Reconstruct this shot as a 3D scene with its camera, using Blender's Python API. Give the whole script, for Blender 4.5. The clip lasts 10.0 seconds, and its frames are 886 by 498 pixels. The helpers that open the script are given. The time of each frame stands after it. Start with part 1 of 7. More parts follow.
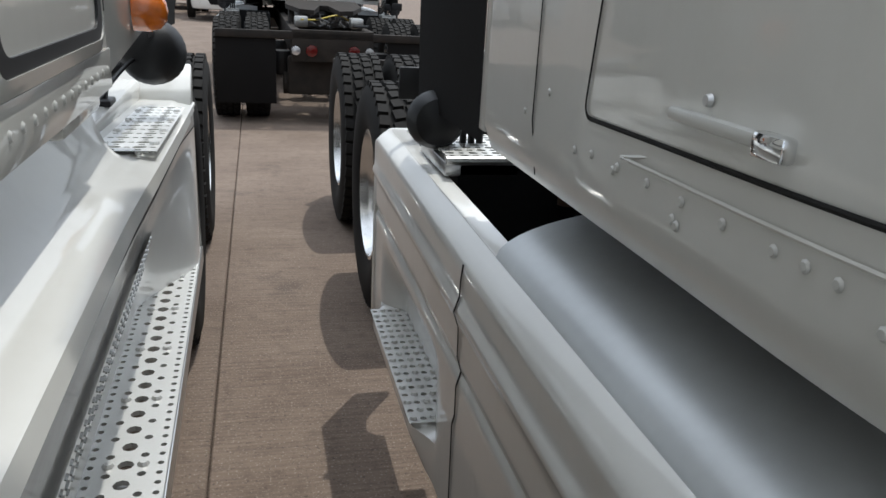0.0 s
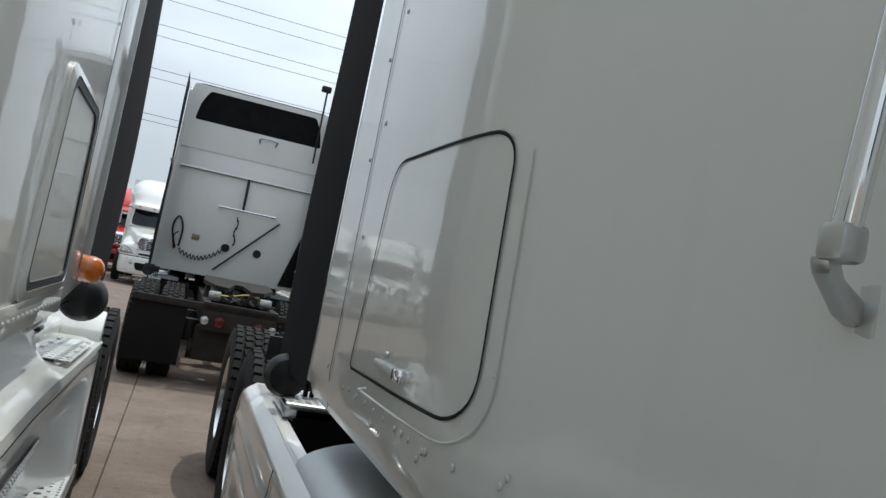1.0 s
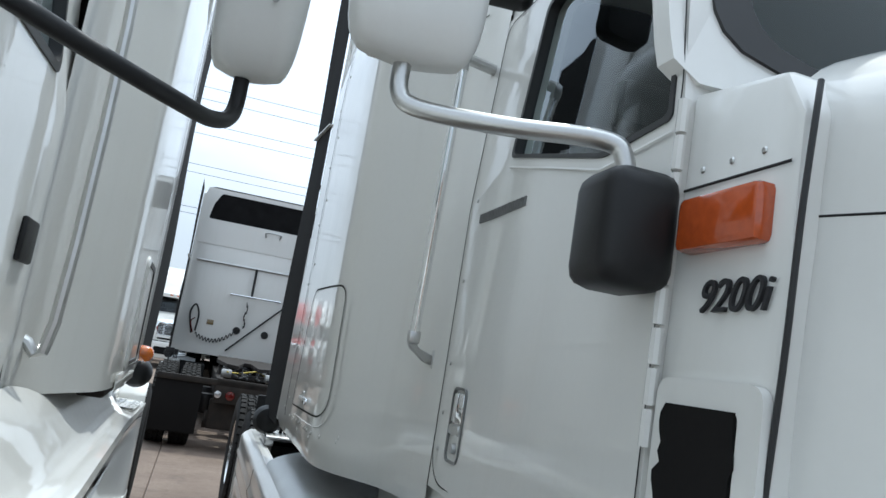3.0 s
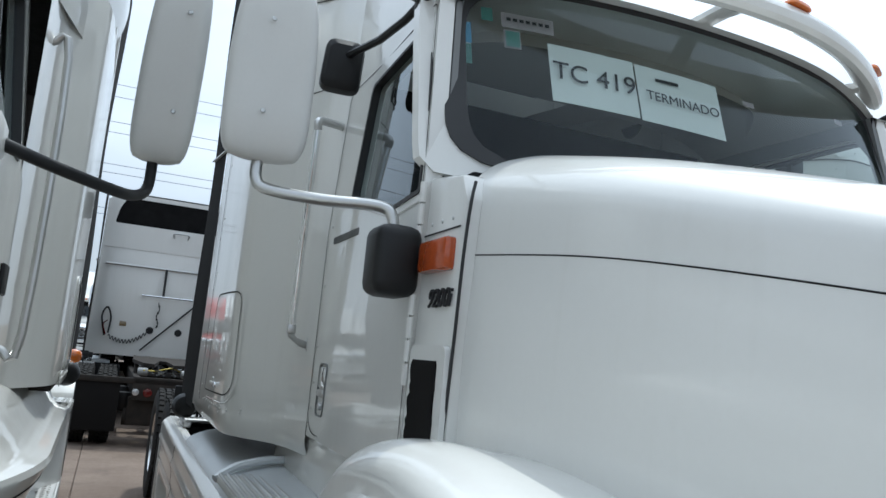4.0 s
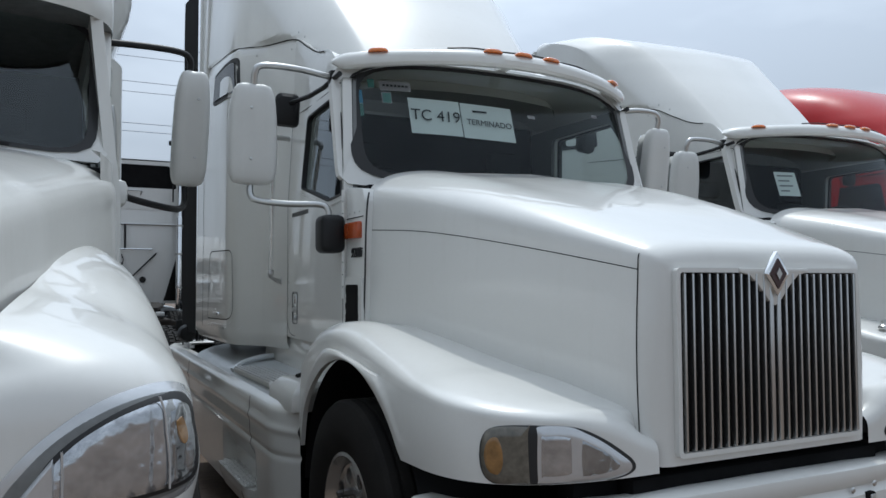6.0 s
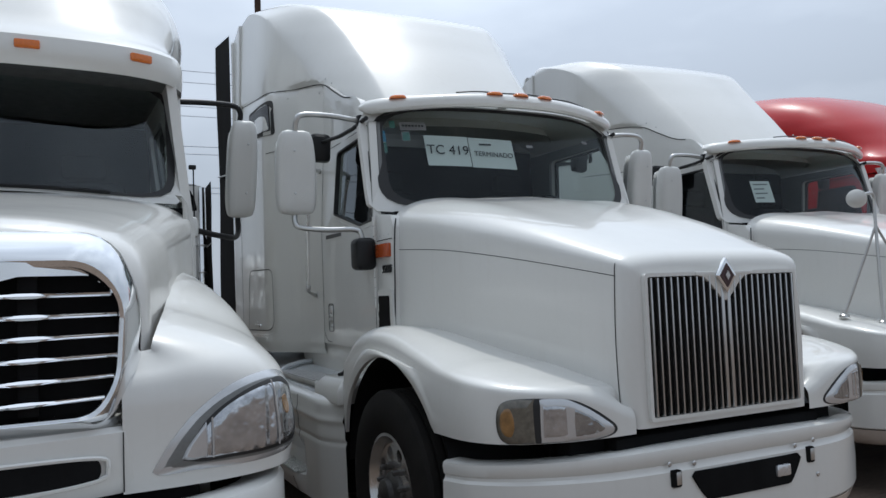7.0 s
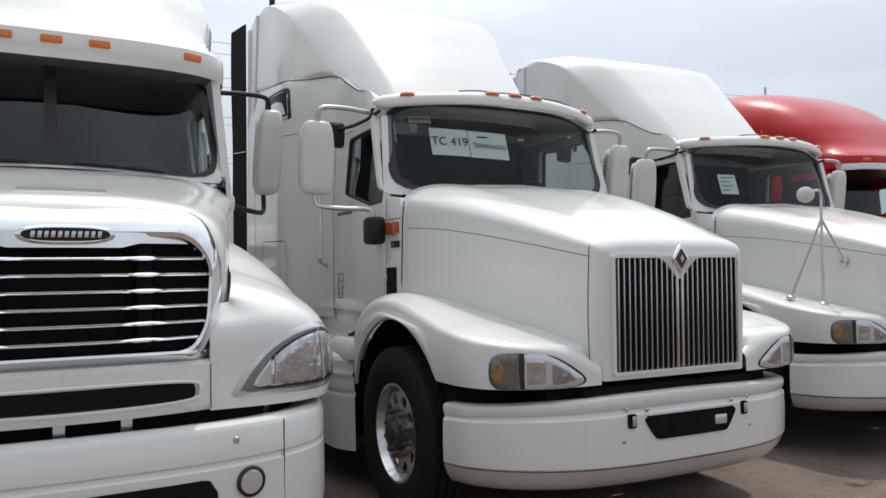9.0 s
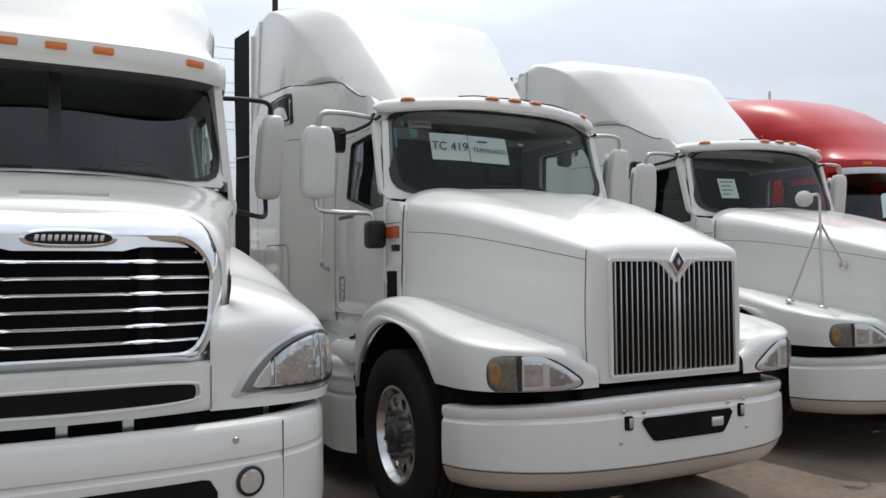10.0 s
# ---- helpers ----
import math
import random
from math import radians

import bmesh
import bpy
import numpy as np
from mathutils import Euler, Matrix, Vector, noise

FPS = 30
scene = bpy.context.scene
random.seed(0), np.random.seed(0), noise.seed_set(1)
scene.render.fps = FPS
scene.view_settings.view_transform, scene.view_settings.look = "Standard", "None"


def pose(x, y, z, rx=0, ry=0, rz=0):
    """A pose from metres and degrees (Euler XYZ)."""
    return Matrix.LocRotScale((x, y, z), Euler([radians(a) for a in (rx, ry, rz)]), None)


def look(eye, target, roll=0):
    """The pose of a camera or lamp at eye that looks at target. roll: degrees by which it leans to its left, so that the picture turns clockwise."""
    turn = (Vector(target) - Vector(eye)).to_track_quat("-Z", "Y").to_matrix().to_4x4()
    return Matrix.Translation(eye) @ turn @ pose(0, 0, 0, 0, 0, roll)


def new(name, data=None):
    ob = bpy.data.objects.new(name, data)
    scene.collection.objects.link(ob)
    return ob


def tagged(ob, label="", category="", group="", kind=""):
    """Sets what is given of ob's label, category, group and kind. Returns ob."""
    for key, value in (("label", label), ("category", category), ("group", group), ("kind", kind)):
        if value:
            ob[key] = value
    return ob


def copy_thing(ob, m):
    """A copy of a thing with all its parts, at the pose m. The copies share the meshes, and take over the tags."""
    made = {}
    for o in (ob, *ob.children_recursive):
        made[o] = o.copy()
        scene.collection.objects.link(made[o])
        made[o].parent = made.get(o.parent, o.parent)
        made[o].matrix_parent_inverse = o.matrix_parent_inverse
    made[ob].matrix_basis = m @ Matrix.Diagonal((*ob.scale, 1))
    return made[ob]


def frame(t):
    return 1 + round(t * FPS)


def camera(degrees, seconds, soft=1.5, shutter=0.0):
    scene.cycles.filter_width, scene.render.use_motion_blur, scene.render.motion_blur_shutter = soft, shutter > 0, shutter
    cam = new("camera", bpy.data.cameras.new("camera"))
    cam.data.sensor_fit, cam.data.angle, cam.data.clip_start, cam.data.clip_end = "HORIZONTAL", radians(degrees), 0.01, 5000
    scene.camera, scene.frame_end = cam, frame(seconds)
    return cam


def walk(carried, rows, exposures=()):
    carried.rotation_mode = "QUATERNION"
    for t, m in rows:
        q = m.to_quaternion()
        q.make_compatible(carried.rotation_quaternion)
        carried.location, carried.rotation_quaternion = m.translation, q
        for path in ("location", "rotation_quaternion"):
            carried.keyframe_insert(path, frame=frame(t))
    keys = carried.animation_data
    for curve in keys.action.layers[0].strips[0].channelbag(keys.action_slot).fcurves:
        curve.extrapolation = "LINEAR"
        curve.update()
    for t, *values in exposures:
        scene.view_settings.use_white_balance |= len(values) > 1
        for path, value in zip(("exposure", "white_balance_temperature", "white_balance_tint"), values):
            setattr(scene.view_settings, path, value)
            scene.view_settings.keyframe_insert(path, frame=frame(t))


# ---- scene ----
cam = camera(59.0, 10.0)
PATH = [
    (0, (-1.693, 2.055, 1.459), (-1.24, 3.898, 0.827), 3.2),
    (0.3, (-1.654, 1.802, 1.469), (-1.172, 3.708, 1.101), 5.1),
    (0.5, (-1.616, 1.688, 1.476), (-1.13, 3.625, 1.362), 7.8),
    (1, (-1.649, 1.235, 1.49), (-1.039, 3.135, 1.621), 11.0),
    (1.5, (-1.611, 0.85, 1.47), (-1.108, 2.774, 1.687), 11.5),
    (2, (-1.604, 0.475, 1.46), (-1.113, 2.397, 1.714), 10.8),
    (2.2, (-1.632, 0.293, 1.473), (-1.118, 2.211, 1.711), 11.5),
    (3.3, (-1.679, -0.712, 1.538), (-1.103, 1.176, 1.864), 7.8),
    (3.5, (-1.72, -0.881, 1.529), (-1.08, 0.985, 1.856), 7.7),
    (4, (-1.726, -1.36, 1.531), (-0.979, 0.472, 1.824), 5.4),
    (4.5, (-1.788, -1.831, 1.515), (-1.005, 0.003, 1.672), 3.7),
    (5, (-2.008, -2.297, 1.546), (-1.1, -0.518, 1.647), 2.3),
    (5.5, (-2.219, -2.744, 1.563), (-1.326, -0.958, 1.666), -0.5),
    (5.7, (-2.248, -2.925, 1.55), (-1.353, -1.138, 1.631), -0.0),
    (6.8, (-2.671, -3.708, 1.533), (-1.765, -1.929, 1.659), -1.9),
    (7, (-2.717, -3.826, 1.545), (-1.835, -2.034, 1.656), -2.3),
    (7.5, (-2.882, -4.062, 1.54), (-1.976, -2.283, 1.659), -2.4),
    (8, (-3.075, -4.253, 1.531), (-2.146, -2.482, 1.563), -2.5),
    (8.5, (-3.122, -4.353, 1.531), (-2.215, -2.571, 1.575), -0.7),
    (9, (-3.139, -4.427, 1.536), (-2.221, -2.651, 1.583), -0.6),
    (9.5, (-3.14, -4.464, 1.532), (-2.222, -2.687, 1.582), -0.7),
    (10, (-3.133, -4.483, 1.531), (-2.225, -2.702, 1.589), -0.6),
]
walk(cam, [(t, look(eye, target, roll)) for t, eye, target, roll in PATH], exposures=[
    (0, -.54, 6250, 7), (.5, -.82, 6250, 6), (1, -.76, 6200, 4), (1.5, -.42, 5950, 3), (2, -.33, 5900, 3), (3.5, -.48, 5850, 3), (4, -.66, 5850, 3), (5, -1.0, 5850, 3),
    (5.5, -1.12, 5850, 4), (7, -1.26, 5980, 7), (7.5, -1.17, 6050, 8), (8, -1.0, 6200, 8), (10, -.90, 6420, 8)])


# ---- light ----
def setup_light():
    world = bpy.data.worlds.new("sky")
    scene.world = world
    world.use_nodes = True
    nt = world.node_tree
    nt.nodes.clear()
    out = nt.nodes.new("ShaderNodeOutputWorld")
    bg = nt.nodes.new("ShaderNodeBackground")
    sky = nt.nodes.new("ShaderNodeTexSky")
    sky.sky_type = "NISHITA"
    sky.sun_disc = False
    sky.sun_elevation = radians(SUN_ELEVATION)
    sky.sun_rotation = radians(90 - SUN_AZIMUTH)
    sky.air_density, sky.dust_density, sky.ozone_density = 1.0, 3.0, 1.5
    bg.inputs["Strength"].default_value = SKY_STRENGTH
    # thin high haze and cloud over the whole sky
    geo = nt.nodes.new("ShaderNodeTexCoord")
    stretch = nt.nodes.new("ShaderNodeMapping")
    stretch.inputs["Scale"].default_value = (1.2, 1.2, 3.2)
    cloud = nt.nodes.new("ShaderNodeTexNoise")
    cloud.inputs["Scale"].default_value, cloud.inputs["Detail"].default_value = 2.2, 7.0
    ramp = nt.nodes.new("ShaderNodeMapRange")
    ramp.inputs["From Min"].default_value, ramp.inputs["From Max"].default_value = 0.38, 0.68
    ramp.inputs["To Min"].default_value, ramp.inputs["To Max"].default_value = 0.66, 0.94
    mix = nt.nodes.new("ShaderNodeMix")
    mix.data_type = "RGBA"
    mix.inputs["B"].default_value = CLOUD
    nt.links.new(geo.outputs["Generated"], stretch.inputs["Vector"])
    nt.links.new(stretch.outputs["Vector"], cloud.inputs["Vector"])
    nt.links.new(cloud.outputs["Fac"], ramp.inputs["Value"])
    nt.links.new(ramp.outputs["Result"], mix.inputs["Factor"])
    nt.links.new(sky.outputs["Color"], mix.inputs["A"])
    # haze is brighter towards the sun
    a, e = radians(SUN_AZIMUTH), radians(SUN_ELEVATION)
    dot = nt.nodes.new("ShaderNodeVectorMath")
    dot.operation = "DOT_PRODUCT"
    dot.inputs[1].default_value = (math.cos(a) * math.cos(e), math.sin(a) * math.cos(e), math.sin(e))
    nt.links.new(geo.outputs["Generated"], dot.inputs[0])
    glow = nt.nodes.new("ShaderNodeMapRange")
    glow.interpolation_type = "SMOOTHSTEP"
    glow.inputs["From Min"].default_value, glow.inputs["From Max"].default_value = 0.35, 1.0
    glow.inputs["To Min"].default_value, glow.inputs["To Max"].default_value = 1.0, HAZE
    nt.links.new(dot.outputs["Value"], glow.inputs["Value"])
    lit = nt.nodes.new("ShaderNodeVectorMath")
    lit.operation = "SCALE"
    nt.links.new(mix.outputs["Result"], lit.inputs[0])
    nt.links.new(glow.outputs["Result"], lit.inputs["Scale"])
    nt.links.new(lit.outputs["Vector"], bg.inputs["Color"])
    nt.links.new(bg.outputs["Background"], out.inputs["Surface"])
    lamp = bpy.data.lights.new("sun", "SUN")
    lamp.energy, lamp.angle, lamp.color = SUN_STRENGTH, radians(0.6), (1.0, 0.95, 0.88)
    ob = new("sun", lamp)
    a, e = radians(SUN_AZIMUTH), radians(SUN_ELEVATION)
    way = Vector((math.cos(a) * math.cos(e), math.sin(a) * math.cos(e), math.sin(e)))
    ob.matrix_world = look(way * 60, (0, 0, 0))


SUN_ELEVATION, SUN_AZIMUTH = 68.0, 56.5
SUN_STRENGTH, SKY_STRENGTH, CLOUD, HAZE = 3.6, 0.09, (15.0, 15.8, 17.2, 1.0), 2.3
scene.view_settings.exposure = 0.0
setup_light()


# ---- materials ----
def material(name, color, rough=0.5, metal=0.0, coat=0.0, var=0.06, scale=6.0, fine=90.0, bump=0.0, spec=0.5, tint=None, rough_var=0.08, by_object=0.0):
    """A principled surface with a coarse stain, a fine grain and a little relief, all at real-world size."""
    m = bpy.data.materials.new(name)
    m.use_nodes = True
    nt = m.node_tree
    b = nt.nodes["Principled BSDF"]
    b.inputs["Metallic"].default_value = metal
    b.inputs["Coat Weight"].default_value = coat
    b.inputs["Coat Roughness"].default_value = 0.04
    b.inputs["Specular IOR Level"].default_value = spec
    tc = nt.nodes.new("ShaderNodeTexCoord")
    coarse = nt.nodes.new("ShaderNodeTexNoise")
    coarse.inputs["Scale"].default_value, coarse.inputs["Detail"].default_value = scale, 5.0
    grain = nt.nodes.new("ShaderNodeTexNoise")
    grain.inputs["Scale"].default_value, grain.inputs["Detail"].default_value = fine, 3.0
    for n in (coarse, grain):
        nt.links.new(tc.outputs["Object"], n.inputs["Vector"])
    add = nt.nodes.new("ShaderNodeMath")
    add.operation = "MULTIPLY_ADD"
    add.inputs[1].default_value = 0.35
    nt.links.new(grain.outputs["Fac"], add.inputs[0])
    nt.links.new(coarse.outputs["Fac"], add.inputs[2])
    mr = nt.nodes.new("ShaderNodeMapRange")
    mr.inputs["From Min"].default_value, mr.inputs["From Max"].default_value = 0.35, 1.0
    nt.links.new(add.outputs[0], mr.inputs["Value"])
    mix = nt.nodes.new("ShaderNodeMix")
    mix.data_type = "RGBA"
    low = tint or tuple(max(0.0, c * (1 - 2.2 * var)) for c in color)
    mix.inputs["A"].default_value = (*low, 1)
    mix.inputs["B"].default_value = (*color, 1)
    nt.links.new(mr.outputs["Result"], mix.inputs["Factor"])
    if by_object:
        info = nt.nodes.new("ShaderNodeObjectInfo")
        hue = nt.nodes.new("ShaderNodeHueSaturation")
        rr = nt.nodes.new("ShaderNodeMapRange")
        rr.inputs["To Min"].default_value, rr.inputs["To Max"].default_value = 1 - by_object, 1 + by_object
        nt.links.new(info.outputs["Random"], rr.inputs["Value"])
        nt.links.new(rr.outputs["Result"], hue.inputs["Value"])
        nt.links.new(mix.outputs["Result"], hue.inputs["Color"])
        nt.links.new(hue.outputs["Color"], b.inputs["Base Color"])
    else:
        nt.links.new(mix.outputs["Result"], b.inputs["Base Color"])
    rm = nt.nodes.new("ShaderNodeMapRange")
    rm.inputs["To Min"].default_value, rm.inputs["To Max"].default_value = rough + rough_var, max(0.02, rough - rough_var)
    nt.links.new(coarse.outputs["Fac"], rm.inputs["Value"])
    nt.links.new(rm.outputs["Result"], b.inputs["Roughness"])
    if bump:
        bp = nt.nodes.new("ShaderNodeBump")
        bp.inputs["Strength"].default_value, bp.inputs["Distance"].default_value = 0.6, bump
        nt.links.new(add.outputs[0], bp.inputs["Height"])
        nt.links.new(bp.outputs["Normal"], b.inputs["Normal"])
    return m


def paint(name, color, tint, coat=0.75):
    """Sprayed truck paint: clear coat, faint orange peel, dust and streaks that run down."""
    m = material(name, color, rough=0.34, coat=coat, var=0.03, scale=1.6, fine=55.0, tint=tint, rough_var=0.1)
    nt = m.node_tree
    b = nt.nodes["Principled BSDF"]
    tc = [n for n in nt.nodes if n.type == "TEX_COORD"][0]
    mp = nt.nodes.new("ShaderNodeMapping")
    mp.inputs["Scale"].default_value = (9.0, 9.0, 0.7)
    st = nt.nodes.new("ShaderNodeTexNoise")
    st.inputs["Scale"].default_value, st.inputs["Detail"].default_value = 2.0, 6.0
    nt.links.new(tc.outputs["Object"], mp.inputs["Vector"])
    nt.links.new(mp.outputs["Vector"], st.inputs["Vector"])
    rg = nt.nodes.new("ShaderNodeMapRange")
    rg.inputs["From Min"].default_value, rg.inputs["From Max"].default_value = 0.56, 0.8
    rg.inputs["To Max"].default_value = 0.12
    nt.links.new(st.outputs["Fac"], rg.inputs["Value"])
    old = b.inputs["Base Color"].links[0].from_socket
    mix = nt.nodes.new("ShaderNodeMix")
    mix.data_type = "RGBA"
    mix.inputs["B"].default_value = (color[0] * 0.72, color[1] * 0.70, color[2] * 0.64, 1)
    nt.links.new(old, mix.inputs["A"])
    nt.links.new(rg.outputs["Result"], mix.inputs["Factor"])
    nt.links.new(mix.outputs["Result"], b.inputs["Base Color"])
    peel = nt.nodes.new("ShaderNodeTexNoise")
    peel.inputs["Scale"].default_value = 7.0
    nt.links.new(tc.outputs["Object"], peel.inputs["Vector"])
    bp = nt.nodes.new("ShaderNodeBump")
    bp.inputs["Strength"].default_value, bp.inputs["Distance"].default_value = 0.3, 0.0028
    nt.links.new(peel.outputs["Fac"], bp.inputs["Height"])
    nt.links.new(bp.outputs["Normal"], b.inputs["Coat Normal"])
    return m


def glass(name, tint, gloss=0.0):
    """A tinted pane: what is behind it shows through, and it mirrors more towards grazing."""
    m = bpy.data.materials.new(name)
    m.use_nodes = True
    nt = m.node_tree
    nt.nodes.clear()
    out = nt.nodes.new("ShaderNodeOutputMaterial")
    tr = nt.nodes.new("ShaderNodeBsdfTransparent")
    tr.inputs["Color"].default_value = (*tint, 1)
    gl = nt.nodes.new("ShaderNodeBsdfGlossy")
    gl.inputs["Roughness"].default_value = 0.02
    gl.inputs["Color"].default_value = (0.90, 0.96, 1.0, 1)
    fr = nt.nodes.new("ShaderNodeLayerWeight")
    fr.inputs["Blend"].default_value = 0.5
    rise = nt.nodes.new("ShaderNodeMath")
    rise.operation = "POWER"
    rise.inputs[1].default_value = 5.0
    ad = nt.nodes.new("ShaderNodeMath")
    ad.operation = "MULTIPLY_ADD"
    ad.inputs[1].default_value, ad.inputs[2].default_value = 0.9, 0.048 + gloss
    nt.links.new(fr.outputs["Facing"], rise.inputs[0])
    nt.links.new(rise.outputs[0], ad.inputs[0])
    mx = nt.nodes.new("ShaderNodeMixShader")
    nt.links.new(ad.outputs[0], mx.inputs["Fac"])
    nt.links.new(tr.outputs[0], mx.inputs[1])
    nt.links.new(gl.outputs[0], mx.inputs[2])
    nt.links.new(mx.outputs[0], out.inputs["Surface"])
    return m


WHITE = paint("white_truck_paint", (0.735, 0.73, 0.70), (0.695, 0.69, 0.655))
RED = paint("red_truck_paint", (0.52, 0.012, 0.014), (0.45, 0.010, 0.012), 0.35)
RED.node_tree.nodes["Principled BSDF"].inputs["Coat Weight"].default_value = 0.35
RED.node_tree.nodes["Principled BSDF"].inputs["Specular IOR Level"].default_value = 0.3
DUSTY = paint("dusty_white_paint", (0.60, 0.55, 0.50), (0.50, 0.445, 0.40))
WHITE_PLASTIC = material("white_plastic", (0.68, 0.68, 0.655), 0.32, var=0.03, coat=0.2)
CHROME = material("chrome", (0.86, 0.87, 0.88), 0.07, 1.0, var=0.02, rough_var=0.04)
STEEL = material("brushed_steel", (0.62, 0.62, 0.61), 0.32, 1.0, var=0.08, fine=200, bump=0.0006)
ALUMINIUM = material("aluminium", (0.72, 0.72, 0.70), 0.42, 0.55, var=0.06, fine=160, bump=0.0005)
RIM_PAINT = material("rim_silver", (0.74, 0.74, 0.73), 0.2, 0.9, var=0.1, scale=12)
HUB_STEEL = material("greasy_hub_steel", (0.20, 0.195, 0.19), 0.45, 0.8, var=0.3, scale=18, bump=0.001)
CABLE = material("grey_cable", (0.10, 0.10, 0.11), 0.7)
RUBBER = material("tyre_rubber", (0.014, 0.0137, 0.0134), 0.8, var=0.22, scale=9, bump=0.001, spec=0.15, tint=(0.026, 0.024, 0.022))
BLACK = material("black_plastic", (0.016, 0.016, 0.017), 0.45, var=0.15, bump=0.0006, spec=0.3)
BLACK_RUBBER = material("black_rubber_sheet", (0.009, 0.0085, 0.0085), 0.85, var=0.2, scale=3, bump=0.002, tint=(0.014, 0.013, 0.0125), spec=0.1)
FRAME = material("dirty_frame_steel", (0.016, 0.015, 0.0145), 0.75, 0.0, spec=0.2, var=0.3, scale=8, bump=0.002, tint=(0.042, 0.034, 0.028))
RUST = material("rusty_iron", (0.10, 0.055, 0.035), 0.85, 0.2, var=0.3, scale=14, bump=0.002)
SEAM = material("seam_shadow_gap", (0.012, 0.012, 0.012), 0.9, var=0.1)
GASKET = material("black_gasket", (0.017, 0.017, 0.018), 0.5, var=0.1)
SIDE_AMBER = material("deep_amber_lens", (0.50, 0.085, 0.015), 0.16, var=0.14, scale=60, coat=0.6)
AMBER = material("amber_lens", (0.78, 0.19, 0.02), 0.14, var=0.14, scale=60, coat=0.6)
DARK_RED = material("dark_red_enamel", (0.055, 0.022, 0.024), 0.3, var=0.15)
RED_LENS = material("red_lens", (0.12, 0.009, 0.008), 0.18, var=0.14, coat=0.5)
SMOKED = material("yellowed_lens", (0.26, 0.19, 0.10), 0.12, var=0.25, scale=25, coat=0.7)
CLEAR_LENS = material("lamp_reflector", (0.74, 0.75, 0.77), 0.10, 0.7, var=0.12, scale=9, fine=30, coat=0.9, bump=0.012)
TURN_GREY = material("grey_turn_lens", (0.17, 0.155, 0.125), 0.16, var=0.25, scale=30, coat=0.8)
TURN_AMBER = material("faded_amber_lens", (0.36, 0.19, 0.06), 0.16, var=0.25, scale=30, coat=0.8)
BEZEL = material("grey_lamp_bezel", (0.20, 0.205, 0.20), 0.35, 0.3, var=0.15, scale=20, coat=0.5)
LAMP_SILVER = material("silver_lamp_rim", (0.66, 0.67, 0.68), 0.22, 0.6, var=0.06, scale=20, coat=0.6)
POLISHED = material("polished_aluminium", (0.64, 0.67, 0.69), 0.34, 0.2, var=0.07, scale=2.5, fine=40, bump=0.0004, rough_var=0.06)
LETTER = material("dull_silver_lettering", (0.26, 0.26, 0.26), 0.4, 0.6, var=0.15, scale=40)


def fluted(name, color, pitch, depth):
    """A mirror-bright lamp reflector pressed into upright flutes behind its clear lens."""
    m = material(name, color, 0.13, 0.85, coat=1.0, var=0.22, scale=22, fine=70, rough_var=0.05)
    nt = m.node_tree
    b = nt.nodes["Principled BSDF"]
    geo = nt.nodes.new("ShaderNodeTexCoord")
    wave = nt.nodes.new("ShaderNodeTexWave")
    wave.inputs["Scale"].default_value = 0.314 / pitch
    wave.inputs["Distortion"].default_value, wave.inputs["Detail"].default_value = 1.2, 1.0
    lump = nt.nodes.new("ShaderNodeTexNoise")
    lump.inputs["Scale"].default_value, lump.inputs["Detail"].default_value = 26.0, 1.0
    add = nt.nodes.new("ShaderNodeMath")
    add.operation = "MULTIPLY_ADD"
    add.inputs[1].default_value = 0.7
    nt.links.new(geo.outputs["Object"], wave.inputs["Vector"])
    nt.links.new(geo.outputs["Object"], lump.inputs["Vector"])
    nt.links.new(lump.outputs["Fac"], add.inputs[0])
    nt.links.new(wave.outputs["Fac"], add.inputs[2])
    bp = nt.nodes.new("ShaderNodeBump")
    bp.inputs["Strength"].default_value, bp.inputs["Distance"].default_value = 0.9, depth
    nt.links.new(add.outputs[0], bp.inputs["Height"])
    nt.links.new(bp.outputs["Normal"], b.inputs["Normal"])
    return m


REFLECTOR = fluted("fluted_lamp_reflector", (0.66, 0.68, 0.71), 0.045, 0.0045)
REFLECTOR_DIM = fluted("shaded_lamp_reflector", (0.44, 0.455, 0.47), 0.06, 0.008)
WINDSHIELD = glass("windshield_glass", (0.76, 0.82, 0.82), -0.018)
SPLIT_GLASS = glass("split_windshield_glass", (0.80, 0.86, 0.85), 0.004)
SIDE_GLASS = glass("side_glass", (0.74, 0.80, 0.79), 0.01)
# cab trim and lining near black: the unlit cab's shade is in the colour
SHADED_TRIM = material("shade_dark_cab_trim", (0.011, 0.012, 0.014), 0.75, var=0.15, bump=0.001, spec=0.15)
SHADED_LINING = material("shade_dark_cab_lining", (0.016, 0.017, 0.019), 0.85, var=0.1, bump=0.001, spec=0.1)
DOOR_TRIM = material("pale_grey_door_lining", (0.20, 0.205, 0.205), 0.7, var=0.08, bump=0.001)
DARK_PANE = material("dark_sleeper_glass", (0.014, 0.013, 0.013), 0.12, var=0.1, spec=0.12)
PAPER = material("white_paper", (0.78, 0.80, 0.76), 0.8, var=0.03, scale=4)
INK = material("black_ink", (0.02, 0.02, 0.022), 0.7, var=0.1)
STICKER_BLUE = material("blue_sticker", (0.10, 0.36, 0.58), 0.5, var=0.1)
STICKER_GREEN = material("green_sticker", (0.10, 0.26, 0.22), 0.5, var=0.1)
STICKER_PINK = material("faded_sticker", (0.42, 0.36, 0.36), 0.6, var=0.1)
YELLOW_CABLE = material("yellow_cable", (0.5, 0.38, 0.05), 0.5)
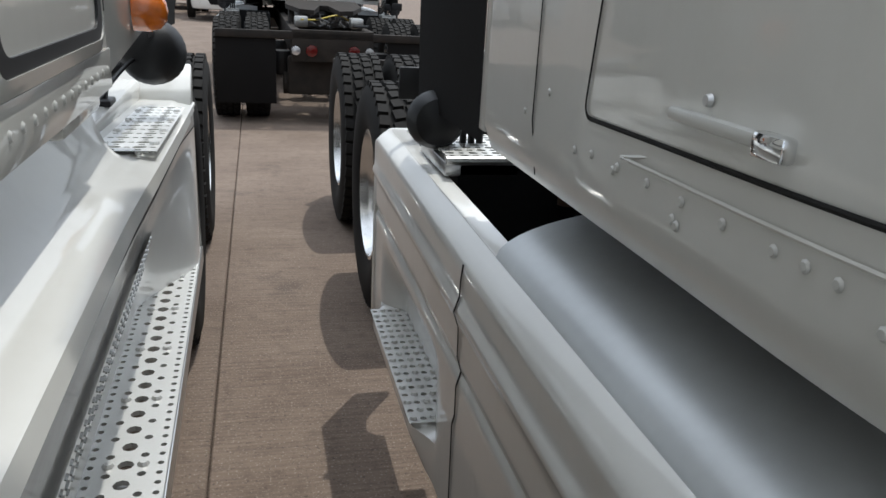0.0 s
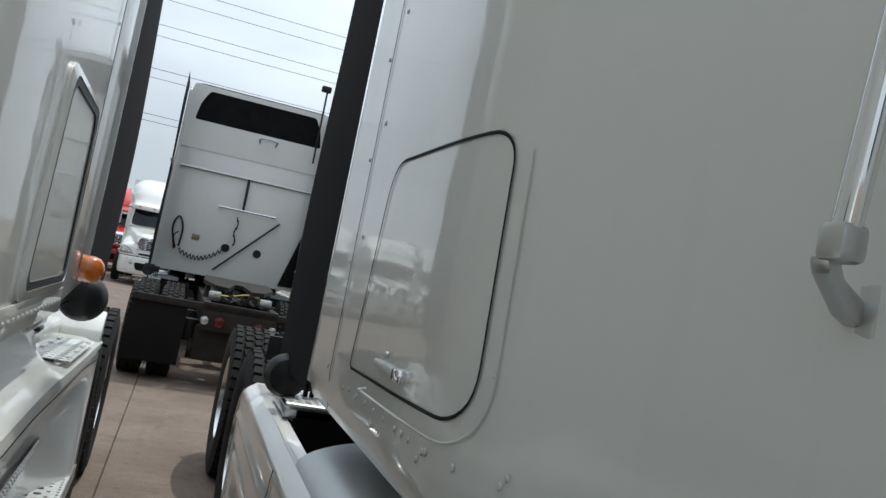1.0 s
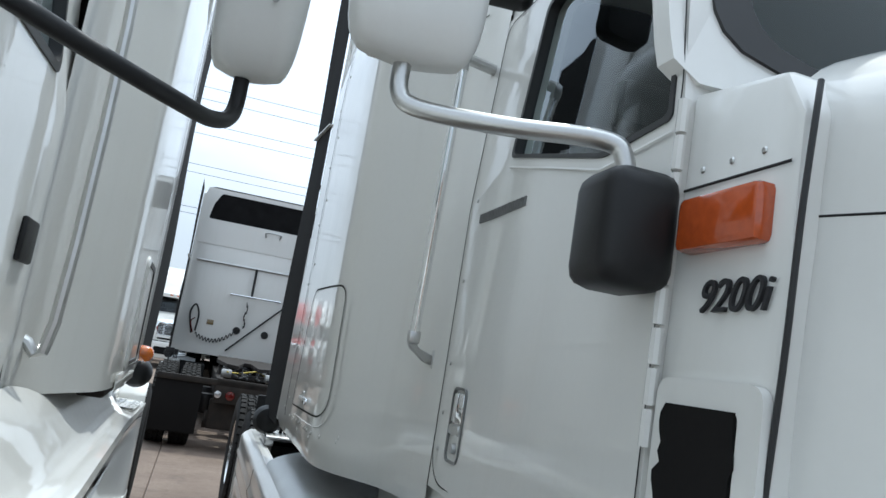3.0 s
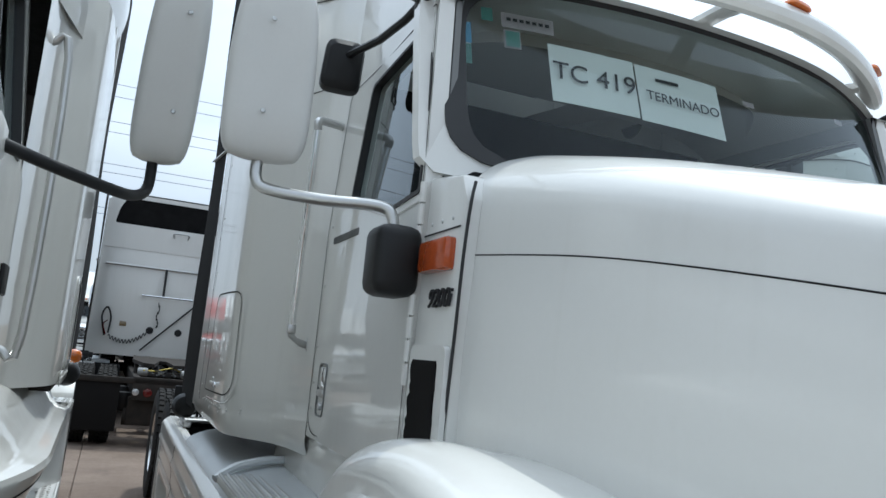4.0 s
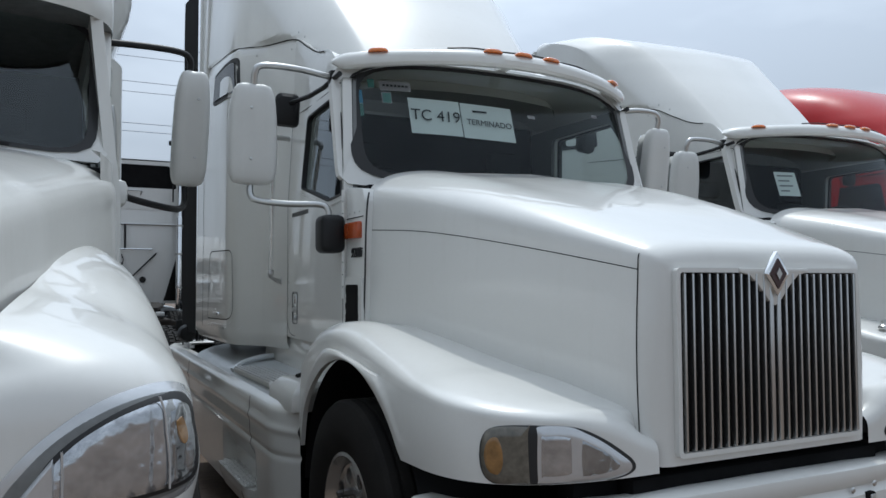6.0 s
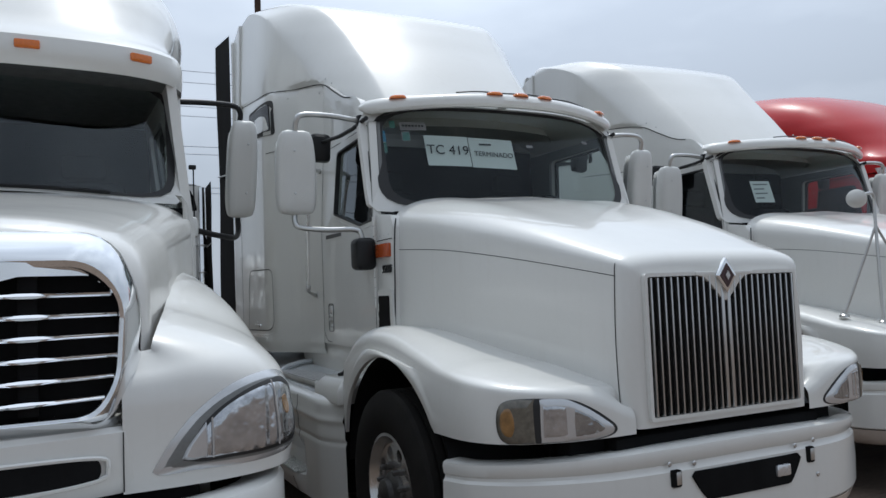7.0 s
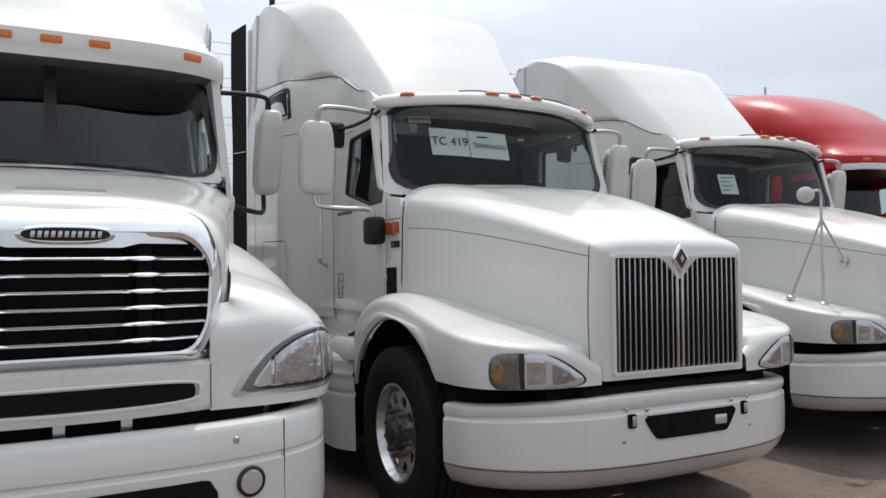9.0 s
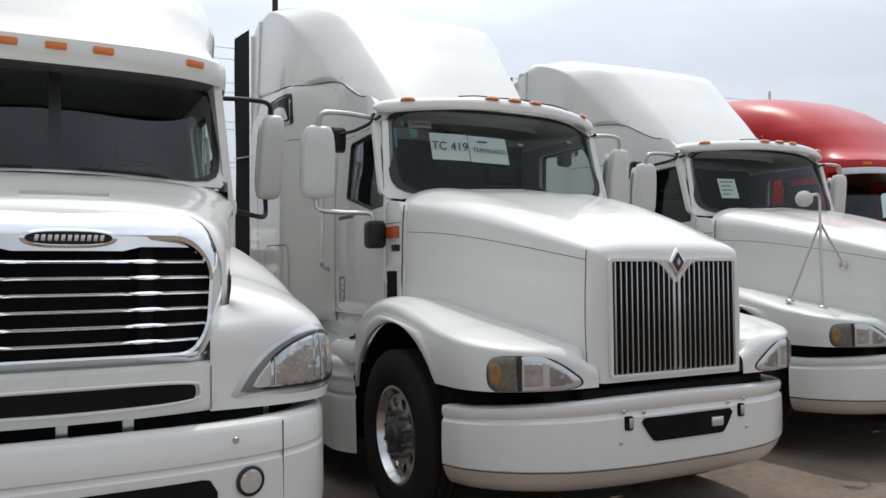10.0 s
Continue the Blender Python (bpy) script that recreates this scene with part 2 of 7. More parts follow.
# near-black that stands for the shade inside openings and gaps
SHADE_BLACK = material("painted_shade_black", (0.015, 0.015, 0.0155), 0.9, var=0.2, spec=0.05)


# ---- mesh helpers ----
def grid(bm, fn, nu, nv, wrap=False):
    """A sheet of quads from fn(u, v), u and v from 0 to 1."""
    rows = [[bm.verts.new(fn(i / nu, j / nv)) for j in range(nv + 1)] for i in range(nu if wrap else nu + 1)]
    n = len(rows)
    for i in range(nu):
        a, b = rows[i], rows[(i + 1) % n]
        for j in range(nv):
            bm.faces.new((a[j], b[j], b[j + 1], a[j + 1]))
    return rows


def loft(bm, rings, caps=(True, True)):
    """Joins closed rings of equal length one to the next."""
    made = [[bm.verts.new(p) for p in r] for r in rings]
    n = len(made[0])
    for a, b in zip(made, made[1:]):
        for k in range(n):
            bm.faces.new((a[k], a[(k + 1) % n], b[(k + 1) % n], b[k]))
    if caps[0]:
        bm.faces.new(made[0][::-1])
    if caps[1]:
        bm.faces.new(made[-1])
    return made


def smooth_path(pts, per=6):
    """Catmull-Rom points through pts."""
    p = [Vector(q) for q in pts]
    p = [2 * p[0] - p[1]] + p + [2 * p[-1] - p[-2]]
    out = []
    for i in range(1, len(p) - 2):
        a, b, c, d = p[i - 1:i + 3]
        for k in range(per):
            t = k / per
            out.append(0.5 * (2 * b + (c - a) * t + (2 * a - 5 * b + 4 * c - d) * t * t + (3 * b - a - 3 * c + d) * t ** 3))
    return out + [p[-2]]


def tube(bm, pts, r, n=10, closed_ends=True):
    """A round bar along pts; r is one radius or one for each point."""
    pts = [Vector(p) for p in pts]
    rings, side = [], None
    for i, p in enumerate(pts):
        d = (pts[min(i + 1, len(pts) - 1)] - pts[max(i - 1, 0)]).normalized()
        if side is None:
            side = d.orthogonal().normalized()
        side = (side - d * side.dot(d)).normalized()
        up = d.cross(side)
        rad = r[i] if isinstance(r, (list, tuple)) else r
        rings.append([p + rad * (math.cos(2 * math.pi * k / n) * side + math.sin(2 * math.pi * k / n) * up) for k in range(n)])
    loft(bm, rings, (closed_ends, closed_ends))


def strip(bm, pts, normals, width, lift=0.002):
    """A flat band laid along pts, lifted off the surface along the normals."""
    pts = [Vector(p) for p in pts]
    rows = []
    for i, p in enumerate(pts):
        d = (pts[min(i + 1, len(pts) - 1)] - pts[max(i - 1, 0)]).normalized()
        nrm = Vector(normals[i] if isinstance(normals, list) else normals).normalized()
        s = d.cross(nrm).normalized() * width / 2
        rows.append([bm.verts.new(p + nrm * lift - s), bm.verts.new(p + nrm * lift * 1.6), bm.verts.new(p + nrm * lift + s)])
    for a, b in zip(rows, rows[1:]):
        bm.faces.new((a[0], b[0], b[1], a[1]))
        bm.faces.new((a[1], b[1], b[2], a[2]))


def lathe(bm, profile, n=32, m=None, close=False):
    """Turns (radius, along) about the local z axis and puts it at m."""
    m = m or Matrix()
    rings = [[m @ Vector((r * math.cos(2 * math.pi * k / n), r * math.sin(2 * math.pi * k / n), h)) for k in range(n)] for r, h in profile]
    if close:
        rings.append(rings[0])
    loft(bm, rings, (not close, not close))


def box(bm, x0, x1, y0, y1, z0, z1, b=0.008, m=None, seg=2):
    """A box with rounded edges."""
    tmp = bmesh.new()
    vs = [tmp.verts.new((x, y, z)) for x in (x0, x1) for y in (y0, y1) for z in (z0, z1)]
    for f in ((0, 1, 3, 2), (4, 6, 7, 5), (0, 4, 5, 1), (2, 3, 7, 6), (0, 2, 6, 4), (1, 5, 7, 3)):
        tmp.faces.new([vs[i] for i in f])
    if b:
        bmesh.ops.bevel(tmp, geom=tmp.edges[:], offset=min(b, 0.45 * min(abs(x1 - x0), abs(y1 - y0), abs(z1 - z0))), segments=seg, affect="EDGES", profile=0.5)
    merge(bm, tmp, m)


def merge(bm, tmp, m=None):
    m = m or Matrix()
    look_up = {v: bm.verts.new(m @ v.co) for v in tmp.verts}
    for f in tmp.faces:
        bm.faces.new([look_up[v] for v in f.verts])
    tmp.free()


def prism(bm, pts, depth, b=0.0):
    """A flat outline of 3D points pulled along depth, its edges rounded by b."""
    tmp = bmesh.new()
    d = Vector(depth)
    lo = [tmp.verts.new(Vector(p)) for p in pts]
    hi = [tmp.verts.new(Vector(p) + d) for p in pts]
    n = len(lo)
    tmp.faces.new(lo[::-1]), tmp.faces.new(hi)
    for k in range(n):
        tmp.faces.new((lo[k], lo[(k + 1) % n], hi[(k + 1) % n], hi[k]))
    bmesh.ops.recalc_face_normals(tmp, faces=tmp.faces[:])
    if b:
        bmesh.ops.bevel(tmp, geom=tmp.edges[:], offset=b, segments=2, affect="EDGES", profile=0.5)
    merge(bm, tmp)


def dense(line, step=.03):
    """The same closed outline with points at most a step apart."""
    out = []
    for a, b in zip(line, line[1:] + line[:1]):
        a, b = Vector(a), Vector(b)
        k = max(1, int((b - a).length / step))
        out += [a + (b - a) * q / k for q in range(k)]
    return out + [Vector(line[0])]


def letters(text, size, depth, mat, shear=0.0):
    """Raised writing as a flat mesh about its middle."""
    cu = bpy.data.curves.new("lettering", "FONT")
    cu.body, cu.size, cu.extrude, cu.shear = text, size, depth, shear
    cu.align_x, cu.align_y = "CENTER", "CENTER"
    tmp = bpy.data.objects.new("tmp", cu)
    scene.collection.objects.link(tmp)
    me = bpy.data.meshes.new_from_object(tmp.evaluated_get(bpy.context.evaluated_depsgraph_get()))
    bpy.data.objects.remove(tmp)
    me.name = "lettering"
    me.materials.clear()
    me.materials.append(mat)
    return me


def frame_panel(bm, outer, inner, depth):
    """A panel with a hole: the band between two outlines of equally many points, with thickness."""
    d = Vector(depth)
    n = len(outer)
    o, i = [bm.verts.new(p) for p in outer], [bm.verts.new(p) for p in inner]
    ob, ib = [bm.verts.new(Vector(p) + d) for p in outer], [bm.verts.new(Vector(p) + d) for p in inner]
    for k in range(n):
        j = (k + 1) % n
        for q in ((o[k], o[j], i[j], i[k]), (ob[j], ob[k], ib[k], ib[j]), (i[k], i[j], ib[j], ib[k]), (o[j], o[k], ob[k], ob[j])):
            bm.faces.new(q)


def rounded(corners, r, per=5):
    """A flat outline with rounded corners, from 2D corners; r is one radius or one a corner."""
    out = []
    n = len(corners)
    for k in range(n):
        p, a, b = Vector(corners[k]), Vector(corners[k - 1]), Vector(corners[(k + 1) % n])
        rad = r[k] if isinstance(r, (list, tuple)) else r
        u, v = (a - p).normalized(), (b - p).normalized()
        rad = min(rad, 0.48 * (a - p).length, 0.48 * (b - p).length)
        for s in range(per + 1):
            t = s / per
            out.append(p + u * rad * (1 - t) ** 2 + v * rad * t ** 2)
    return out


def perforated(bm, origin, along, across, nu, nv, hole, thick, pattern=None):
    """A plate of nu x nv square cells, each with a round hole right through; pattern(i, j) gives the hole's share."""
    o, a, b = Vector(origin), Vector(along), Vector(across)
    nrm = a.cross(b).normalized() * thick
    ring = [(-.5, -.5), (0, -.5), (.5, -.5), (.5, 0), (.5, .5), (0, .5), (-.5, .5), (-.5, 0)]
    for i in range(nu):
        for j in range(nv):
            c = o + a * (i + 0.5) / nu + b * (j + 0.5) / nv
            r = hole * (pattern(i, j) if pattern else 1.0)
            sq = [bm.verts.new(c + a / nu * x + b / nv * y) for x, y in ring]
            if r <= 0:
                bm.faces.new(sq)
                continue
            ci = [math.atan2(y, x) for x, y in ring]
            rim = [bm.verts.new(c + a.normalized() * r * math.cos(t) + b.normalized() * r * math.sin(t)) for t in ci]
            low = [bm.verts.new(v.co - nrm) for v in rim]
            for k in range(8):
                l = (k + 1) % 8
                bm.faces.new((sq[k], sq[l], rim[l], rim[k]))
                bm.faces.new((rim[k], rim[l], low[l], low[k]))


def domes(bm, places, r, nrm, flat=0.5, n=8):
    """Small rivet heads."""
    nrm = Vector(nrm).normalized()
    s = nrm.orthogonal().normalized()
    t = nrm.cross(s)
    for p in places:
        p = Vector(p)
        a = [bm.verts.new(p + r * (math.cos(2 * math.pi * k / n) * s + math.sin(2 * math.pi * k / n) * t)) for k in range(n)]
        b = [bm.verts.new(p + nrm * r * flat * 0.75 + 0.62 * r * (math.cos(2 * math.pi * k / n) * s + math.sin(2 * math.pi * k / n) * t)) for k in range(n)]
        for k in range(n):
            bm.faces.new((a[k], a[(k + 1) % n], b[(k + 1) % n], b[k]))
        bm.faces.new(b)


def finish(name, bm, mat, weld=True):
    if weld:
        bmesh.ops.remove_doubles(bm, verts=bm.verts[:], dist=1e-5)
    bmesh.ops.recalc_face_normals(bm, faces=bm.faces[:])
    for e in bm.edges:
        e.smooth = len(e.link_faces) == 2 and e.calc_face_angle(0.0) < radians(33)
    for f in bm.faces:
        f.smooth = True
    me = bpy.data.meshes.new(name)
    bm.to_mesh(me)
    bm.free()
    me.materials.append(mat)
    return me


STUFF = {"cowl_rivets", "bumper_bolts", "sleeper_rivets", "door_rivets", "mirror_screws", "name_plate", "model_plate", "sill_rivets", "fairing_rivets", "step_dimples", "upper_step_dimples", "tread_dimples", "tread_ribs", "air_lines", "coiled_air_hose", "panel_rivets"}


def part(name, bm, mat, parent, label="", weld=True):
    """Links bm as one mesh under a thing or under a part."""
    ob = new(name, finish(name, bm, mat, weld))
    ob.parent = parent
    if name in STUFF:
        tagged(ob, kind="stuff")
    if label:
        ob["label"] = label
    return ob


def shared(name, mesh, parent, m, label=""):
    ob = new(name, mesh)
    ob.parent = parent
    ob.matrix_basis = m
    if label:
        ob["label"] = label
    return ob


def thing(name, m, label, category, group="", kind=""):
    ob = new(name)
    ob.matrix_world = m
    return tagged(ob, label, category, group, kind)


def mesh_thing(name, bm, mat, label, category, group="", kind="", m=None):
    ob = new(name, finish(name, bm, mat))
    if m:
        ob.matrix_world = m
    return tagged(ob, label, category, group, kind)


def lerp(table, x):
    """Straight lines between the (x, value) pairs of a table."""
    if x <= table[0][0]:
        return table[0][1]
    for (a, p), (b, q) in zip(table, table[1:]):
        if x <= b:
            return p + (q - p) * (x - a) / (b - a)
    return table[-1][1]


def curve(table, x):
    """A smooth curve through the (x, value) pairs of a table."""
    if x <= table[0][0]:
        return table[0][1]
    if x >= table[-1][0]:
        return table[-1][1]
    k = max(i for i in range(len(table) - 1) if table[i][0] <= x)
    (x0, y0), (x1, y1) = table[k], table[k + 1]
    slope = []
    for i in (k, k + 1):
        a, b = table[max(i - 1, 0)], table[min(i + 1, len(table) - 1)]
        slope.append((b[1] - a[1]) / (b[0] - a[0]))
    h, t = x1 - x0, (x - x0) / (x1 - x0)
    return (2 * t ** 3 - 3 * t * t + 1) * y0 + (t ** 3 - 2 * t * t + t) * h * slope[0] + (3 * t * t - 2 * t ** 3) * y1 + (t ** 3 - t * t) * h * slope[1]


def power(c, p):
    return math.copysign(abs(c) ** p, c)


# ---- running gear ----
TYRE_R, TYRE_W, RIM_R = 0.525, 0.27, 0.292


def tyre_mesh(lugs):
    """A truck tyre about the x axis; lugs: the drive axle's block tread, else straight ribs."""
    bm = bmesh.new()
    turn = Matrix.Rotation(radians(90), 4, "Y")
    h = TYRE_W / 2
    if lugs:
        prof = [(RIM_R, -h * .72), (RIM_R + .03, -h * .9), (.40, -h), (.47, -h * .97), (.504, -h * .86), (.509, 0), (.504, h * .86), (.47, h * .97), (.40, h), (RIM_R + .03, h * .9), (RIM_R, h * .72)]
    else:
        prof = [(RIM_R, -h * .72), (RIM_R + .03, -h * .9), (.40, -h), (.47, -h * .97), (.512, -h * .86), (TYRE_R, -h * .72)]
        for k in (-.42, 0.0, .42):
            prof += [(TYRE_R, h * (k - .06)), (.510, h * (k - .05)), (.510, h * (k + .05)), (TYRE_R, h * (k + .06))]
        prof += [(TYRE_R, h * .72), (.512, h * .86), (.47, h * .97), (.40, h), (RIM_R + .03, h * .9), (RIM_R, h * .72)]
    lathe(bm, prof, 56, turn, close=True)
    return finish("tyre", bm, RUBBER, weld=False)


def tread_mesh():
    """The worn blocks of the drive axle's tread."""
    bm = bmesh.new()
    h, n = TYRE_W / 2, 46
    for row, (c, wd) in enumerate(((-.70, .36), (-.235, .36), (.235, .36), (.70, .36))):
        for k in range(n):
            a = 2 * math.pi * (k + (0.5 if row % 2 else 0.0)) / n
            m = Matrix.Rotation(a, 4, "X") @ Matrix.Translation((c * h, 0, .5125)) @ Matrix.Rotation(radians(12 if row in (1, 2) else -5), 4, "Z")
            x, y, z = wd * h / 2, .0295, .0115
            v = [bm.verts.new(m @ Vector(p)) for p in ((-x, -y, -z), (x, -y, -z), (x, y, -z), (-x, y, -z), (-x * .9, -y * .86, z), (x * .9, -y * .86, z), (x * .9, y * .86, z), (-x * .9, y * .86, z))]
            for f in ((4, 5, 6, 7), (0, 1, 5, 4), (1, 2, 6, 5), (2, 3, 7, 6), (3, 0, 4, 7)):
                bm.faces.new([v[i] for i in f])
    return finish("tread", bm, RUBBER, weld=False)


def rim_mesh(deep):
    """A ten-hole disc wheel that faces -x; deep: the outer wheel of a drive axle, its disc far inside."""
    bm = bmesh.new()
    turn = Matrix.Rotation(radians(-90), 4, "Y")
    face = 0.10
    disc = -0.06 if deep else 0.085
    lathe(bm, [(RIM_R + .012, face), (RIM_R + .012, face + .012), (RIM_R - .004, face + .014), (RIM_R - .018, face - .02), (RIM_R - .034, face - .05), (RIM_R - .04, disc + .01 if deep else face - .07), (RIM_R - .05, min(disc, face - .08) if not deep else disc), (RIM_R - .05, -.11), (RIM_R + .012, -.11)], 48, turn, close=True)
    # the disc, with its ten hand holes
    n, r0, r1 = 10, .135, RIM_R - .04
    def at(r, a, h):
        return turn @ Vector((r * math.cos(a), r * math.sin(a), h))
    def dish(r):
        return disc + (-.035 if deep else -.015) * ((r - r0) / (r1 - r0)) ** 1.5
    for k in range(n):
        ca = 2 * math.pi * (k + .5) / n
        ring = []
        for q in range(16):
            t = 2 * math.pi * q / 16
            s, c = math.sin(t), math.cos(t)
            mx = max(abs(s), abs(c))
            ring.append(((r0 + r1) / 2 + (r1 - r0) / 2 * c / mx, ca + math.pi / n * s / mx, t))
        o = [bm.verts.new(at(r, a, dish(r))) for r, a, t in ring]
        mid, hr = (r0 + r1) / 2 + .008, .034
        i = [bm.verts.new(at(mid + hr * math.cos(t), ca + hr / mid * math.sin(t), dish(mid) - .002)) for r, a, t in ring]
        b = [bm.verts.new(at(mid + hr * math.cos(t), ca + hr / mid * math.sin(t), dish(mid) - .016)) for r, a, t in ring]
        for q in range(16):
            w = (q + 1) % 16
            bm.faces.new((o[q], o[w], i[w], i[q]))
            bm.faces.new((i[q], i[w], b[w], b[q]))
    lathe(bm, [(r0 + .002, disc), (r0 + .002, disc - .02), (.05, disc - .02), (.05, disc)], 30, turn, close=True)
    return finish("rim", bm, RIM_PAINT)


def hub_mesh(out):
    """Hub cap and the ring of nuts, facing -x."""
    bm = bmesh.new()
    turn = Matrix.Rotation(radians(-90), 4, "Y")
    lathe(bm, [(.112, out - .01), (.106, out + .012), (.085, out + .03), (.075, out + .034), (.072, out + .06), (.055, out + .07), (.0, out + .072)][::-1], 24, turn)
    return finish("hub", bm, HUB_STEEL)


def nuts_mesh(out):
    """The ring of ten wheel nuts."""
    bm = bmesh.new()
    turn = Matrix.Rotation(radians(-90), 4, "Y")
    for k in range(10):
        a = 2 * math.pi * k / 10
        lathe(bm, [(.016, out - .004), (.016, out + .026), (.011, out + .04), (.0, out + .041)][::-1], 6, turn @ Matrix.Translation((.142 * math.cos(a), .142 * math.sin(a), 0)))
    return finish("wheel_nuts", bm, HUB_STEEL)


STEER_TYRE, DRIVE_TYRE, TREAD = tyre_mesh(False), tyre_mesh(True), tread_mesh()
FLAT_RIM, DEEP_RIM = rim_mesh(False), rim_mesh(True)
FLAT_HUB, DEEP_HUB = hub_mesh(.085), hub_mesh(-.06)
FLAT_NUTS, DEEP_NUTS = nuts_mesh(.085), nuts_mesh(-.06)


def wheel(truck, x, y, steer, flip):
    """One wheel: the tyre as a part, its rim and hub under it. flip: it faces +x."""
    m = pose(x, y, TYRE_R, 0, 0, 180 if flip else 0)
    t = shared("tyre", STEER_TYRE if steer else DRIVE_TYRE, truck, m)
    if not steer:
        tagged(shared("tread", TREAD, t, Matrix()), kind="stuff")
    shared("rim", FLAT_RIM if steer else DEEP_RIM, t, Matrix(), "silver ten-hole disc wheel rim")
    shared("hub", FLAT_HUB if steer else DEEP_HUB, t, Matrix())
    tagged(shared("wheel_nuts", FLAT_NUTS if steer else DEEP_NUTS, t, Matrix()), kind="stuff")


def chassis(truck, axles, end, half=1.225, front=-0.95):
    """Frame rails, axles, wheels, suspension, fifth wheel, mudflaps and tail lamps."""
    for s in (-1, 1):
        bm = bmesh.new()
        prism(bm, [(s * .43, front, .72), (s * .43, front, .98), (s * .43, end, .98), (s * .43, end, .72)], (s * -.09, 0, 0), .006)
        part("frame_rail", bm, FRAME, truck)
    for y in (2.2, 3.3, 4.4, axles[0] + .62, end - .06):
        bm = bmesh.new()
        box(bm, -.40, .40, y - .06, y + .06, .76, .94, .01)
        part("cross_member", bm, FRAME, truck)
    for s in (-1, 1):
        wheel(truck, s * 1.085 if s < 0 else 1.085, 0, True, s > 0)
    bm = bmesh.new()
    box(bm, -.33, .33, front + .1, 1.15, .42, 1.0, .05)
    part("engine_sump", bm, FRAME, truck)
    bm = bmesh.new()
    tube(bm, [(0, 1.14, .66), (0, 1.6, .66), (0, 2.0, .66), (0, 2.1, .68), (0, axles[0] - .2, .58)], [.27, .26, .2, .06, .06], 14)
    part("gearbox", bm, FRAME, truck)
    bm = bmesh.new()
    tube(bm, [(-.95, 0, .45), (-.6, 0, .40), (.6, 0, .40), (.95, 0, .45)], .06, 10)
    part("front_axle", bm, FRAME, truck)
    for ya in axles:
        for s in (-1, 1):
            wheel(truck, s * (half - TYRE_W / 2), ya, False, s > 0)
            wheel(truck, s * (half - TYRE_W * 1.5 - .055), ya, False, s > 0)
        bm = bmesh.new()
        tube(bm, [(-.6, ya, TYRE_R), (-.25, ya, TYRE_R), (-.2, ya, TYRE_R), (.2, ya, TYRE_R), (.25, ya, TYRE_R), (.6, ya, TYRE_R)], [.075, .085, .2, .2, .085, .075], 14)
        part("drive_axle", bm, FRAME, truck)
        for s in (-1, 1):
            bm = bmesh.new()
            lathe(bm, [(.0, .62), (.11, .62), (.13, .66), (.125, .74), (.135, .8), (.12, .86), (.0, .86)], 18, Matrix.Translation((s * .52, ya + .3, -.12)))
            part("air_spring", bm, BLACK, truck)
    # fifth wheel
    yc = (axles[0] + axles[1]) / 2
    bm = bmesh.new()
    out = [(-.42, yc - .38), (.42, yc - .38), (.44, yc + .12), (.30, yc + .52), (.14, yc + .60), (.05, yc + .14), (-.05, yc + .14), (-.14, yc + .60), (-.30, yc + .52), (-.44, yc + .12)]
    tmp = bmesh.new()
    prism(tmp, [(x, y, 0) for x, y in out], (0, 0, .05))
    merge(bm, tmp, Matrix.Translation((0, yc, 1.15)) @ Matrix.Rotation(radians(-5), 4, "X") @ Matrix.Translation((0, -yc, 0)))
    part("fifth_wheel", bm, FRAME, truck, "greasy black fifth wheel plate")
    for s in (-1, 1):
        bm = bmesh.new()
        prism(bm, [(s * .40, yc - .25, .98), (s * .40, yc + .25, .98), (s * .40, yc + .1, 1.17), (s * .40, yc - .1, 1.17)], (s * -.06, 0, 0), .005)
        part("coupling_bracket", bm, FRAME, truck)
    # hoses, lines and valves on the deck
    rnd = random.Random(7)
    bm = bmesh.new()
    for k in range(9):
        x = rnd.uniform(-.36, .36)
        pts = [(x + rnd.uniform(-.1, .1), end - 1.9 + .45 * q, 1.0 + rnd.uniform(.0, .1)) for q in range(5)]
        tube(bm, smooth_path(pts, 5), rnd.choice((.009, .012, .016)), 6)
    part("air_lines", bm, BLACK, truck)
    bm = bmesh.new()
    tube(bm, smooth_path([(-.3, end - 1.2, 1.03), (-.12, end - .8, 1.10), (.12, end - .7, 1.05), (.3, end - .4, 1.06)], 6), .010, 6)
    part("grease_line", bm, YELLOW_CABLE, truck)
    for s in (-1, 1):
        for y in (axles[0] - .1, axles[1] + .1):
            bm = bmesh.new()
            box(bm, s * .30 - .07, s * .30 + .07, y - .09, y + .09, .98, 1.09, .015)
            part("valve_block", bm, STEEL, truck)
    # rear cross bar, mudflaps, lamps
    bm = bmesh.new()
    box(bm, -1.18, 1.18, end - .03, end + .03, .88, .96, .01)
    part("mudflap_hanger", bm, FRAME, truck)
    for s in (-1, 1):
        bm = bmesh.new()
        box(bm, s * .88 - .30, s * .88 + .30, end - .012, end + .004, .22, .90, .003)
        part("mudflap", bm, BLACK_RUBBER, truck, "black rubber mudflap")
        bm = bmesh.new()
        lathe(bm, [(.0, .0), (.062, .0), (.058, .03), (.0, .042)], 18, Matrix.Translation((s * .22, end + .03, .77)) @ Matrix.Rotation(radians(-90), 4, "X"))
        lamp = part("tail_lamp", bm, RED_LENS, truck, "dull red tail lamp")
        bm = bmesh.new()
        lathe(bm, [(.0, .0), (.05, .0), (.045, .03), (.0, .04)], 16, Matrix.Translation((s * .38, end + .03, .77)) @ Matrix.Rotation(radians(-90), 4, "X"))
        part("reverse_lamp", bm, CLEAR_LENS, lamp)
    bm = bmesh.new()
    box(bm, -.42, .42, end - .02, end + .03, .66, .98, .008)
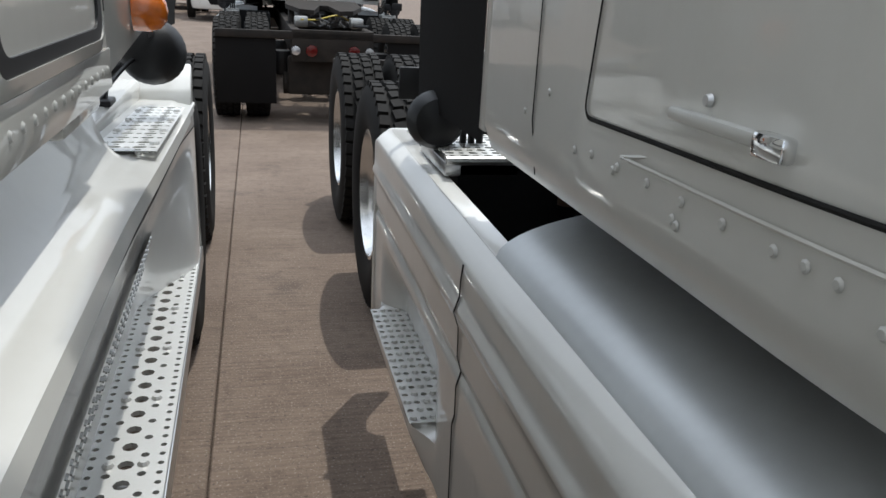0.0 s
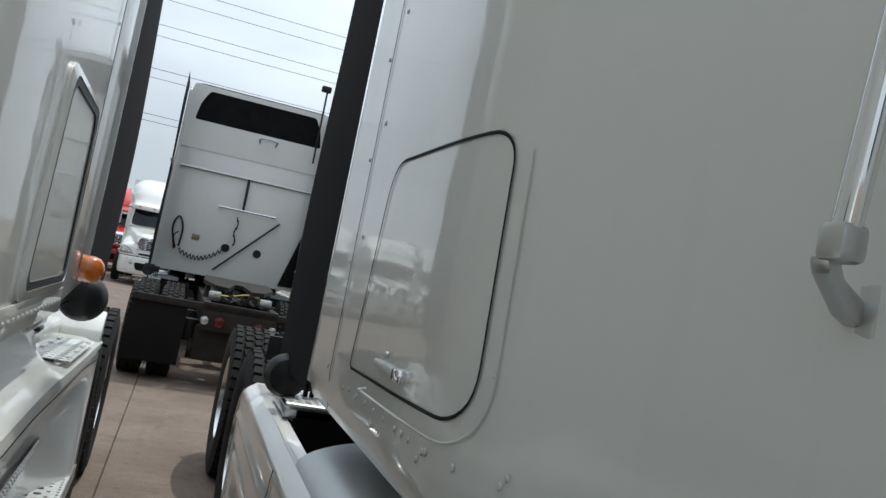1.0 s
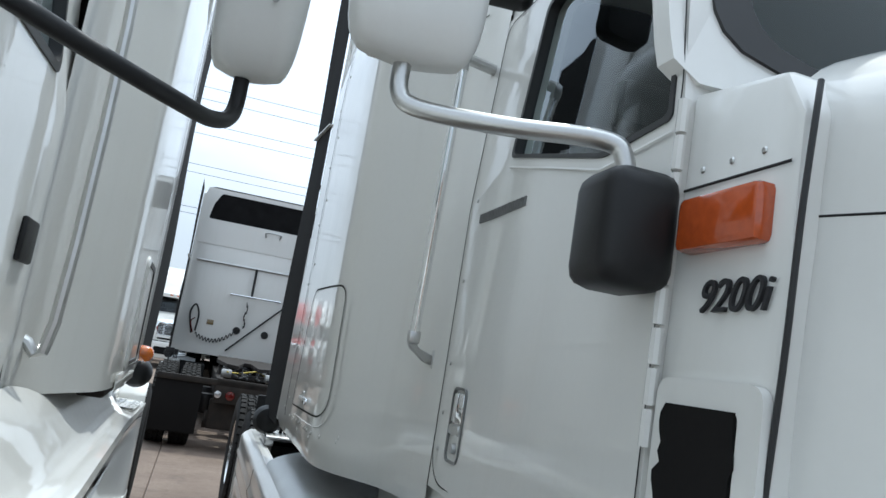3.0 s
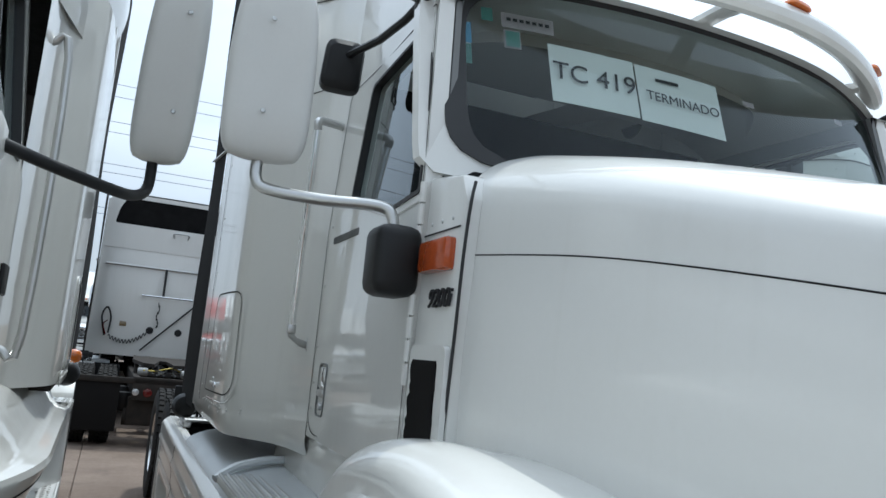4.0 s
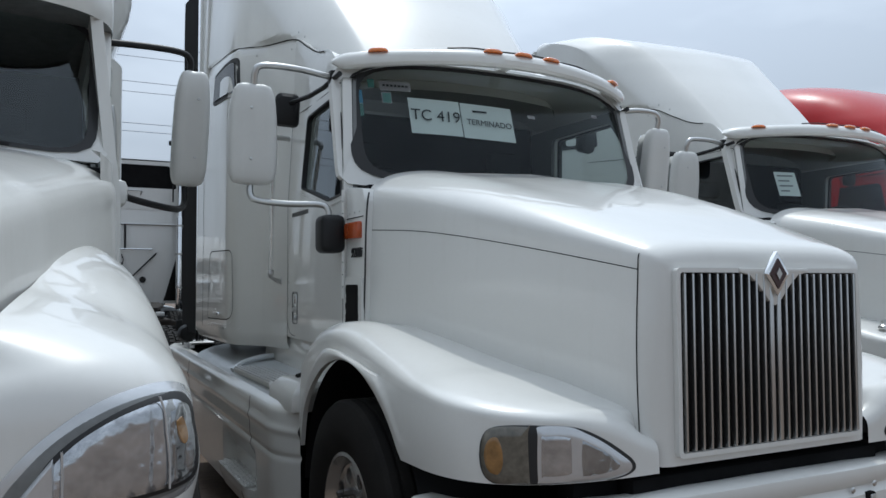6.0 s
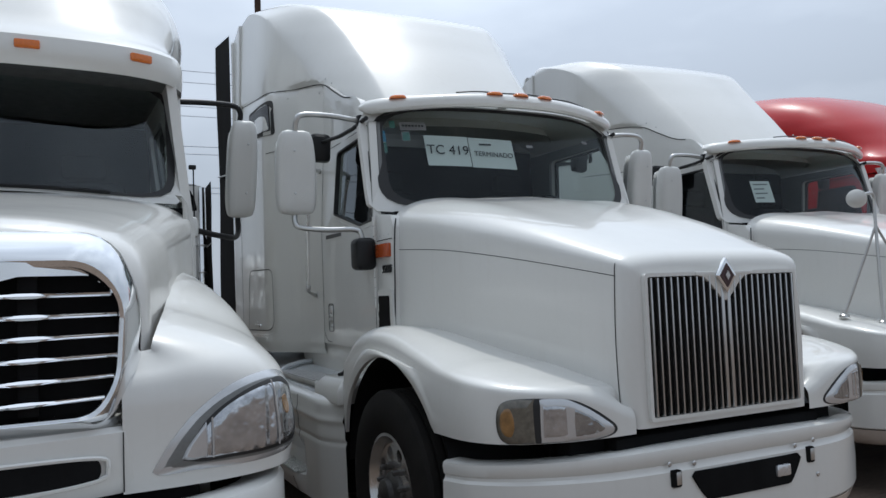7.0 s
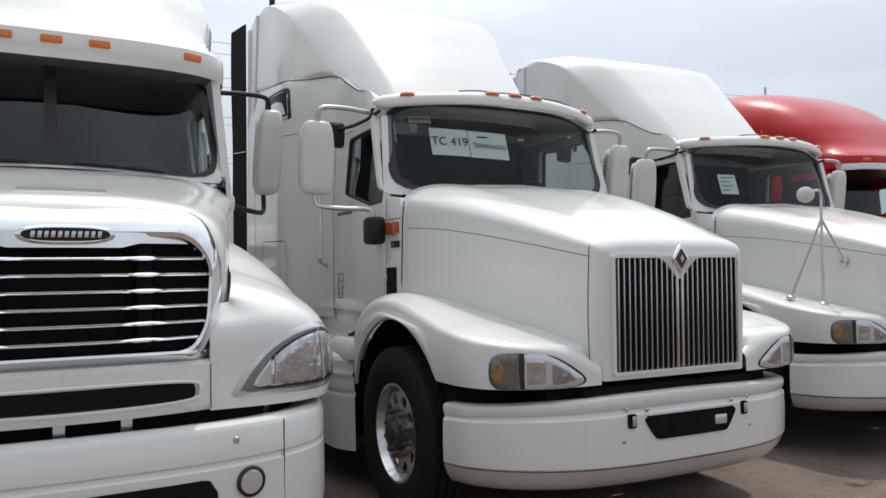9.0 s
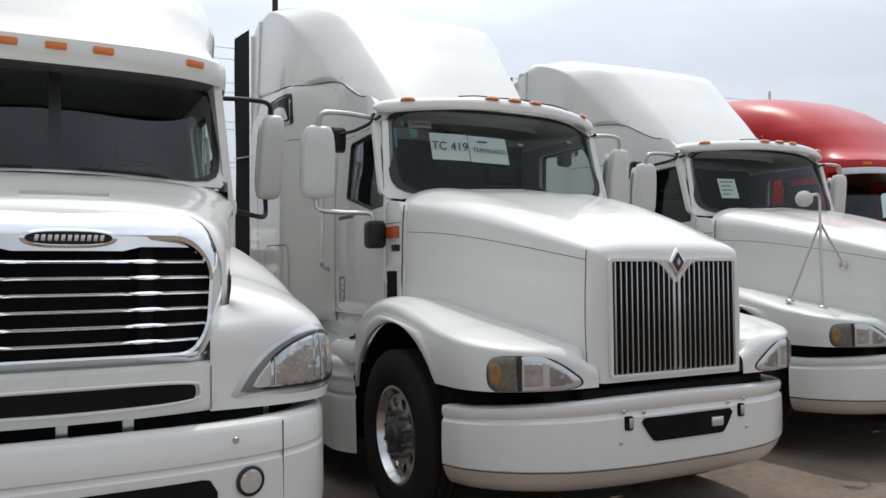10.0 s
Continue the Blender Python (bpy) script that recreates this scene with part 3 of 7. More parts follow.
    part("rear_plate", bm, FRAME, truck)
    bm = bmesh.new()
    box(bm, -.46, .46, end - .42, end - .12, .30, .70, .03)
    tube(bm, [(-.5, end - .27, .42), (.5, end - .27, .42)], .13, 16)
    part("rear_air_tank", bm, FRAME, truck)


# ---- shared truck shapes ----
def bow_patch(fn, power_n, s0, s1, rings, n=72):
    """Rings of a pane with rounded corners on the sheet fn(u, v), u and v from -1 to 1, from share s0 to s1."""
    out = []
    for k in range(rings + 1):
        s = s0 + (s1 - s0) * k / max(rings, 1)
        ring = []
        for q in range(n):
            t = 2 * math.pi * q / n
            c, d = math.cos(t), math.sin(t)
            r = (abs(c) ** power_n + abs(d) ** power_n) ** (-1 / power_n)
            ring.append(fn(s * r * c, s * r * d))
        out.append(ring)
    return out


def windshield(truck, fn, mat, divider=False, border=.93, corner=7):
    """Pane and black gasket on the sheet fn."""
    bm = bmesh.new()
    loft(bm, bow_patch(fn, corner, .02, .985, 9), (True, False))
    pane = part("windshield", bm, mat, truck, "dark tinted windshield glass")
    pane.visible_shadow = False
    bm = bmesh.new()
    rings = bow_patch(fn, corner, border, 1.0, 2)
    loft(bm, [[Vector(p) + Vector((0, -.008, 0)) for p in r] for r in rings] + [[Vector(p) + Vector((0, .02, 0)) for p in rings[-1]]], (False, False))
    part("windshield_gasket", bm, GASKET, truck)
    if divider:
        bm = bmesh.new()
        rows = [[Vector(fn(u, -0.97 + 1.94 * k / 8)) + Vector((0, -.012, 0)) for u in (-.034, .034)] for k in range(9)]
        for a, b in zip(rows, rows[1:]):
            bm.faces.new([bm.verts.new(p) for p in (a[0], a[1], b[1], b[0])])
        part("windshield_divider", bm, GASKET, truck)


def wipers(truck, fn, mat):
    for s in (-1, 1):
        bm = bmesh.new()
        tube(bm, [Vector(fn(s * .12 + k * s * .075, -.97)) + Vector((0, -.016, 0)) for k in range(8)], .008, 6)
        part("wiper", bm, mat, truck)


def front_wing(truck, s, o):
    """Mudguard with its nose corner, from behind the arch to the grille. s: side, o: its measures."""
    X, yb, yc, nose_x, nose_y = o["x"], o["back"], o["corner"], o["nose_x"], o["nose_y"]
    arch = o["arch"]

    def plan(t):
        """Outer point and inner point on the bonnet's side, t from 0 at the back to 2 at the grille."""
        if t <= 1:
            y = yb + (yc - yb) * t
            return X, y, o["hood"](y)
        a = (t - 1) * math.pi / 2
        p = o["round"]
        x = nose_x + (X - nose_x) * power(math.cos(a), p)
        y = yc + (nose_y - yc) * power(math.sin(a), p)
        return x, y, min(o["hood"](y + .02), x - .004)

    def lip(y):
        d = arch ** 2 - y * y
        z = TYRE_R + math.sqrt(d) if d > 0 else 0
        return max(z, o["low"](y))

    def surf(u, v):
        t = 2 * u
        x, y, xi = plan(t)
        top, low = o["top"](t), lip(y)
        rad = o["r"](t)
        if v < .5:
            w = v / .5
            z = low + (top - rad - low) * w
            out = o["bulge"] * math.sin(math.pi * w) * (1 if t < 1 else max(0, 2 - t))
            # turned-out flange round the arch
            d = (z - low - .055) / .03
            d = max(0, min(1, d))
            out += o.get("flange", 0) * (1 - d * d * (3 - 2 * d)) * max(0, min(1, (1.02 - t) / .3)) * min(1, t / .08)
            return (s * (x + out), y, z)
        a = (v - .5) / .5 * math.pi / 2
        f = 1 - power(math.cos(a), o["crown"])
        z = top - rad + rad * power(math.sin(a), o["crown"]) + o["rise"] * max(0, (v - .8) / .2) ** 2
        return (s * (x + (xi - x) * f), y + (.10 * f * max(0, t - 1)), z)

    bm = bmesh.new()
    rows = grid(bm, surf, 72, 40)
    # turned-in lip round the arch
    for a, b in zip(rows, rows[1:]):
        q = [bm.verts.new(p.co + Vector((-s * .022, 0, .0))) for p in (a[0], b[0])]
        bm.faces.new((a[0], b[0], q[1], q[0]))
    part("front_wing", bm, o["paint"], truck)
    return surf, plan


def arch_liner(truck, s, arch, x, mat=BLACK):
    """The dark inner shell over the steered wheel."""
    bm = bmesh.new()
    def fn(u, v):
        a = math.pi * (.02 + .96 * u)
        return (s * (x - .02 - .50 * v), arch * 1.01 * math.cos(a), TYRE_R + arch * 1.01 * math.sin(a) if math.sin(a) > 0 else TYRE_R)
    grid(bm, fn, 24, 3)
    prism(bm, [(s * (x - .52), -arch, .4), (s * (x - .52), -arch, 1.25), (s * (x - .52), arch, 1.25), (s * (x - .52), arch, .4)], (s * -.02, 0, 0))
    part("wheel_arch_liner", bm, mat, truck)


def plate(bm, ends, z0, z1, bow, thick):
    """A plate that follows a bowed face: ends(v) gives its left and right edge, bow(x) how far forward it lies."""
    def fn(u, v):
        a, b = ends(v)
        x = a + (b - a) * u
        return (x, bow(x), z0 + (z1 - z0) * v)
    front = grid(bm, fn, 24, 4)
    back = grid(bm, lambda u, v: Vector(fn(u, v)) + Vector((0, thick, 0)), 24, 4)
    rim = lambda g: [r[0] for r in g] + g[-1][1:] + [r[-1] for r in g[-2::-1]] + g[0][-2:0:-1]
    a, b = rim(front), rim(back)
    for k in range(len(a)):
        bm.faces.new((a[k], a[(k + 1) % len(a)], b[(k + 1) % len(a)], b[k]))


def sweep_bumper(bm, half_plan, profile, sag=0.0):
    """A bumper: profile (out, z) swept along the plan curve, mirrored."""
    pts = smooth_path([(x, y, 0) for x, y in half_plan], 8)
    path = [Vector((-p.x, p.y, 0)) for p in pts[::-1]] + pts[1:]
    rows = []
    for i, p in enumerate(path):
        d = (path[min(i + 1, len(path) - 1)] - path[max(i - 1, 0)]).normalized()
        n = Vector((d.y, -d.x, 0))
        rows.append([bm.verts.new(p + n * o + Vector((0, 0, z - sag * (abs(p.x) / 1.2) ** 2 * max(0, (z - .6) / .26)))) for o, z in profile])
    for a, b in zip(rows, rows[1:]):
        for k in range(len(profile) - 1):
            bm.faces.new((a[k], b[k], b[k + 1], a[k + 1]))
    for r in (rows[0], rows[-1]):
        bm.faces.new(r)
    return path


def mirror(truck, s, c, w, h, d, arms, arm_mat, lean=0.0, tilt=0.0, shell_mat=None):
    """A tall mirror in its white shell, with the tubes that carry it."""
    bm = bmesh.new()
    rings = []
    for k in range(23):
        e = -math.cos(math.pi * k / 22)
        z = h / 2 * e
        q = max(.12, (1 - abs(e) ** 6) ** .30)
        slim = 1 - .16 * max(0, e) ** 1.5
        ring = []
        for a in range(28):
            t = 2 * math.pi * a / 28
            x, y = power(math.cos(t), .5), power(math.sin(t), .6)
            y = y if y > 0 else y * .82
            ring.append((c[0] + s * (w / 2 * x * (q * .6 + .4 * min(1, q * 1.6)) * slim + lean * z), c[1] - d / 2 * (y * q) - .02 * abs(x) + tilt * z, c[2] + z))
        rings.append(ring)
    loft(bm, rings)
    shell = part("mirror_shell", bm, shell_mat or WHITE_PLASTIC, truck, "red painted mirror shell" if shell_mat else "white plastic mirror shell")
    bm = bmesh.new()
    loft(bm, [[(c[0] + s * (w / 2 * .86 * power(math.cos(t), .4) + lean * h / 2 * .9 * power(math.sin(t), .4)), c[1] + d / 2 + .002 + .004 * j + tilt * h / 2 * .9 * power(math.sin(t), .4), c[2] + h / 2 * .9 * power(math.sin(t), .4)) for t in [2 * math.pi * a / 28 for a in range(28)]] for j in (0, 1)])
    part("mirror_glass", bm, CHROME, shell, "mirror glass")
    bm = bmesh.new()
    domes(bm, [(c[0] + s * lean * z + s * .02, c[1] - d / 2 - .018 + tilt * z, c[2] + z) for z in (-h * .26, h * .24)], .008, (0, -1, 0))
    part("mirror_screws", bm, STEEL, shell)
    for pts in arms:
        bm = bmesh.new()
        tube(bm, smooth_path(pts, 6), .017, 12)
        part("mirror_arm", bm, arm_mat, truck)


def marker_lamp(truck, p, n, size=(.10, .035, .03)):
    """An amber roof marker on its flat foot, facing along n."""
    bm = bmesh.new()
    ang = math.atan2(n[0], -n[1])
    m = Matrix.Translation(p) @ Matrix.Rotation(ang, 4, "Z")
    rings = []
    for k in range(6):
        q = k / 5
        sc = math.sqrt(max(0, 1 - q * q)) if k < 5 else .12
        rings.append([m @ Vector((size[0] / 2 * power(math.cos(t), .6) * (.45 + .55 * sc), size[1] * power(math.sin(t), .6) * (.4 + .6 * sc), size[2] * q)) for t in [2 * math.pi * a / 20 for a in range(20)]])
    loft(bm, rings)
    part("marker_lamp", bm, AMBER, truck, "amber roof marker lamp")


def lamp_pane(truck, name, surf, outline, share, lift, mat, label="", parent=None):
    """A pane laid on a wing inside a closed outline of (u, z), shrunk to a share of it and lifted off the sheet."""
    def at(u, z):
        lo, hi = 0.0, 1.0
        for _ in range(22):
            mid = (lo + hi) / 2
            if surf(u, mid)[2] < z:
                lo = mid
            else:
                hi = mid
        return lo
    cu = sum(p[0] for p in outline) / len(outline)
    cz = sum(p[1] for p in outline) / len(outline)
    path = smooth_path([(u, z, 0) for u, z in outline + outline[:1]], 5)[:-1]
    bm = bmesh.new()
    rings = []
    for k in range(8):
        q = .04 + .96 * k / 7
        ring = []
        for p in path:
            u, z = cu + (p.x - cu) * q * share, cz + (p.y - cz) * q * share
            u = min(max(u, .004), .996)
            v = min(max(at(u, z), .004), .996)
            e = .004
            c = Vector(surf(u, v))
            du = Vector(surf(u + e, v)) - Vector(surf(u - e, v))
            dv = Vector(surf(u, min(1, v + e))) - Vector(surf(u, v - e))
            n = du.cross(dv)
            n = n.normalized() if n.length > 1e-9 else Vector((0, -1, 0))
            if n.y > 0 and abs(n.y) > abs(n.x) or n.x * c.x < 0 and abs(n.x) >= abs(n.y):
                n = -n
            ring.append(c + n * lift * (.15 if k == 7 else .8 if k == 6 else 1.0))
        rings.append(ring)
    loft(bm, rings, (True, False))
    return part(name, bm, mat, parent or truck, label)


def slot_plate(bm, x0, x1, low, high, bow, thick, n=36):
    """A sheet laid on a bowed face, mostly as an opening's painted shade: low(x) and high(x) are its edges."""
    def fn(u, v):
        x = x0 + (x1 - x0) * u
        return (x, bow(x), low(x) + (high(x) - low(x)) * v)
    front = grid(bm, fn, n, 3)
    back = grid(bm, lambda u, v: Vector(fn(u, v)) + Vector((0, thick, 0)), n, 3)
    rim = lambda g: [r[0] for r in g] + g[-1][1:] + [r[-1] for r in g[-2::-1]] + g[0][-2:0:-1]
    a, b = rim(front), rim(back)
    for k in range(len(a)):
        bm.faces.new((a[k], a[(k + 1) % len(a)], b[(k + 1) % len(a)], b[k]))


def round_end(x, half, r):
    """How far the edge of a slot draws in near its rounded end."""
    d = max(0.0, abs(x) - (half - r)) / r
    return r * (1 - math.sqrt(max(0.0, 1 - min(1.0, d) ** 2)))


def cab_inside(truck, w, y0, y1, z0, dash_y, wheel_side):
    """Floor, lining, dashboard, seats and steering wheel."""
    # all but the steering wheel carry the cab's shade in their colour
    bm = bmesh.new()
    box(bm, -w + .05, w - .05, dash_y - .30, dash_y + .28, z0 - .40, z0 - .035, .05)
    part("dashboard", bm, SHADED_TRIM, truck)
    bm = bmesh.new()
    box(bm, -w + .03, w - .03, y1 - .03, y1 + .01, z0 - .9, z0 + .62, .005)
    part("cab_lining", bm, SHADED_LINING, truck)
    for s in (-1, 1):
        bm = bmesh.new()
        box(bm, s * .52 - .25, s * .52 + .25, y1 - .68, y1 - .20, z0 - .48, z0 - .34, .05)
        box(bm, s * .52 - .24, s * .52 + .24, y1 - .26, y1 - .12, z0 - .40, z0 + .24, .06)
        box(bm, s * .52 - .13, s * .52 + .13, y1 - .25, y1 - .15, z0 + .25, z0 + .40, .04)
        part("seat", bm, SHADED_TRIM, truck)
    c = Vector((wheel_side * .52, dash_y + .42, z0 + .02))
    tilt = Matrix.Translation(c) @ Matrix.Rotation(radians(-38), 4, "X")
    bm = bmesh.new()
    tube(bm, [tilt @ Vector((.22 * math.cos(2 * math.pi * k / 28), .22 * math.sin(2 * math.pi * k / 28), 0)) for k in range(29)], .016, 8)
    for a in (0, 120, 240):
        tube(bm, [tilt @ Vector((0, 0, -.03)), tilt @ Vector((.21 * math.cos(radians(a + 90)), .21 * math.sin(radians(a + 90)), 0))], .013, 6)
    tube(bm, [tilt @ Vector((0, 0, -.02)), tilt @ Vector((0, 0, -.40))], .03, 8)
    part("steering_wheel", bm, BLACK, truck)


# ---- long-nose sleeper truck with the upright grille ----
def upright_grille_truck(m, label):
    truck = thing("sleeper_truck", m, label, "truck", "parked trucks")
    hw = [(-1.2, .525), (-1.15, .535), (-.8, .645), (-.4, .762), (0, .865), (.42, .945), (.7, .95)]
    hood_w = lambda y: curve(hw, y)
    hood_t = lambda y: curve([(-1.2, 1.655), (-1.15, 1.675), (-.95, 1.745), (-.5, 1.90), (0, 2.045), (.42, 2.14)], y)
    seam_z = lambda y: curve([(-1.15, 1.585), (-.7, 1.675), (-.3, 1.745), (0, 1.785), (.42, 1.815)], y)

    def hood(u, v):
        """u: from the grille back to the windshield; v: across."""
        ys = [-1.165, -1.155, -1.135, -1.10]
        y = ys[int(round(u * 40))] if u * 40 < 3.5 else -1.10 + 1.54 * (u * 40 - 3) / 37
        inset = {0: .055, 1: .026, 2: .008}.get(int(round(u * 40)), 0)
        w, t, sz = hood_w(y) - inset, hood_t(y) - inset, seam_z(y)
        x = 2 * v - 1
        sgn, a = (1 if x >= 0 else -1), abs(x)
        low = lerp([(-1.15, .93), (-1.0, 1.0), (-.6, 1.1), (.42, 1.2)], y)
        if a > .58:
            q = (a - .58) / .42
            return (sgn * (w + .012 * math.sin(math.pi * q) ** 1), y, sz + (low - sz) * q)
        b = (1 - a / .58) * math.pi / 2
        p = .48
        # raised flanks on top of the bonnet
        x2 = w * power(math.cos(b), p)
        z = sz + (t - sz) * power(math.sin(b), p)
        dip = .016 * math.exp(-((x2 / w - .42) / .18) ** 2) * max(0, min(1, (y + 1.0) / 1.2))
        return (sgn * x2, y, z - dip)
    bm = bmesh.new()
    rows = grid(bm, hood, 40, 56)
    bm.faces.new(rows[0])
    part("bonnet", bm, WHITE, truck, "white bonnet with rounded shoulders")
    for s in (-1, 1):
        bm = bmesh.new()
        side_v = .5 + s * .5 * .585
        strip(bm, [hood(k / 40, side_v) for k in range(3, 41)], (s, -.2, 0), .0035, .0014)
        part("bonnet_side_seam", bm, SEAM, truck)
        # joint between the bonnet's side and the grille shell
        bm = bmesh.new()
        strip(bm, [hood(3 / 40, .5 + s * .5 * (.50 + .48 * k / 20)) for k in range(21)], (s, -.35, .05), .0045, .0016)
        part("grille_shell_seam", bm, SEAM, truck)

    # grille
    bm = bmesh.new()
    # near-black backing: the shade behind the bars is put into its colour
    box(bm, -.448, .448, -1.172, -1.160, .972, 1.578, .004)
    grille = part("grille", bm, SHADE_BLACK, truck, "tall grille of upright dark bars")
    bars = 24
    bar = bmesh.new()
    box(bar, -.0042, .0042, -.026, 0, .978, 1.572, .002)
    bar_mesh = finish("grille_bar", bar, STEEL)
    for k in range(bars):
        x = -.43 + .86 * k / (bars - 1)
        ob = shared("grille_bar", bar_mesh, grille, Matrix.Translation((x, -1.168, 0)) @ Matrix.Diagonal((2.0 if k in (11, 12) else 1, 1, 1, 1)))
    bm = bmesh.new()
    o = rounded([(-.462, .958), (.462, .958), (.462, 1.592), (-.462, 1.592)], .02)
    i = rounded([(-.446, .974), (.446, .974), (.446, 1.576), (-.446, 1.576)], .012)
    frame_panel(bm, [(x, -1.188, z) for x, z in o], [(x, -1.188, z) for x, z in i], (0, .024, 0))
    part("grille_frame", bm, WHITE, grille)
    # diamond badge, drawn plain
    bm = bmesh.new()
    prism(bm, [(0, -1.205, 1.49), (.062, -1.205, 1.572), (0, -1.205, 1.655), (-.062, -1.205, 1.572)], (0, .02, 0), .006)
    badge = part("badge", bm, CHROME, truck, "chrome diamond badge with a dark red centre")
    vee = bmesh.new()
    prism(vee, [(x, -1.1915, z) for x, z in ((-.175, 1.592), (-.175, 1.577), (-.125, 1.568), (-.085, 1.536), (-.022, 1.468), (0, 1.458), (.022, 1.468), (.085, 1.536), (.125, 1.568), (.175, 1.577), (.175, 1.592))], (0, .02, 0), .003)
    part("badge_surround", vee, WHITE, grille)
    bm = bmesh.new()
    prism(bm, [(0, -1.209, 1.518), (.042, -1.209, 1.572), (0, -1.209, 1.627), (-.042, -1.209, 1.572)], (0, .006, 0))
    part("badge_field", bm, DARK_RED, badge)
    bm = bmesh.new()
    prism(bm, [(0, -1.213, 1.55), (.014, -1.213, 1.572), (0, -1.213, 1.594), (-.014, -1.213, 1.572)], (0, .006, 0))
    part("badge_mark", bm, STEEL, badge)

    # wings, headlamps
    for s in (-1, 1):
        o = {"x": 1.20, "back": .66, "corner": -.66, "nose_x": .53, "nose_y": -1.165, "arch": .695, "round": .72,
             "hood": hood_w, "paint": WHITE, "r": lambda t: lerp([(0, .10), (.2, .125), (.5, .135), (.75, .115), (1.0, .085), (1.35, .055), (1.7, .05), (2, .08)], t), "rise": -.03, "crown": .60, "bulge": .008, "flange": .016,
             "top": lambda t: curve([(0, 1.20), (.1, 1.295), (.2, 1.355), (.35, 1.385), (.5, 1.378), (.73, 1.318), (1.0, 1.240), (1.3, 1.184), (1.6, 1.150), (1.8, 1.128), (1.92, 1.09), (2.0, 1.03)], t),
             "low": lambda y: .915 if y < -.5 else .36}
        surf, plan = front_wing(truck, s, o)
        arch_liner(truck, s, .70, 1.185)
        shape = [(0, .5), (.015, .75), (.07, .93), (.2, 1.0), (.45, 1.0), (.68, .94), (.84, .72), (.96, .42), (1.0, .22), (.97, .08), (.85, .01), (.6, -.02), (.35, -.03), (.15, .0), (.05, .10), (.01, .27)]
        place = lambda pts: [(.694 + .284 * a, .912 + .186 * b) for a, b in pts]
        turn = [(.012, .5), (.025, .76), (.075, .93), (.19, .985), (.36, .985), (.375, .95), (.385, .06), (.37, .0), (.2, .01), (.07, .08), (.022, .26)]
        bulb = [(.035, .5), (.05, .72), (.09, .86), (.15, .88), (.19, .7), (.205, .5), (.20, .3), (.16, .13), (.09, .15), (.05, .28)]
        rim = [(.40, .95), (.42, .985), (.55, .985), (.675, .925), (.825, .70), (.945, .40), (.985, .22), (.955, .09), (.84, .025), (.6, .0), (.42, .0), (.40, .05), (.40, .5)]
        square = [(.435, .86), (.45, .90), (.56, .90), (.645, .86), (.66, .80), (.665, .24), (.655, .12), (.57, .085), (.45, .09), (.435, .14), (.435, .5)]
        end = [(.685, .82), (.75, .72), (.83, .58), (.905, .38), (.935, .25), (.91, .16), (.82, .10), (.70, .085), (.685, .12), (.68, .45)]
        lampb = lamp_pane(truck, "headlamp", surf, place(shape), 1, .007, GASKET, "headlamp with a yellowed turn lens")
        lamp_pane(truck, "lamp_rim", surf, place(rim), 1, .011, LAMP_SILVER, "silver headlamp rim", lampb)
        lamp_pane(truck, "lamp_bowl", surf, place(square), 1, .0125, REFLECTOR, "bright headlamp reflector", lampb)
        lamp_pane(truck, "lamp_end", surf, place(end), 1, .0125, REFLECTOR_DIM, "", lampb)
        lamp_pane(truck, "turn_lens", surf, place(turn), 1, .013, TURN_GREY, "smoky turn lens", lampb)
        lamp_pane(truck, "amber_lens", surf, place(bulb), 1, .0145, TURN_AMBER, "faded amber lens", lampb)

    # bumper
    plan = [(0, -1.255), (.35, -1.245), (.70, -1.185), (.98, -1.04), (1.15, -.86), (1.215, -.70)]
    prof = [(-.10, .862), (-.012, .868), (.006, .858), (.010, .838), (.004, .80), (-.004, .79), (-.002, .775), (.010, .76), (.014, .62), (.010, .505), (.004, .498), (-.03, .494)]
    bm = bmesh.new()
    sweep_bumper(bm, plan, prof, .05)
    bumper = part("bumper", bm, WHITE, truck, "white painted front bumper")
    bm = bmesh.new()
    sweep_bumper(bm, plan, [(-.03, .491), (.004, .490), (-.018, .44), (-.055, .395), (-.10, .375), (-.15, .37)])
    part("bumper_chin", bm, DUSTY, bumper, "dusty lower lip of the bumper")
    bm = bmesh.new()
    # no hole is cut: a black plate paints the opening's shade
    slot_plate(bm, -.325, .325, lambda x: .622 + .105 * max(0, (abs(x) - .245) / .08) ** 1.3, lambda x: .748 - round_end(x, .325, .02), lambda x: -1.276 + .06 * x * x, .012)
    part("bumper_opening_shade", bm, SHADE_BLACK, bumper)
    for s in (-1, 1):
        if s > 0:
            bm = bmesh.new()
            box(bm, .155, .245, -1.284, -1.26, .66, .715, .01)
            part("fog_lamp", bm, CLEAR_LENS, bumper)
        bm = bmesh.new()
        o = rounded([(-.026, -.036), (.026, -.036), (.026, .036), (-.026, .036)], .012)
        # tow hole as a raised black plug, its shade put into the colour
        loft(bm, [[(s * .405 + x, -1.2575 + j, .728 + z) for x, z in o] for j in (0, .02)])
        hole = part("tow_hole", bm, SHADE_BLACK, bumper)
        bm = bmesh.new()
        box(bm, s * .405 - .004, s * .405 + .024, -1.262, -1.25, .70, .756, .006)
        part("tow_pin", bm, STEEL, hole)
        bm = bmesh.new()
        domes(bm, [(s * (.405 + dx), -1.252 + .05 * dx, z) for dx, z in ((-.10, .78), (.03, .79), (-.10, .64), (.05, .63))], .012, (0, -1, 0))
        part("bumper_bolts", bm, STEEL, bumper)
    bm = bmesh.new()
    # beams in near-black, so the gap's shade is in their colour
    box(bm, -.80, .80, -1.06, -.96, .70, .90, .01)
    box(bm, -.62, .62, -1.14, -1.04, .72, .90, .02)
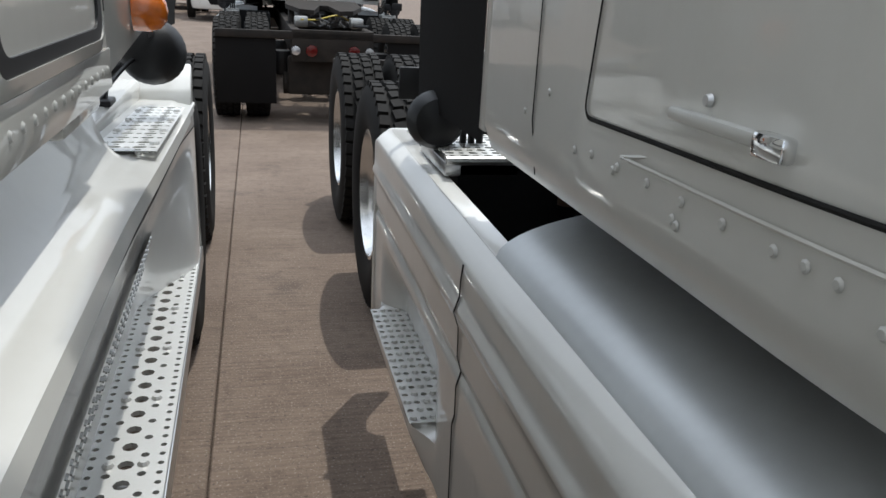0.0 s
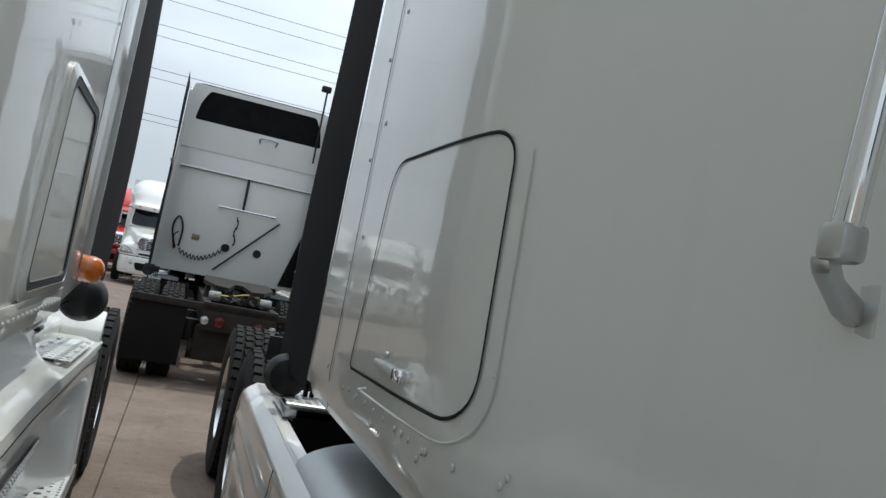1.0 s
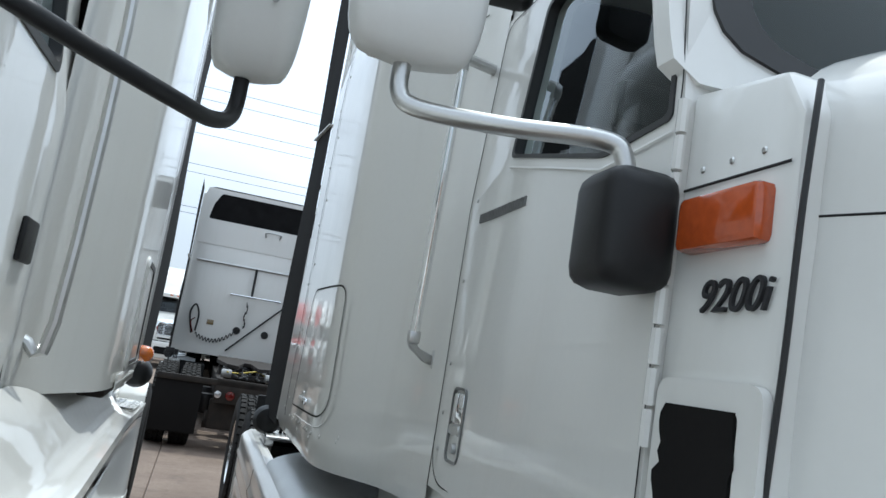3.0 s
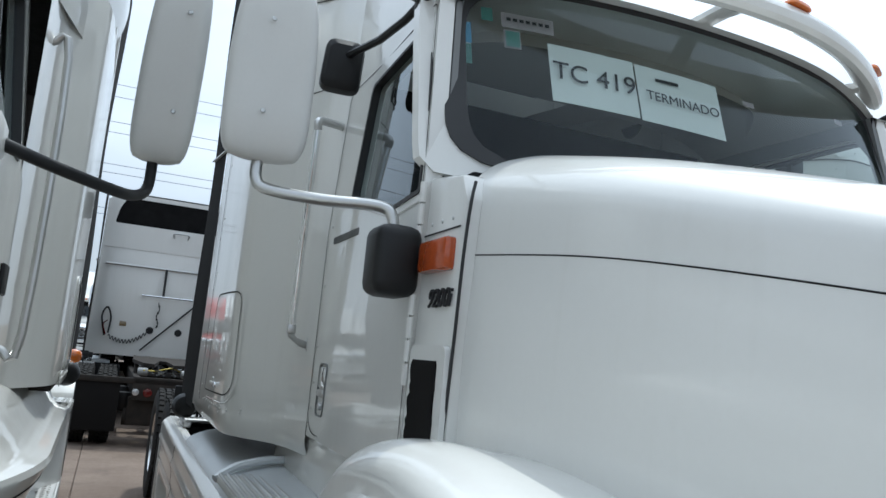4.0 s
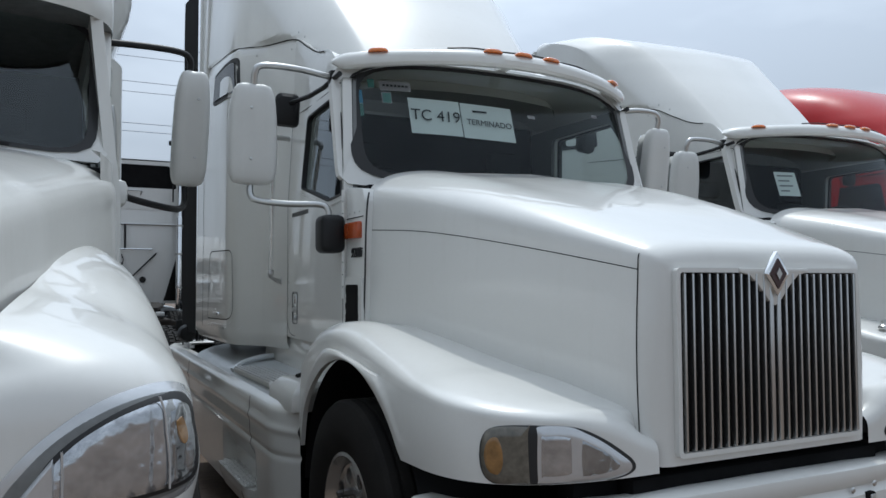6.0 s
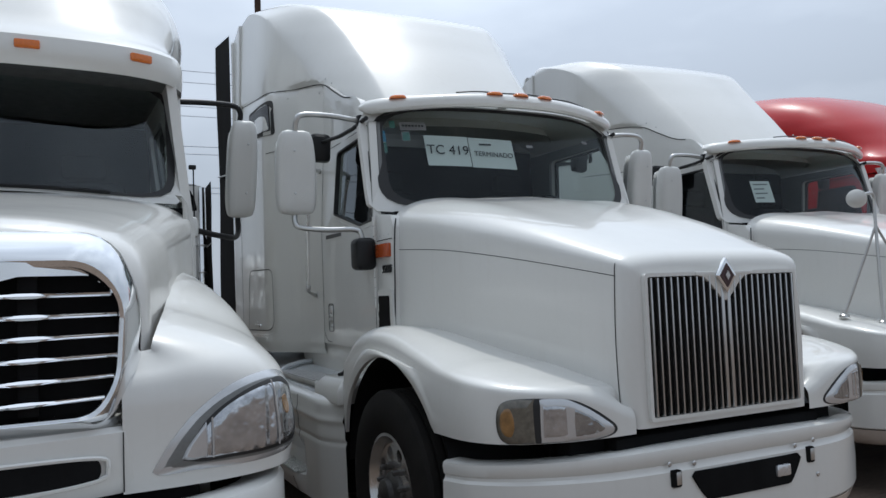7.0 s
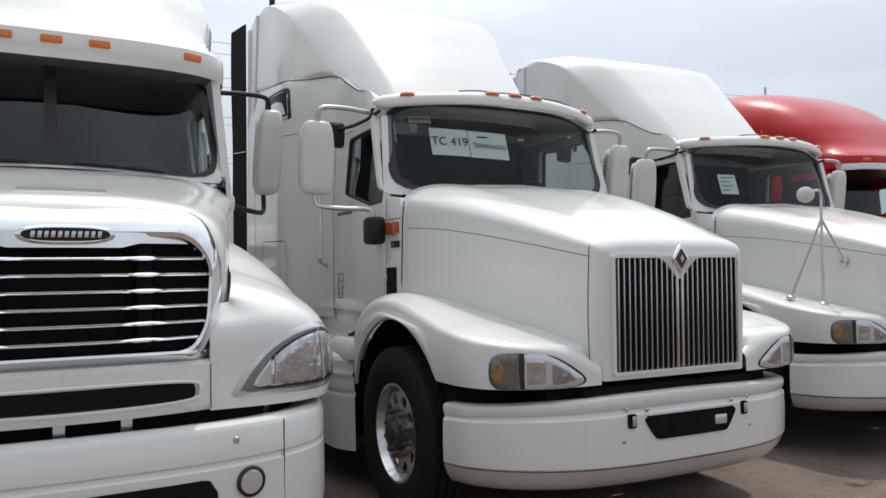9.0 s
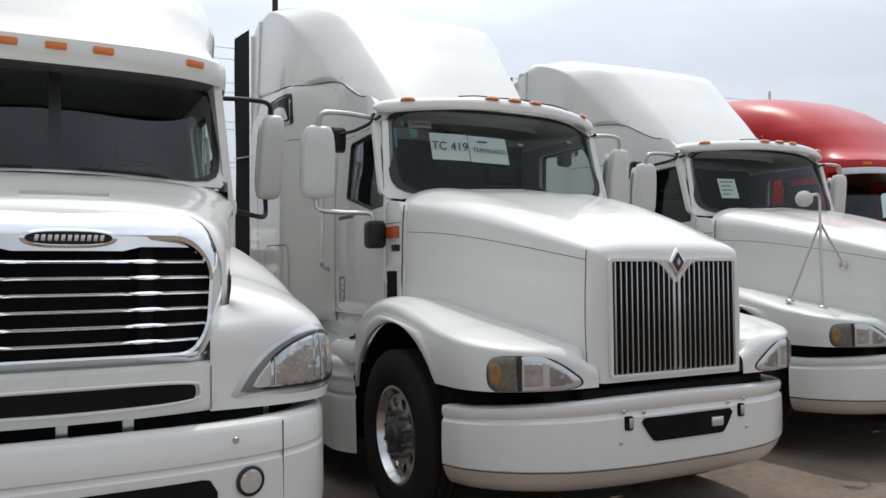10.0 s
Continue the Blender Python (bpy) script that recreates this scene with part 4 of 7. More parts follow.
    part("bumper_beam", bm, SHADE_BLACK, truck)

    # cab shell round the windshield
    def pane(u, v):
        return (u * (.942 - .008 * (v + 1)), .49 + .107 * (v + 1) + .12 * u * u, 2.418 + .342 * v - .012 * u * u)
    windshield(truck, pane, WINDSHIELD, False, .93, 6)
    wipers(truck, pane, BLACK)
    bm = bmesh.new()
    n = 72
    inner = bow_patch(pane, 6, 1.0, 1.0, 0)[0]
    outer = []
    for q in range(n):
        t = 2 * math.pi * q / n
        c, d = math.cos(t), math.sin(t)
        p = 7 if d > 0 else 16
        r = (abs(c) ** p + abs(d) ** p) ** (-1 / p)
        outer.append(pane(1.075 * r * c, (1.10 if d > 0 else 1.06) * r * d))
    frame_panel(bm, outer, inner, (0, .05, 0))
    part("windshield_surround", bm, WHITE, truck)
    # cowl behind the bonnet, with the side lamps
    for s in (-1, 1):
        bm = bmesh.new()
        prism(bm, [(s * .975, .36, 1.16), (s * .975, .36, 1.94), (s * .975, .40, 2.01), (s * .975, .62, 2.04), (s * .985, .62, 1.16)], (s * -.10, 0, 0), .012)
        cowl = part("cowl_panel", bm, WHITE, truck)
        bm = bmesh.new()
        tube(bm, smooth_path([(s * .974, .395, 1.20), (s * .976, .375, 1.35), (s * .976, .356, 1.6), (s * .974, .350, 1.80), (s * .966, .350, 1.93), (s * .954, .360, 1.985)], 6), .0045, 8)
        part("bonnet_rubber", bm, GASKET, truck)
        bm = bmesh.new()
        strip(bm, [(s * .977, .37 + .048 * k, 1.872) for k in range(6)], (s, 0, 0), .005, .002)
        part("cowl_seam", bm, SEAM, cowl)
        bm = bmesh.new()
        box(bm, s * .985 - .02, s * .985 + .02, .40, .585, 1.765, 1.85, .012)
        part("side_lamp", bm, SIDE_AMBER, cowl, "deep orange side turn lamp")
        # model number
        me = letters("9200i", .068, .003, INK, .3)
        turn = Matrix(((0, 0, s), (s, 0, 0), (0, 1, 0))).to_4x4()
        shared("model_number", me, cowl, Matrix.Translation((s * .982, .462, 1.695)) @ turn, "dark raised model number")
        bm = bmesh.new()
        domes(bm, [(s * .976, y, z) for y, z in ((.43, 1.90), (.50, 1.90), (.57, 1.90), (.40, 1.55), (.40, 1.25))], .006, (s, 0, 0))
        part("cowl_rivets", bm, STEEL, cowl)
        # vent behind the wheel arch: black mesh in a white surround
        bm = bmesh.new()
        o = rounded([(.365, 1.18), (.60, 1.18), (.60, 1.578), (.365, 1.578)], .03)
        i = rounded([(.41, 1.20), (.575, 1.20), (.575, 1.54), (.41, 1.54)], .015)
        frame_panel(bm, [(s * .992, y, z) for y, z in o], [(s * .992, y, z) for y, z in i], (s * -.015, 0, 0))
        part("vent_surround", bm, WHITE, cowl)
        bm = bmesh.new()
        rr = random.Random(4)
        rag = [(.41 + rr.uniform(-.004, .006), 1.20 + .34 * k / 24) for k in range(25)] + [(.58 + rr.uniform(-.012, .008), 1.54 - .34 * k / 24) for k in range(25)]
        loft(bm, [[(s * (.978 + j), y, z) for y, z in rag] for j in (0, .017)])
        part("vent_mesh", bm, BLACK_RUBBER, cowl, "black foam in the side vent")

    # doors with their windows
    def side(y, z):
        return .992 - .027 * max(0, min(1, (y - .62) / .7)) - max(0, z - 2.02) * .055 - .012 * max(0, 1.30 - z)
    for s in (-1, 1):
        win = rounded([(.645, 2.0), (.90, 1.99), (1.48, 2.125), (1.43, 2.565), (.83, 2.575), (.70, 2.40)], [.02, .03, .02, .04, .04, .1])
        door_o = []
        for p in win:
            y, z = p
            cy, cz = 1.0, 2.28
            dy, dz = y - cy, z - cz
            f = min(((1.7588 if dy > 0 else .615) - cy) / dy if abs(dy) > 1e-6 else 9e9, ((2.64 if dz > 0 else 1.21) - cz) / dz if abs(dz) > 1e-6 else 9e9)
            door_o.append((cy + dy * f, cz + dz * f))
        bm = bmesh.new()
        # square the outer outline's corners
        corner = [(.615, 1.21), (1.7588, 1.21), (1.7588, 2.64), (.615, 2.64)]
        for c in corner:
            k = min(range(len(door_o)), key=lambda q: (door_o[q][0] - c[0]) ** 2 + (door_o[q][1] - c[1]) ** 2)
            door_o[k] = c
        door_o = [(y + max(0, z - 2.04) * .22 if y < .63 else y, z) for y, z in door_o]
        P = lambda y, z: (s * side(y, z), y, z)
        frame_panel(bm, [P(*p) for p in door_o], [P(*p) for p in win], (s * -.05, 0, 0))
        door = part("door", bm, WHITE, truck, "white cab door")
        bm = bmesh.new()
        frame_panel(bm, [(s * (side(y, z) - .055), y, max(z, 1.35)) for y, z in door_o], [(s * (side(y, z) - .055), 1.0 + (y - 1.0) * 1.01, 2.28 + (z - 2.28) * 1.01) for y, z in win], (s * -.02, 0, 0))
        part("door_lining", bm, DOOR_TRIM, door, "pale grey inner door lining")
        bm = bmesh.new()
        g = [(s * (side(y, z) - .02), y, z) for y, z in win]
        bm.faces.new([bm.verts.new(p) for p in g])
        pane_ob = part("door_window", bm, SIDE_GLASS, door, "dark side window")
        pane_ob.visible_shadow = False
        bm = bmesh.new()
        cy, cz = 1.03, 2.29
        frame_panel(bm, [(s * (side(y, z) + .004), y, z) for y, z in win], [(s * (side(y, z) + .004), cy + (y - cy) * .965, cz + (z - cz) * .96) for y, z in win], (s * -.03, 0, 0))
        part("window_seal", bm, GASKET, door)
        # seam of the door
        bm = bmesh.new()
        line = rounded([(.622, 1.235), (1.748, 1.225), (1.748, 2.62), (.755, 2.62), (.625, 2.05)], [.03, .13, .06, .03, .05], 8)
        strip(bm, [(s * (side(y, z) + .001), y, z) for y, z in dense(line, .05)], (s, 0, 0), .0042, .002)
        part("door_seam", bm, SEAM, door)
        bm = bmesh.new()
        strip(bm, [(s * (side(y, z) + .001), y, z) for y, z in ((.64, 1.975), (.90, 1.965), (1.18, 2.03), (1.47, 2.095))], (s, 0, 0), .008, .003)
        part("door_crease", bm, WHITE, door)
        # latch
        bm = bmesh.new()
        o = rounded([(1.522, 1.298), (1.632, 1.298), (1.632, 1.498), (1.522, 1.498)], .03)
        i = rounded([(1.529, 1.305), (1.625, 1.305), (1.625, 1.491), (1.529, 1.491)], .02)
        frame_panel(bm, [(s * .972, y, z) for y, z in o], [(s * .972, y, z) for y, z in i], (s * -.01, 0, 0))
        latch = part("door_latch", bm, BEZEL, door, "recessed chrome paddle latch")
        bm = bmesh.new()
        box(bm, s * .967 - .005, s * .967 + .005, 1.536, 1.618, 1.402, 1.484, .006)
        part("latch_paddle", bm, CHROME, latch)
        bm = bmesh.new()
        box(bm, s * .970 - .006, s * .970 + .006, 1.538, 1.616, 1.372, 1.399, .005)
        part("latch_lip", bm, STEEL, latch)
        bm = bmesh.new()
        box(bm, s * .964 - .003, s * .964 + .003, 1.536, 1.618, 1.312, 1.369, .003)
        part("latch_cup", bm, WHITE_PLASTIC, latch)
        bm = bmesh.new()
        lathe(bm, [(.0, .012), (.013, .012), (.015, .0), (.0, .0)][::-1], 14, Matrix.Translation((s * .967, 1.562, 1.338)) @ Matrix.Rotation(radians(90 * s), 4, "Y"))
        part("door_lock", bm, STEEL, latch)
        # maker's lettering, drawn as a plain raised bar in pieces
        bm = bmesh.new()
        for k in range(13):
            y = 1.648 - .0262 * k
            for a, b, c, d in ((.0, .0045, .0, .026), (.0135, .018, .0, .026), (.0, .018, .0215, .026)):
                box(bm, s * .966 - .003, s * .966 + .005, y - b, y - a, 1.964 + c, 1.964 + d, .0008, None, 1)
        part("name_plate", bm, LETTER, door)
        # long hinge in short knuckles
        for k in range(9):
            z = 1.47 + .062 * k
            bm = bmesh.new()
            tube(bm, [(s * .996, .612, z), (s * .996, .612, z + .056)], .010, 8)
            part("hinge", bm, WHITE, door)
        bm = bmesh.new()
        domes(bm, [(s * (side(y, z) + .001), y, z) for y, z in ((1.70, 2.04), (1.69, 1.24), (1.4, 1.23), (1.1, 1.23), (.7, 1.25), (1.715, 1.32), (1.715, 1.42), (1.715, 1.56), (1.715, 1.8))], .007, (s, 0, 0))
        part("door_rivets", bm, STEEL, door)
    # back of the cab sides and the roof
    bm = bmesh.new()
    def roof(u, v):
        x = 2 * v - 1
        y = .66 + 1.06 * u
        w = .90
        b = max(-1, min(1, x))
        return (w * b * 1.03, y + .10 * b * b * (1 - u), 2.64 + .12 * (1 - abs(b) ** 5) + .03 * u)
    grid(bm, roof, 10, 24)
    part("cab_roof", bm, WHITE, truck)
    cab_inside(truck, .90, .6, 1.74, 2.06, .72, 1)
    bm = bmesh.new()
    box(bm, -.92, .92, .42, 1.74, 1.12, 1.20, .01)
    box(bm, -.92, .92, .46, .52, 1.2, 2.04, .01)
    part("cab_floor", bm, SHADED_TRIM, truck)

    # sleeper box, flaring from the cab
    sw = [(1.76, .966), (1.9, .980), (2.05, 1.0), (2.18, 1.045), (2.36, 1.165), (2.5, 1.205), (3.0, 1.208), (3.72, 1.205)]
    slope = lambda y: curve([(.45, 2.79), (.57, 2.81), (.95, 2.865), (1.25, 2.92), (1.49, 3.02), (1.75, 3.14), (2.0, 3.195), (2.3, 3.22), (2.9, 3.28), (3.72, 3.38)], y)
    foot = lambda y: .948 - .026 * max(0, min(1, (y - .7) / 1.06))
    def wall(s):
        def fn(u, v):
            y = 1.76 + (3.72 - 1.76) * u
            top = slope(y) + .024
            z = 1.125 + (top - 1.125) * v
            if z < 1.125 + .05:
                inn = .02 * (1 - (z - 1.125) / .05)
            else:
                inn = (.030 * max(0, (z - 2.7) / .5) ** 2 + .012 * max(0, (v - .96) / .04) ** 2) * max(0, min(1, (y - 1.8) / .5))
            inn += max(0, z - 2.02) * .055 * max(0, min(1, (2.4 - y) / .6))
            inn += .035 * max(0, (z - slope(y) + .012) / .036) ** 2
            return (s * (curve(sw, min(y, 3.72)) - inn), y, z)
        return fn
    for s in (-1, 1):
        bm = bmesh.new()
        f = wall(s)
        grid(bm, f, 64, 44)
        on = lambda y, z, lift=0.0: (f((y - 1.76) / 1.96, (z - 1.125) / (slope(y) + .024 - 1.125))[0] + s * lift, y, z)
        w = part("sleeper_side", bm, WHITE, truck, "white sleeper side with rivets")
        # luggage door
        line = rounded([(2.385, 1.30), (3.17, 1.285), (3.10, 1.80), (2.40, 1.785)], [.10, .03, .10, .06], 8)
        bm = bmesh.new()
        strip(bm, [on(p[0], p[1], .001) for p in dense(line)], (s, 0, 0), .007, .002)
        part("luggage_door_seam", bm, SEAM, w)
        bm = bmesh.new()
        l2 = rounded([(2.352, 1.262), (3.20, 1.250), (3.16, 1.84), (2.366, 1.83)], [.13, .05, .12, .1], 8)
        ring = dense(l2)
        ring = [p for p in ring if p[0] < 2.5 and 1.42 <= p[1] < 1.76] + [p for p in ring if p[1] < 1.42 and p[0] < 3.05]
        strip(bm, [on(p[0], p[1], .001) for p in ring], (s, 0, 0), .006, .0025)
        part("luggage_door_flange", bm, WHITE, w)
        bm = bmesh.new()
        box(bm, s * 1.216 - .008, s * 1.216 + .008, 2.72, 2.90, 1.326, 1.342, .005)
        lug = part("luggage_door_handle", bm, WHITE_PLASTIC, w, "slim handle with a chrome end")
        bm = bmesh.new()
        box(bm, s * 1.218 - .010, s * 1.218 + .010, 2.675, 2.725, 1.319, 1.345, .005)
        part("handle_end", bm, CHROME, lug)
        bm = bmesh.new()
        lathe(bm, [(.0, .006), (.006, .006), (.008, .0), (.0, .0)][::-1], 12, Matrix.Translation((s * 1.212, 2.83, 1.358)) @ Matrix.Rotation(radians(90 * s), 4, "Y"))
        part("luggage_lock", bm, STEEL, lug)
        bm = bmesh.new()
        spots = [(2.32 + .09 * k, 1.235) for k in range(10)] + [(3.33, 1.3 + .32 * k) for k in range(6)] + [(3.45, 1.25 + .3 * k) for k in range(6)]
        rr = random.Random(3)
        spots += [(rr.uniform(2.3, 3.2), rr.uniform(1.20, 1.26)) for k in range(8)]
        domes(bm, [on(y, z, .001) for y, z in spots], .0075, (s, 0, 0))
        part("sleeper_rivets", bm, WHITE_PLASTIC, w)
        bm = bmesh.new()
        strip(bm, [on(3.40, 1.14 + .1 * k, .001) for k in range(20)], (s, 0, 0), .007, .002)
        part("sleeper_seam", bm, SEAM, w)
        bm = bmesh.new()
        strip(bm, [on(1.92 + .018 * k, 2.725, .001) for k in range(30)], (s, 0, 0), .005, .002)
        part("sleeper_cross_seam", bm, SEAM, w)
        # small window high up
        o = dense(rounded([(2.335, 2.865), (3.02, 2.93), (3.05, 3.18), (2.375, 3.155)], .04))[:-1]
        bm = bmesh.new()
        loft(bm, [[on(p[0], min(p[1], slope(p[0]) - .03), j) for p in o] for j in (-.01, .009)])
        sw_ob = part("sleeper_window", bm, GASKET, w, "small black sleeper window")
        o2 = dense(rounded([(2.375, 2.90), (2.985, 2.955), (3.005, 3.15), (2.41, 3.125)], .03))[:-1]
        bm = bmesh.new()
        loft(bm, [[on(p[0], min(p[1], slope(p[0]) - .05), j) for p in o2] for j in (.005, .013)])
        part("sleeper_pane", bm, DARK_PANE, sw_ob)
        # long grab bar
        bm = bmesh.new()
        x = s * 1.066
        tube(bm, [(x - s * .012, 1.840, 1.62), (x, 1.735, 2.45)], .0150, 12)
        bar = part("grab_bar", bm, CHROME, truck, "long polished grab bar")
        for a in (1, -1):
            bm = bmesh.new()
            if a > 0:
                box(bm, min(s * 1.036, s * 1.072), max(s * 1.036, s * 1.072), 1.822, 1.858, 1.600, 1.640, .008)
                prism(bm, [(s * px, 1.838 + .40 * (1.070 - px), pz) for px, pz in ((1.069, 1.606), (1.060, 1.588), (1.004, 1.552), (.972, 1.544), (.972, 1.574), (1.026, 1.590), (1.040, 1.606))], (0, .028, 0), .006)
                box(bm, min(s * .966, s * .978), max(s * .966, s * .978), 1.858, 1.902, 1.534, 1.594, .006)
            else:
                tube(bm, smooth_path([(x, 1.737, 2.435), (x, 1.735, 2.47), (x - s * .04, 1.775, 2.488), (s * .93, 1.81, 2.49)], 5), .018, 10)
            cup = part("grab_bar_foot", bm, STEEL, bar)
            if a > 0:
                bm = bmesh.new()
                domes(bm, [(s * 1.006, 1.874, 1.562)], .009, (s * .44, 0, -.9), .7, 14)
                part("foot_bolt", bm, BLACK, bar)
        # side extender: white strip, then a black rubber flap
        bm = bmesh.new()
        prism(bm, [(s * 1.205, 3.72, 1.16), (s * 1.19, 3.72, 4.04), (s * 1.19, 3.768, 4.03), (s * 1.205, 3.768, 1.16)], (s * -.03, 0, 0), .004)
        prism(bm, [(s * 1.183, 3.484, 3.10), (s * 1.168, 3.484, 4.13), (s * 1.172, 3.718, 4.05), (s * 1.185, 3.718, 3.10)], (s * -.03, 0, 0), .004)
        part("extender_strip", bm, WHITE, truck)
        bm = bmesh.new()
        def flap(u, v):
            y = 3.770 + .64 * u
            z = 1.13 + (4.12 + .07 * u - 1.13) * v
            return (s * (1.203 + .014 * u + .008 * math.sin(9 * v) * u), y, z)
        g = grid(bm, flap, 6, 24)
        bmesh.ops.solidify(bm, geom=bm.faces[:], thickness=.012)
        flap_ob = part("extender_flap", bm, BLACK_RUBBER, truck, "black rubber side extender")
        bm = bmesh.new()
        prism(bm, [(s * 1.2175, 3.774, 2.762), (s * 1.2175, 3.774, 2.772), (s * 1.230, 4.405, 2.832), (s * 1.230, 4.405, 2.822)], (s * -.03, 0, 0), .001)
        part("flap_joint", bm, WHITE_PLASTIC, flap_ob, "pale strip between two flap pieces")
    # back wall, with what hangs on it
    bm = bmesh.new()
    box(bm, -1.19, 1.19, 3.70, 3.735, 1.16, 3.18, .01)
    part("sleeper_back", bm, WHITE, truck, "white sleeper back panel")
    bm = bmesh.new()
    box(bm, -.90, .90, 1.76, 1.80, 1.2, 2.7, .01)
    box(bm, -.94, .94, 1.72, 2.3, 1.165, 1.20, .01)
    box(bm, -1.18, 1.18, 2.42, 3.70, 1.165, 1.20, .01)
    part("sleeper_floor", bm, FRAME, truck)

    # tall roof fairing
    fold_y = lambda z: curve([(2.70, .80), (2.9, 1.0), (3.1, 1.21), (3.3, 1.43), (3.5, 1.67), (3.7, 1.91), (3.9, 2.18), (4.02, 2.45), (4.12, 2.76), (4.20, 3.12), (4.24, 3.40)], z)
    plan_x = lambda y: curve([(.45, .73), (.8, .79), (1.1, .84), (1.43, .88), (1.76, .925), (2.0, .975), (2.2, 1.04), (2.45, 1.13), (2.7, 1.165), (3.2, 1.175), (3.72, 1.178)], y)
    def fair(u, v):
        z = 2.70 + (4.24 - 2.70) * (1 - (1 - v) ** 1.4)
        yf = fold_y(z) + lerp([(2.7, .27), (3.3, .17), (3.9, .05), (4.24, 0)], z)
        roll = .16 * (1 - math.sqrt(max(0.0, 1 - max(0.0, (z - 4.10) / .14) ** 2)))
        side_x = lambda y: plan_x(y) - .035 * max(0, z - 3.2) - roll
        bow = .09 * min(1, (4.24 - z) / .4)
        k, sg = abs(2 * u - 1), math.copysign(1, u - .5)
        x0, y1 = side_x(yf) - .27, min(yf + .36, 3.47)
        if k < .40:
            q = k / .40
            x, y = x0 * q, yf - bow * (1 - q * q)
        elif k < .54:
            q = (k - .40) / .14
            x = (1 - q) ** 2 * x0 + 2 * q * (1 - q) * (side_x(yf) - .17) + q * q * side_x(y1)
            y = (1 - q) ** 2 * yf + 2 * q * (1 - q) * (yf + .02) + q * q * y1
        else:
            y = y1 + (3.48 - y1) * (k - .54) / .46
            x = side_x(y)
        # it stands flush on the cab's and the sleeper's upper edge
        rim = foot(y) - .012 if y < 1.76 else abs(wall(1)((y - 1.76) / 1.96, .97)[0]) - .006
        return (sg * min(x, rim + 1.2 * max(0, z - slope(y) + .004)), y, z)
    bm = bmesh.new()
    rows = grid(bm, fair, 220, 110)
    bm.faces.new([r[-1] for r in rows])
    part("roof_fairing", bm, WHITE, truck, "tall white roof fairing")
    for s in (-1, 1):
        bm = bmesh.new()
        def base(u, v):
            y = .86 + .91 * u
            x, top = foot(y), slope(y) - .15 * max(0, (1.10 - y) / .24) ** 2
            if v <= .5:
                q = v / .5
                return (s * (x - .014 * q ** 4), y, 2.60 + (top + .004 - 2.60) * q)
            q = (v - .5) / .5
            return (s * (x - .014 - .06 * q), y, top + .004 - .02 * q)
        grid(bm, base, 20, 16)
        part("fairing_foot", bm, WHITE, truck)
        bm = bmesh.new()
        grid(bm, lambda u, v: (s * (curve(sw, 1.76 + 1.96 * u) - .045 - .35 * v), 1.76 + 1.96 * u, slope(1.76 + 1.96 * u) - .002 + .012 * v), 16, 3)
        part("sleeper_roof_edge", bm, WHITE, truck)
    for s in (-1, 1):
        bm = bmesh.new()
        ys = [1.12 + (3.70 - 1.12) * k / 40 for k in range(41)]
        f = wall(s)
        edge = [(s * (foot(y) - .010), y, slope(y) - .004) for y in ys if y < 1.76] + [f((y - 1.76) / 1.96, .985) for y in ys if y >= 1.76]
        strip(bm, edge, (s, 0, .3), .008, .004)
        part("fairing_seam", bm, SEAM, truck)
        bm = bmesh.new()
        domes(bm, [f((y - 1.76) / 1.96, .955) for y in (1.85, 2.25, 2.75, 3.3, 3.6)] + [(s * (foot(y) - .008), y, slope(y) + .05) for y in (1.55, 1.7)], .009, (s, 0, 0))
        part("fairing_rivets", bm, STEEL, truck)
    # hollow behind the fairing: its shade is painted as a closed black plate
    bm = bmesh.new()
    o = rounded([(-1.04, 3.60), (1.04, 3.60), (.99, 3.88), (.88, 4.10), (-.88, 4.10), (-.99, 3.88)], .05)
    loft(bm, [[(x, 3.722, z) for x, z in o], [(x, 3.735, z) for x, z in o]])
    part("fairing_hollow_shade", bm, SHADE_BLACK, truck)
    bm = bmesh.new()
    oo = rounded([(-1.16, 3.14), (1.16, 3.14), (1.16, 4.0), (1.12, 4.17), (-1.12, 4.17), (-1.16, 4.0)], .03)
    frame_panel(bm, [(x, 3.745, z) for x, z in oo], [(x * .985, 3.745, 3.6 + (z - 3.6) * .98) for x, z in o], (0, -.03, 0))
    part("fairing_back_edge", bm, WHITE, truck)
    bm = bmesh.new()
    tube(bm, [(-1.0, 3.76, 2.83), (1.08, 3.76, 2.83)], .020, 8)
    part("back_rail", bm, STEEL, truck)
    bm = bmesh.new()
    tube(bm, [(-.53, 3.84, 2.30), (.38, 3.84, 2.30)], .020, 8)
    for x in (-.50, .35):
        tube(bm, [(x, 3.735, 2.30), (x, 3.84, 2.30)], .012, 6)
    part("back_grab_rail", bm, CHROME, truck)
    bm = bmesh.new()
    tube(bm, smooth_path([(-.30, 3.74, 3.45), (-.30, 3.80, 3.53), (-.05, 3.80, 3.53), (-.05, 3.74, 3.45)], 4), .014, 6)
    part("back_handle", bm, STEEL, truck)
    bm = bmesh.new()
    tube(bm, [(.0, 3.77, 2.82), (.0, 3.84, 2.32)], .022, 8)
    part("hose_hanger", bm, BLACK, truck)
    bm = bmesh.new()
    tube(bm, [(-.62, 3.78, 2.22), (.28, 3.80, 1.28)], .016, 6)
    part("hose_stay", bm, BLACK, truck)
    for x in (.15, -.36):
        bm = bmesh.new()
        lathe(bm, [(.0, .03), (.06, .03), (.068, .0), (.0, .0)][::-1], 16, Matrix.Translation((x, 3.735, 1.665)) @ Matrix.Rotation(radians(-90), 4, "X"))
        part("back_plug", bm, BLACK, truck)
    bm = bmesh.new()
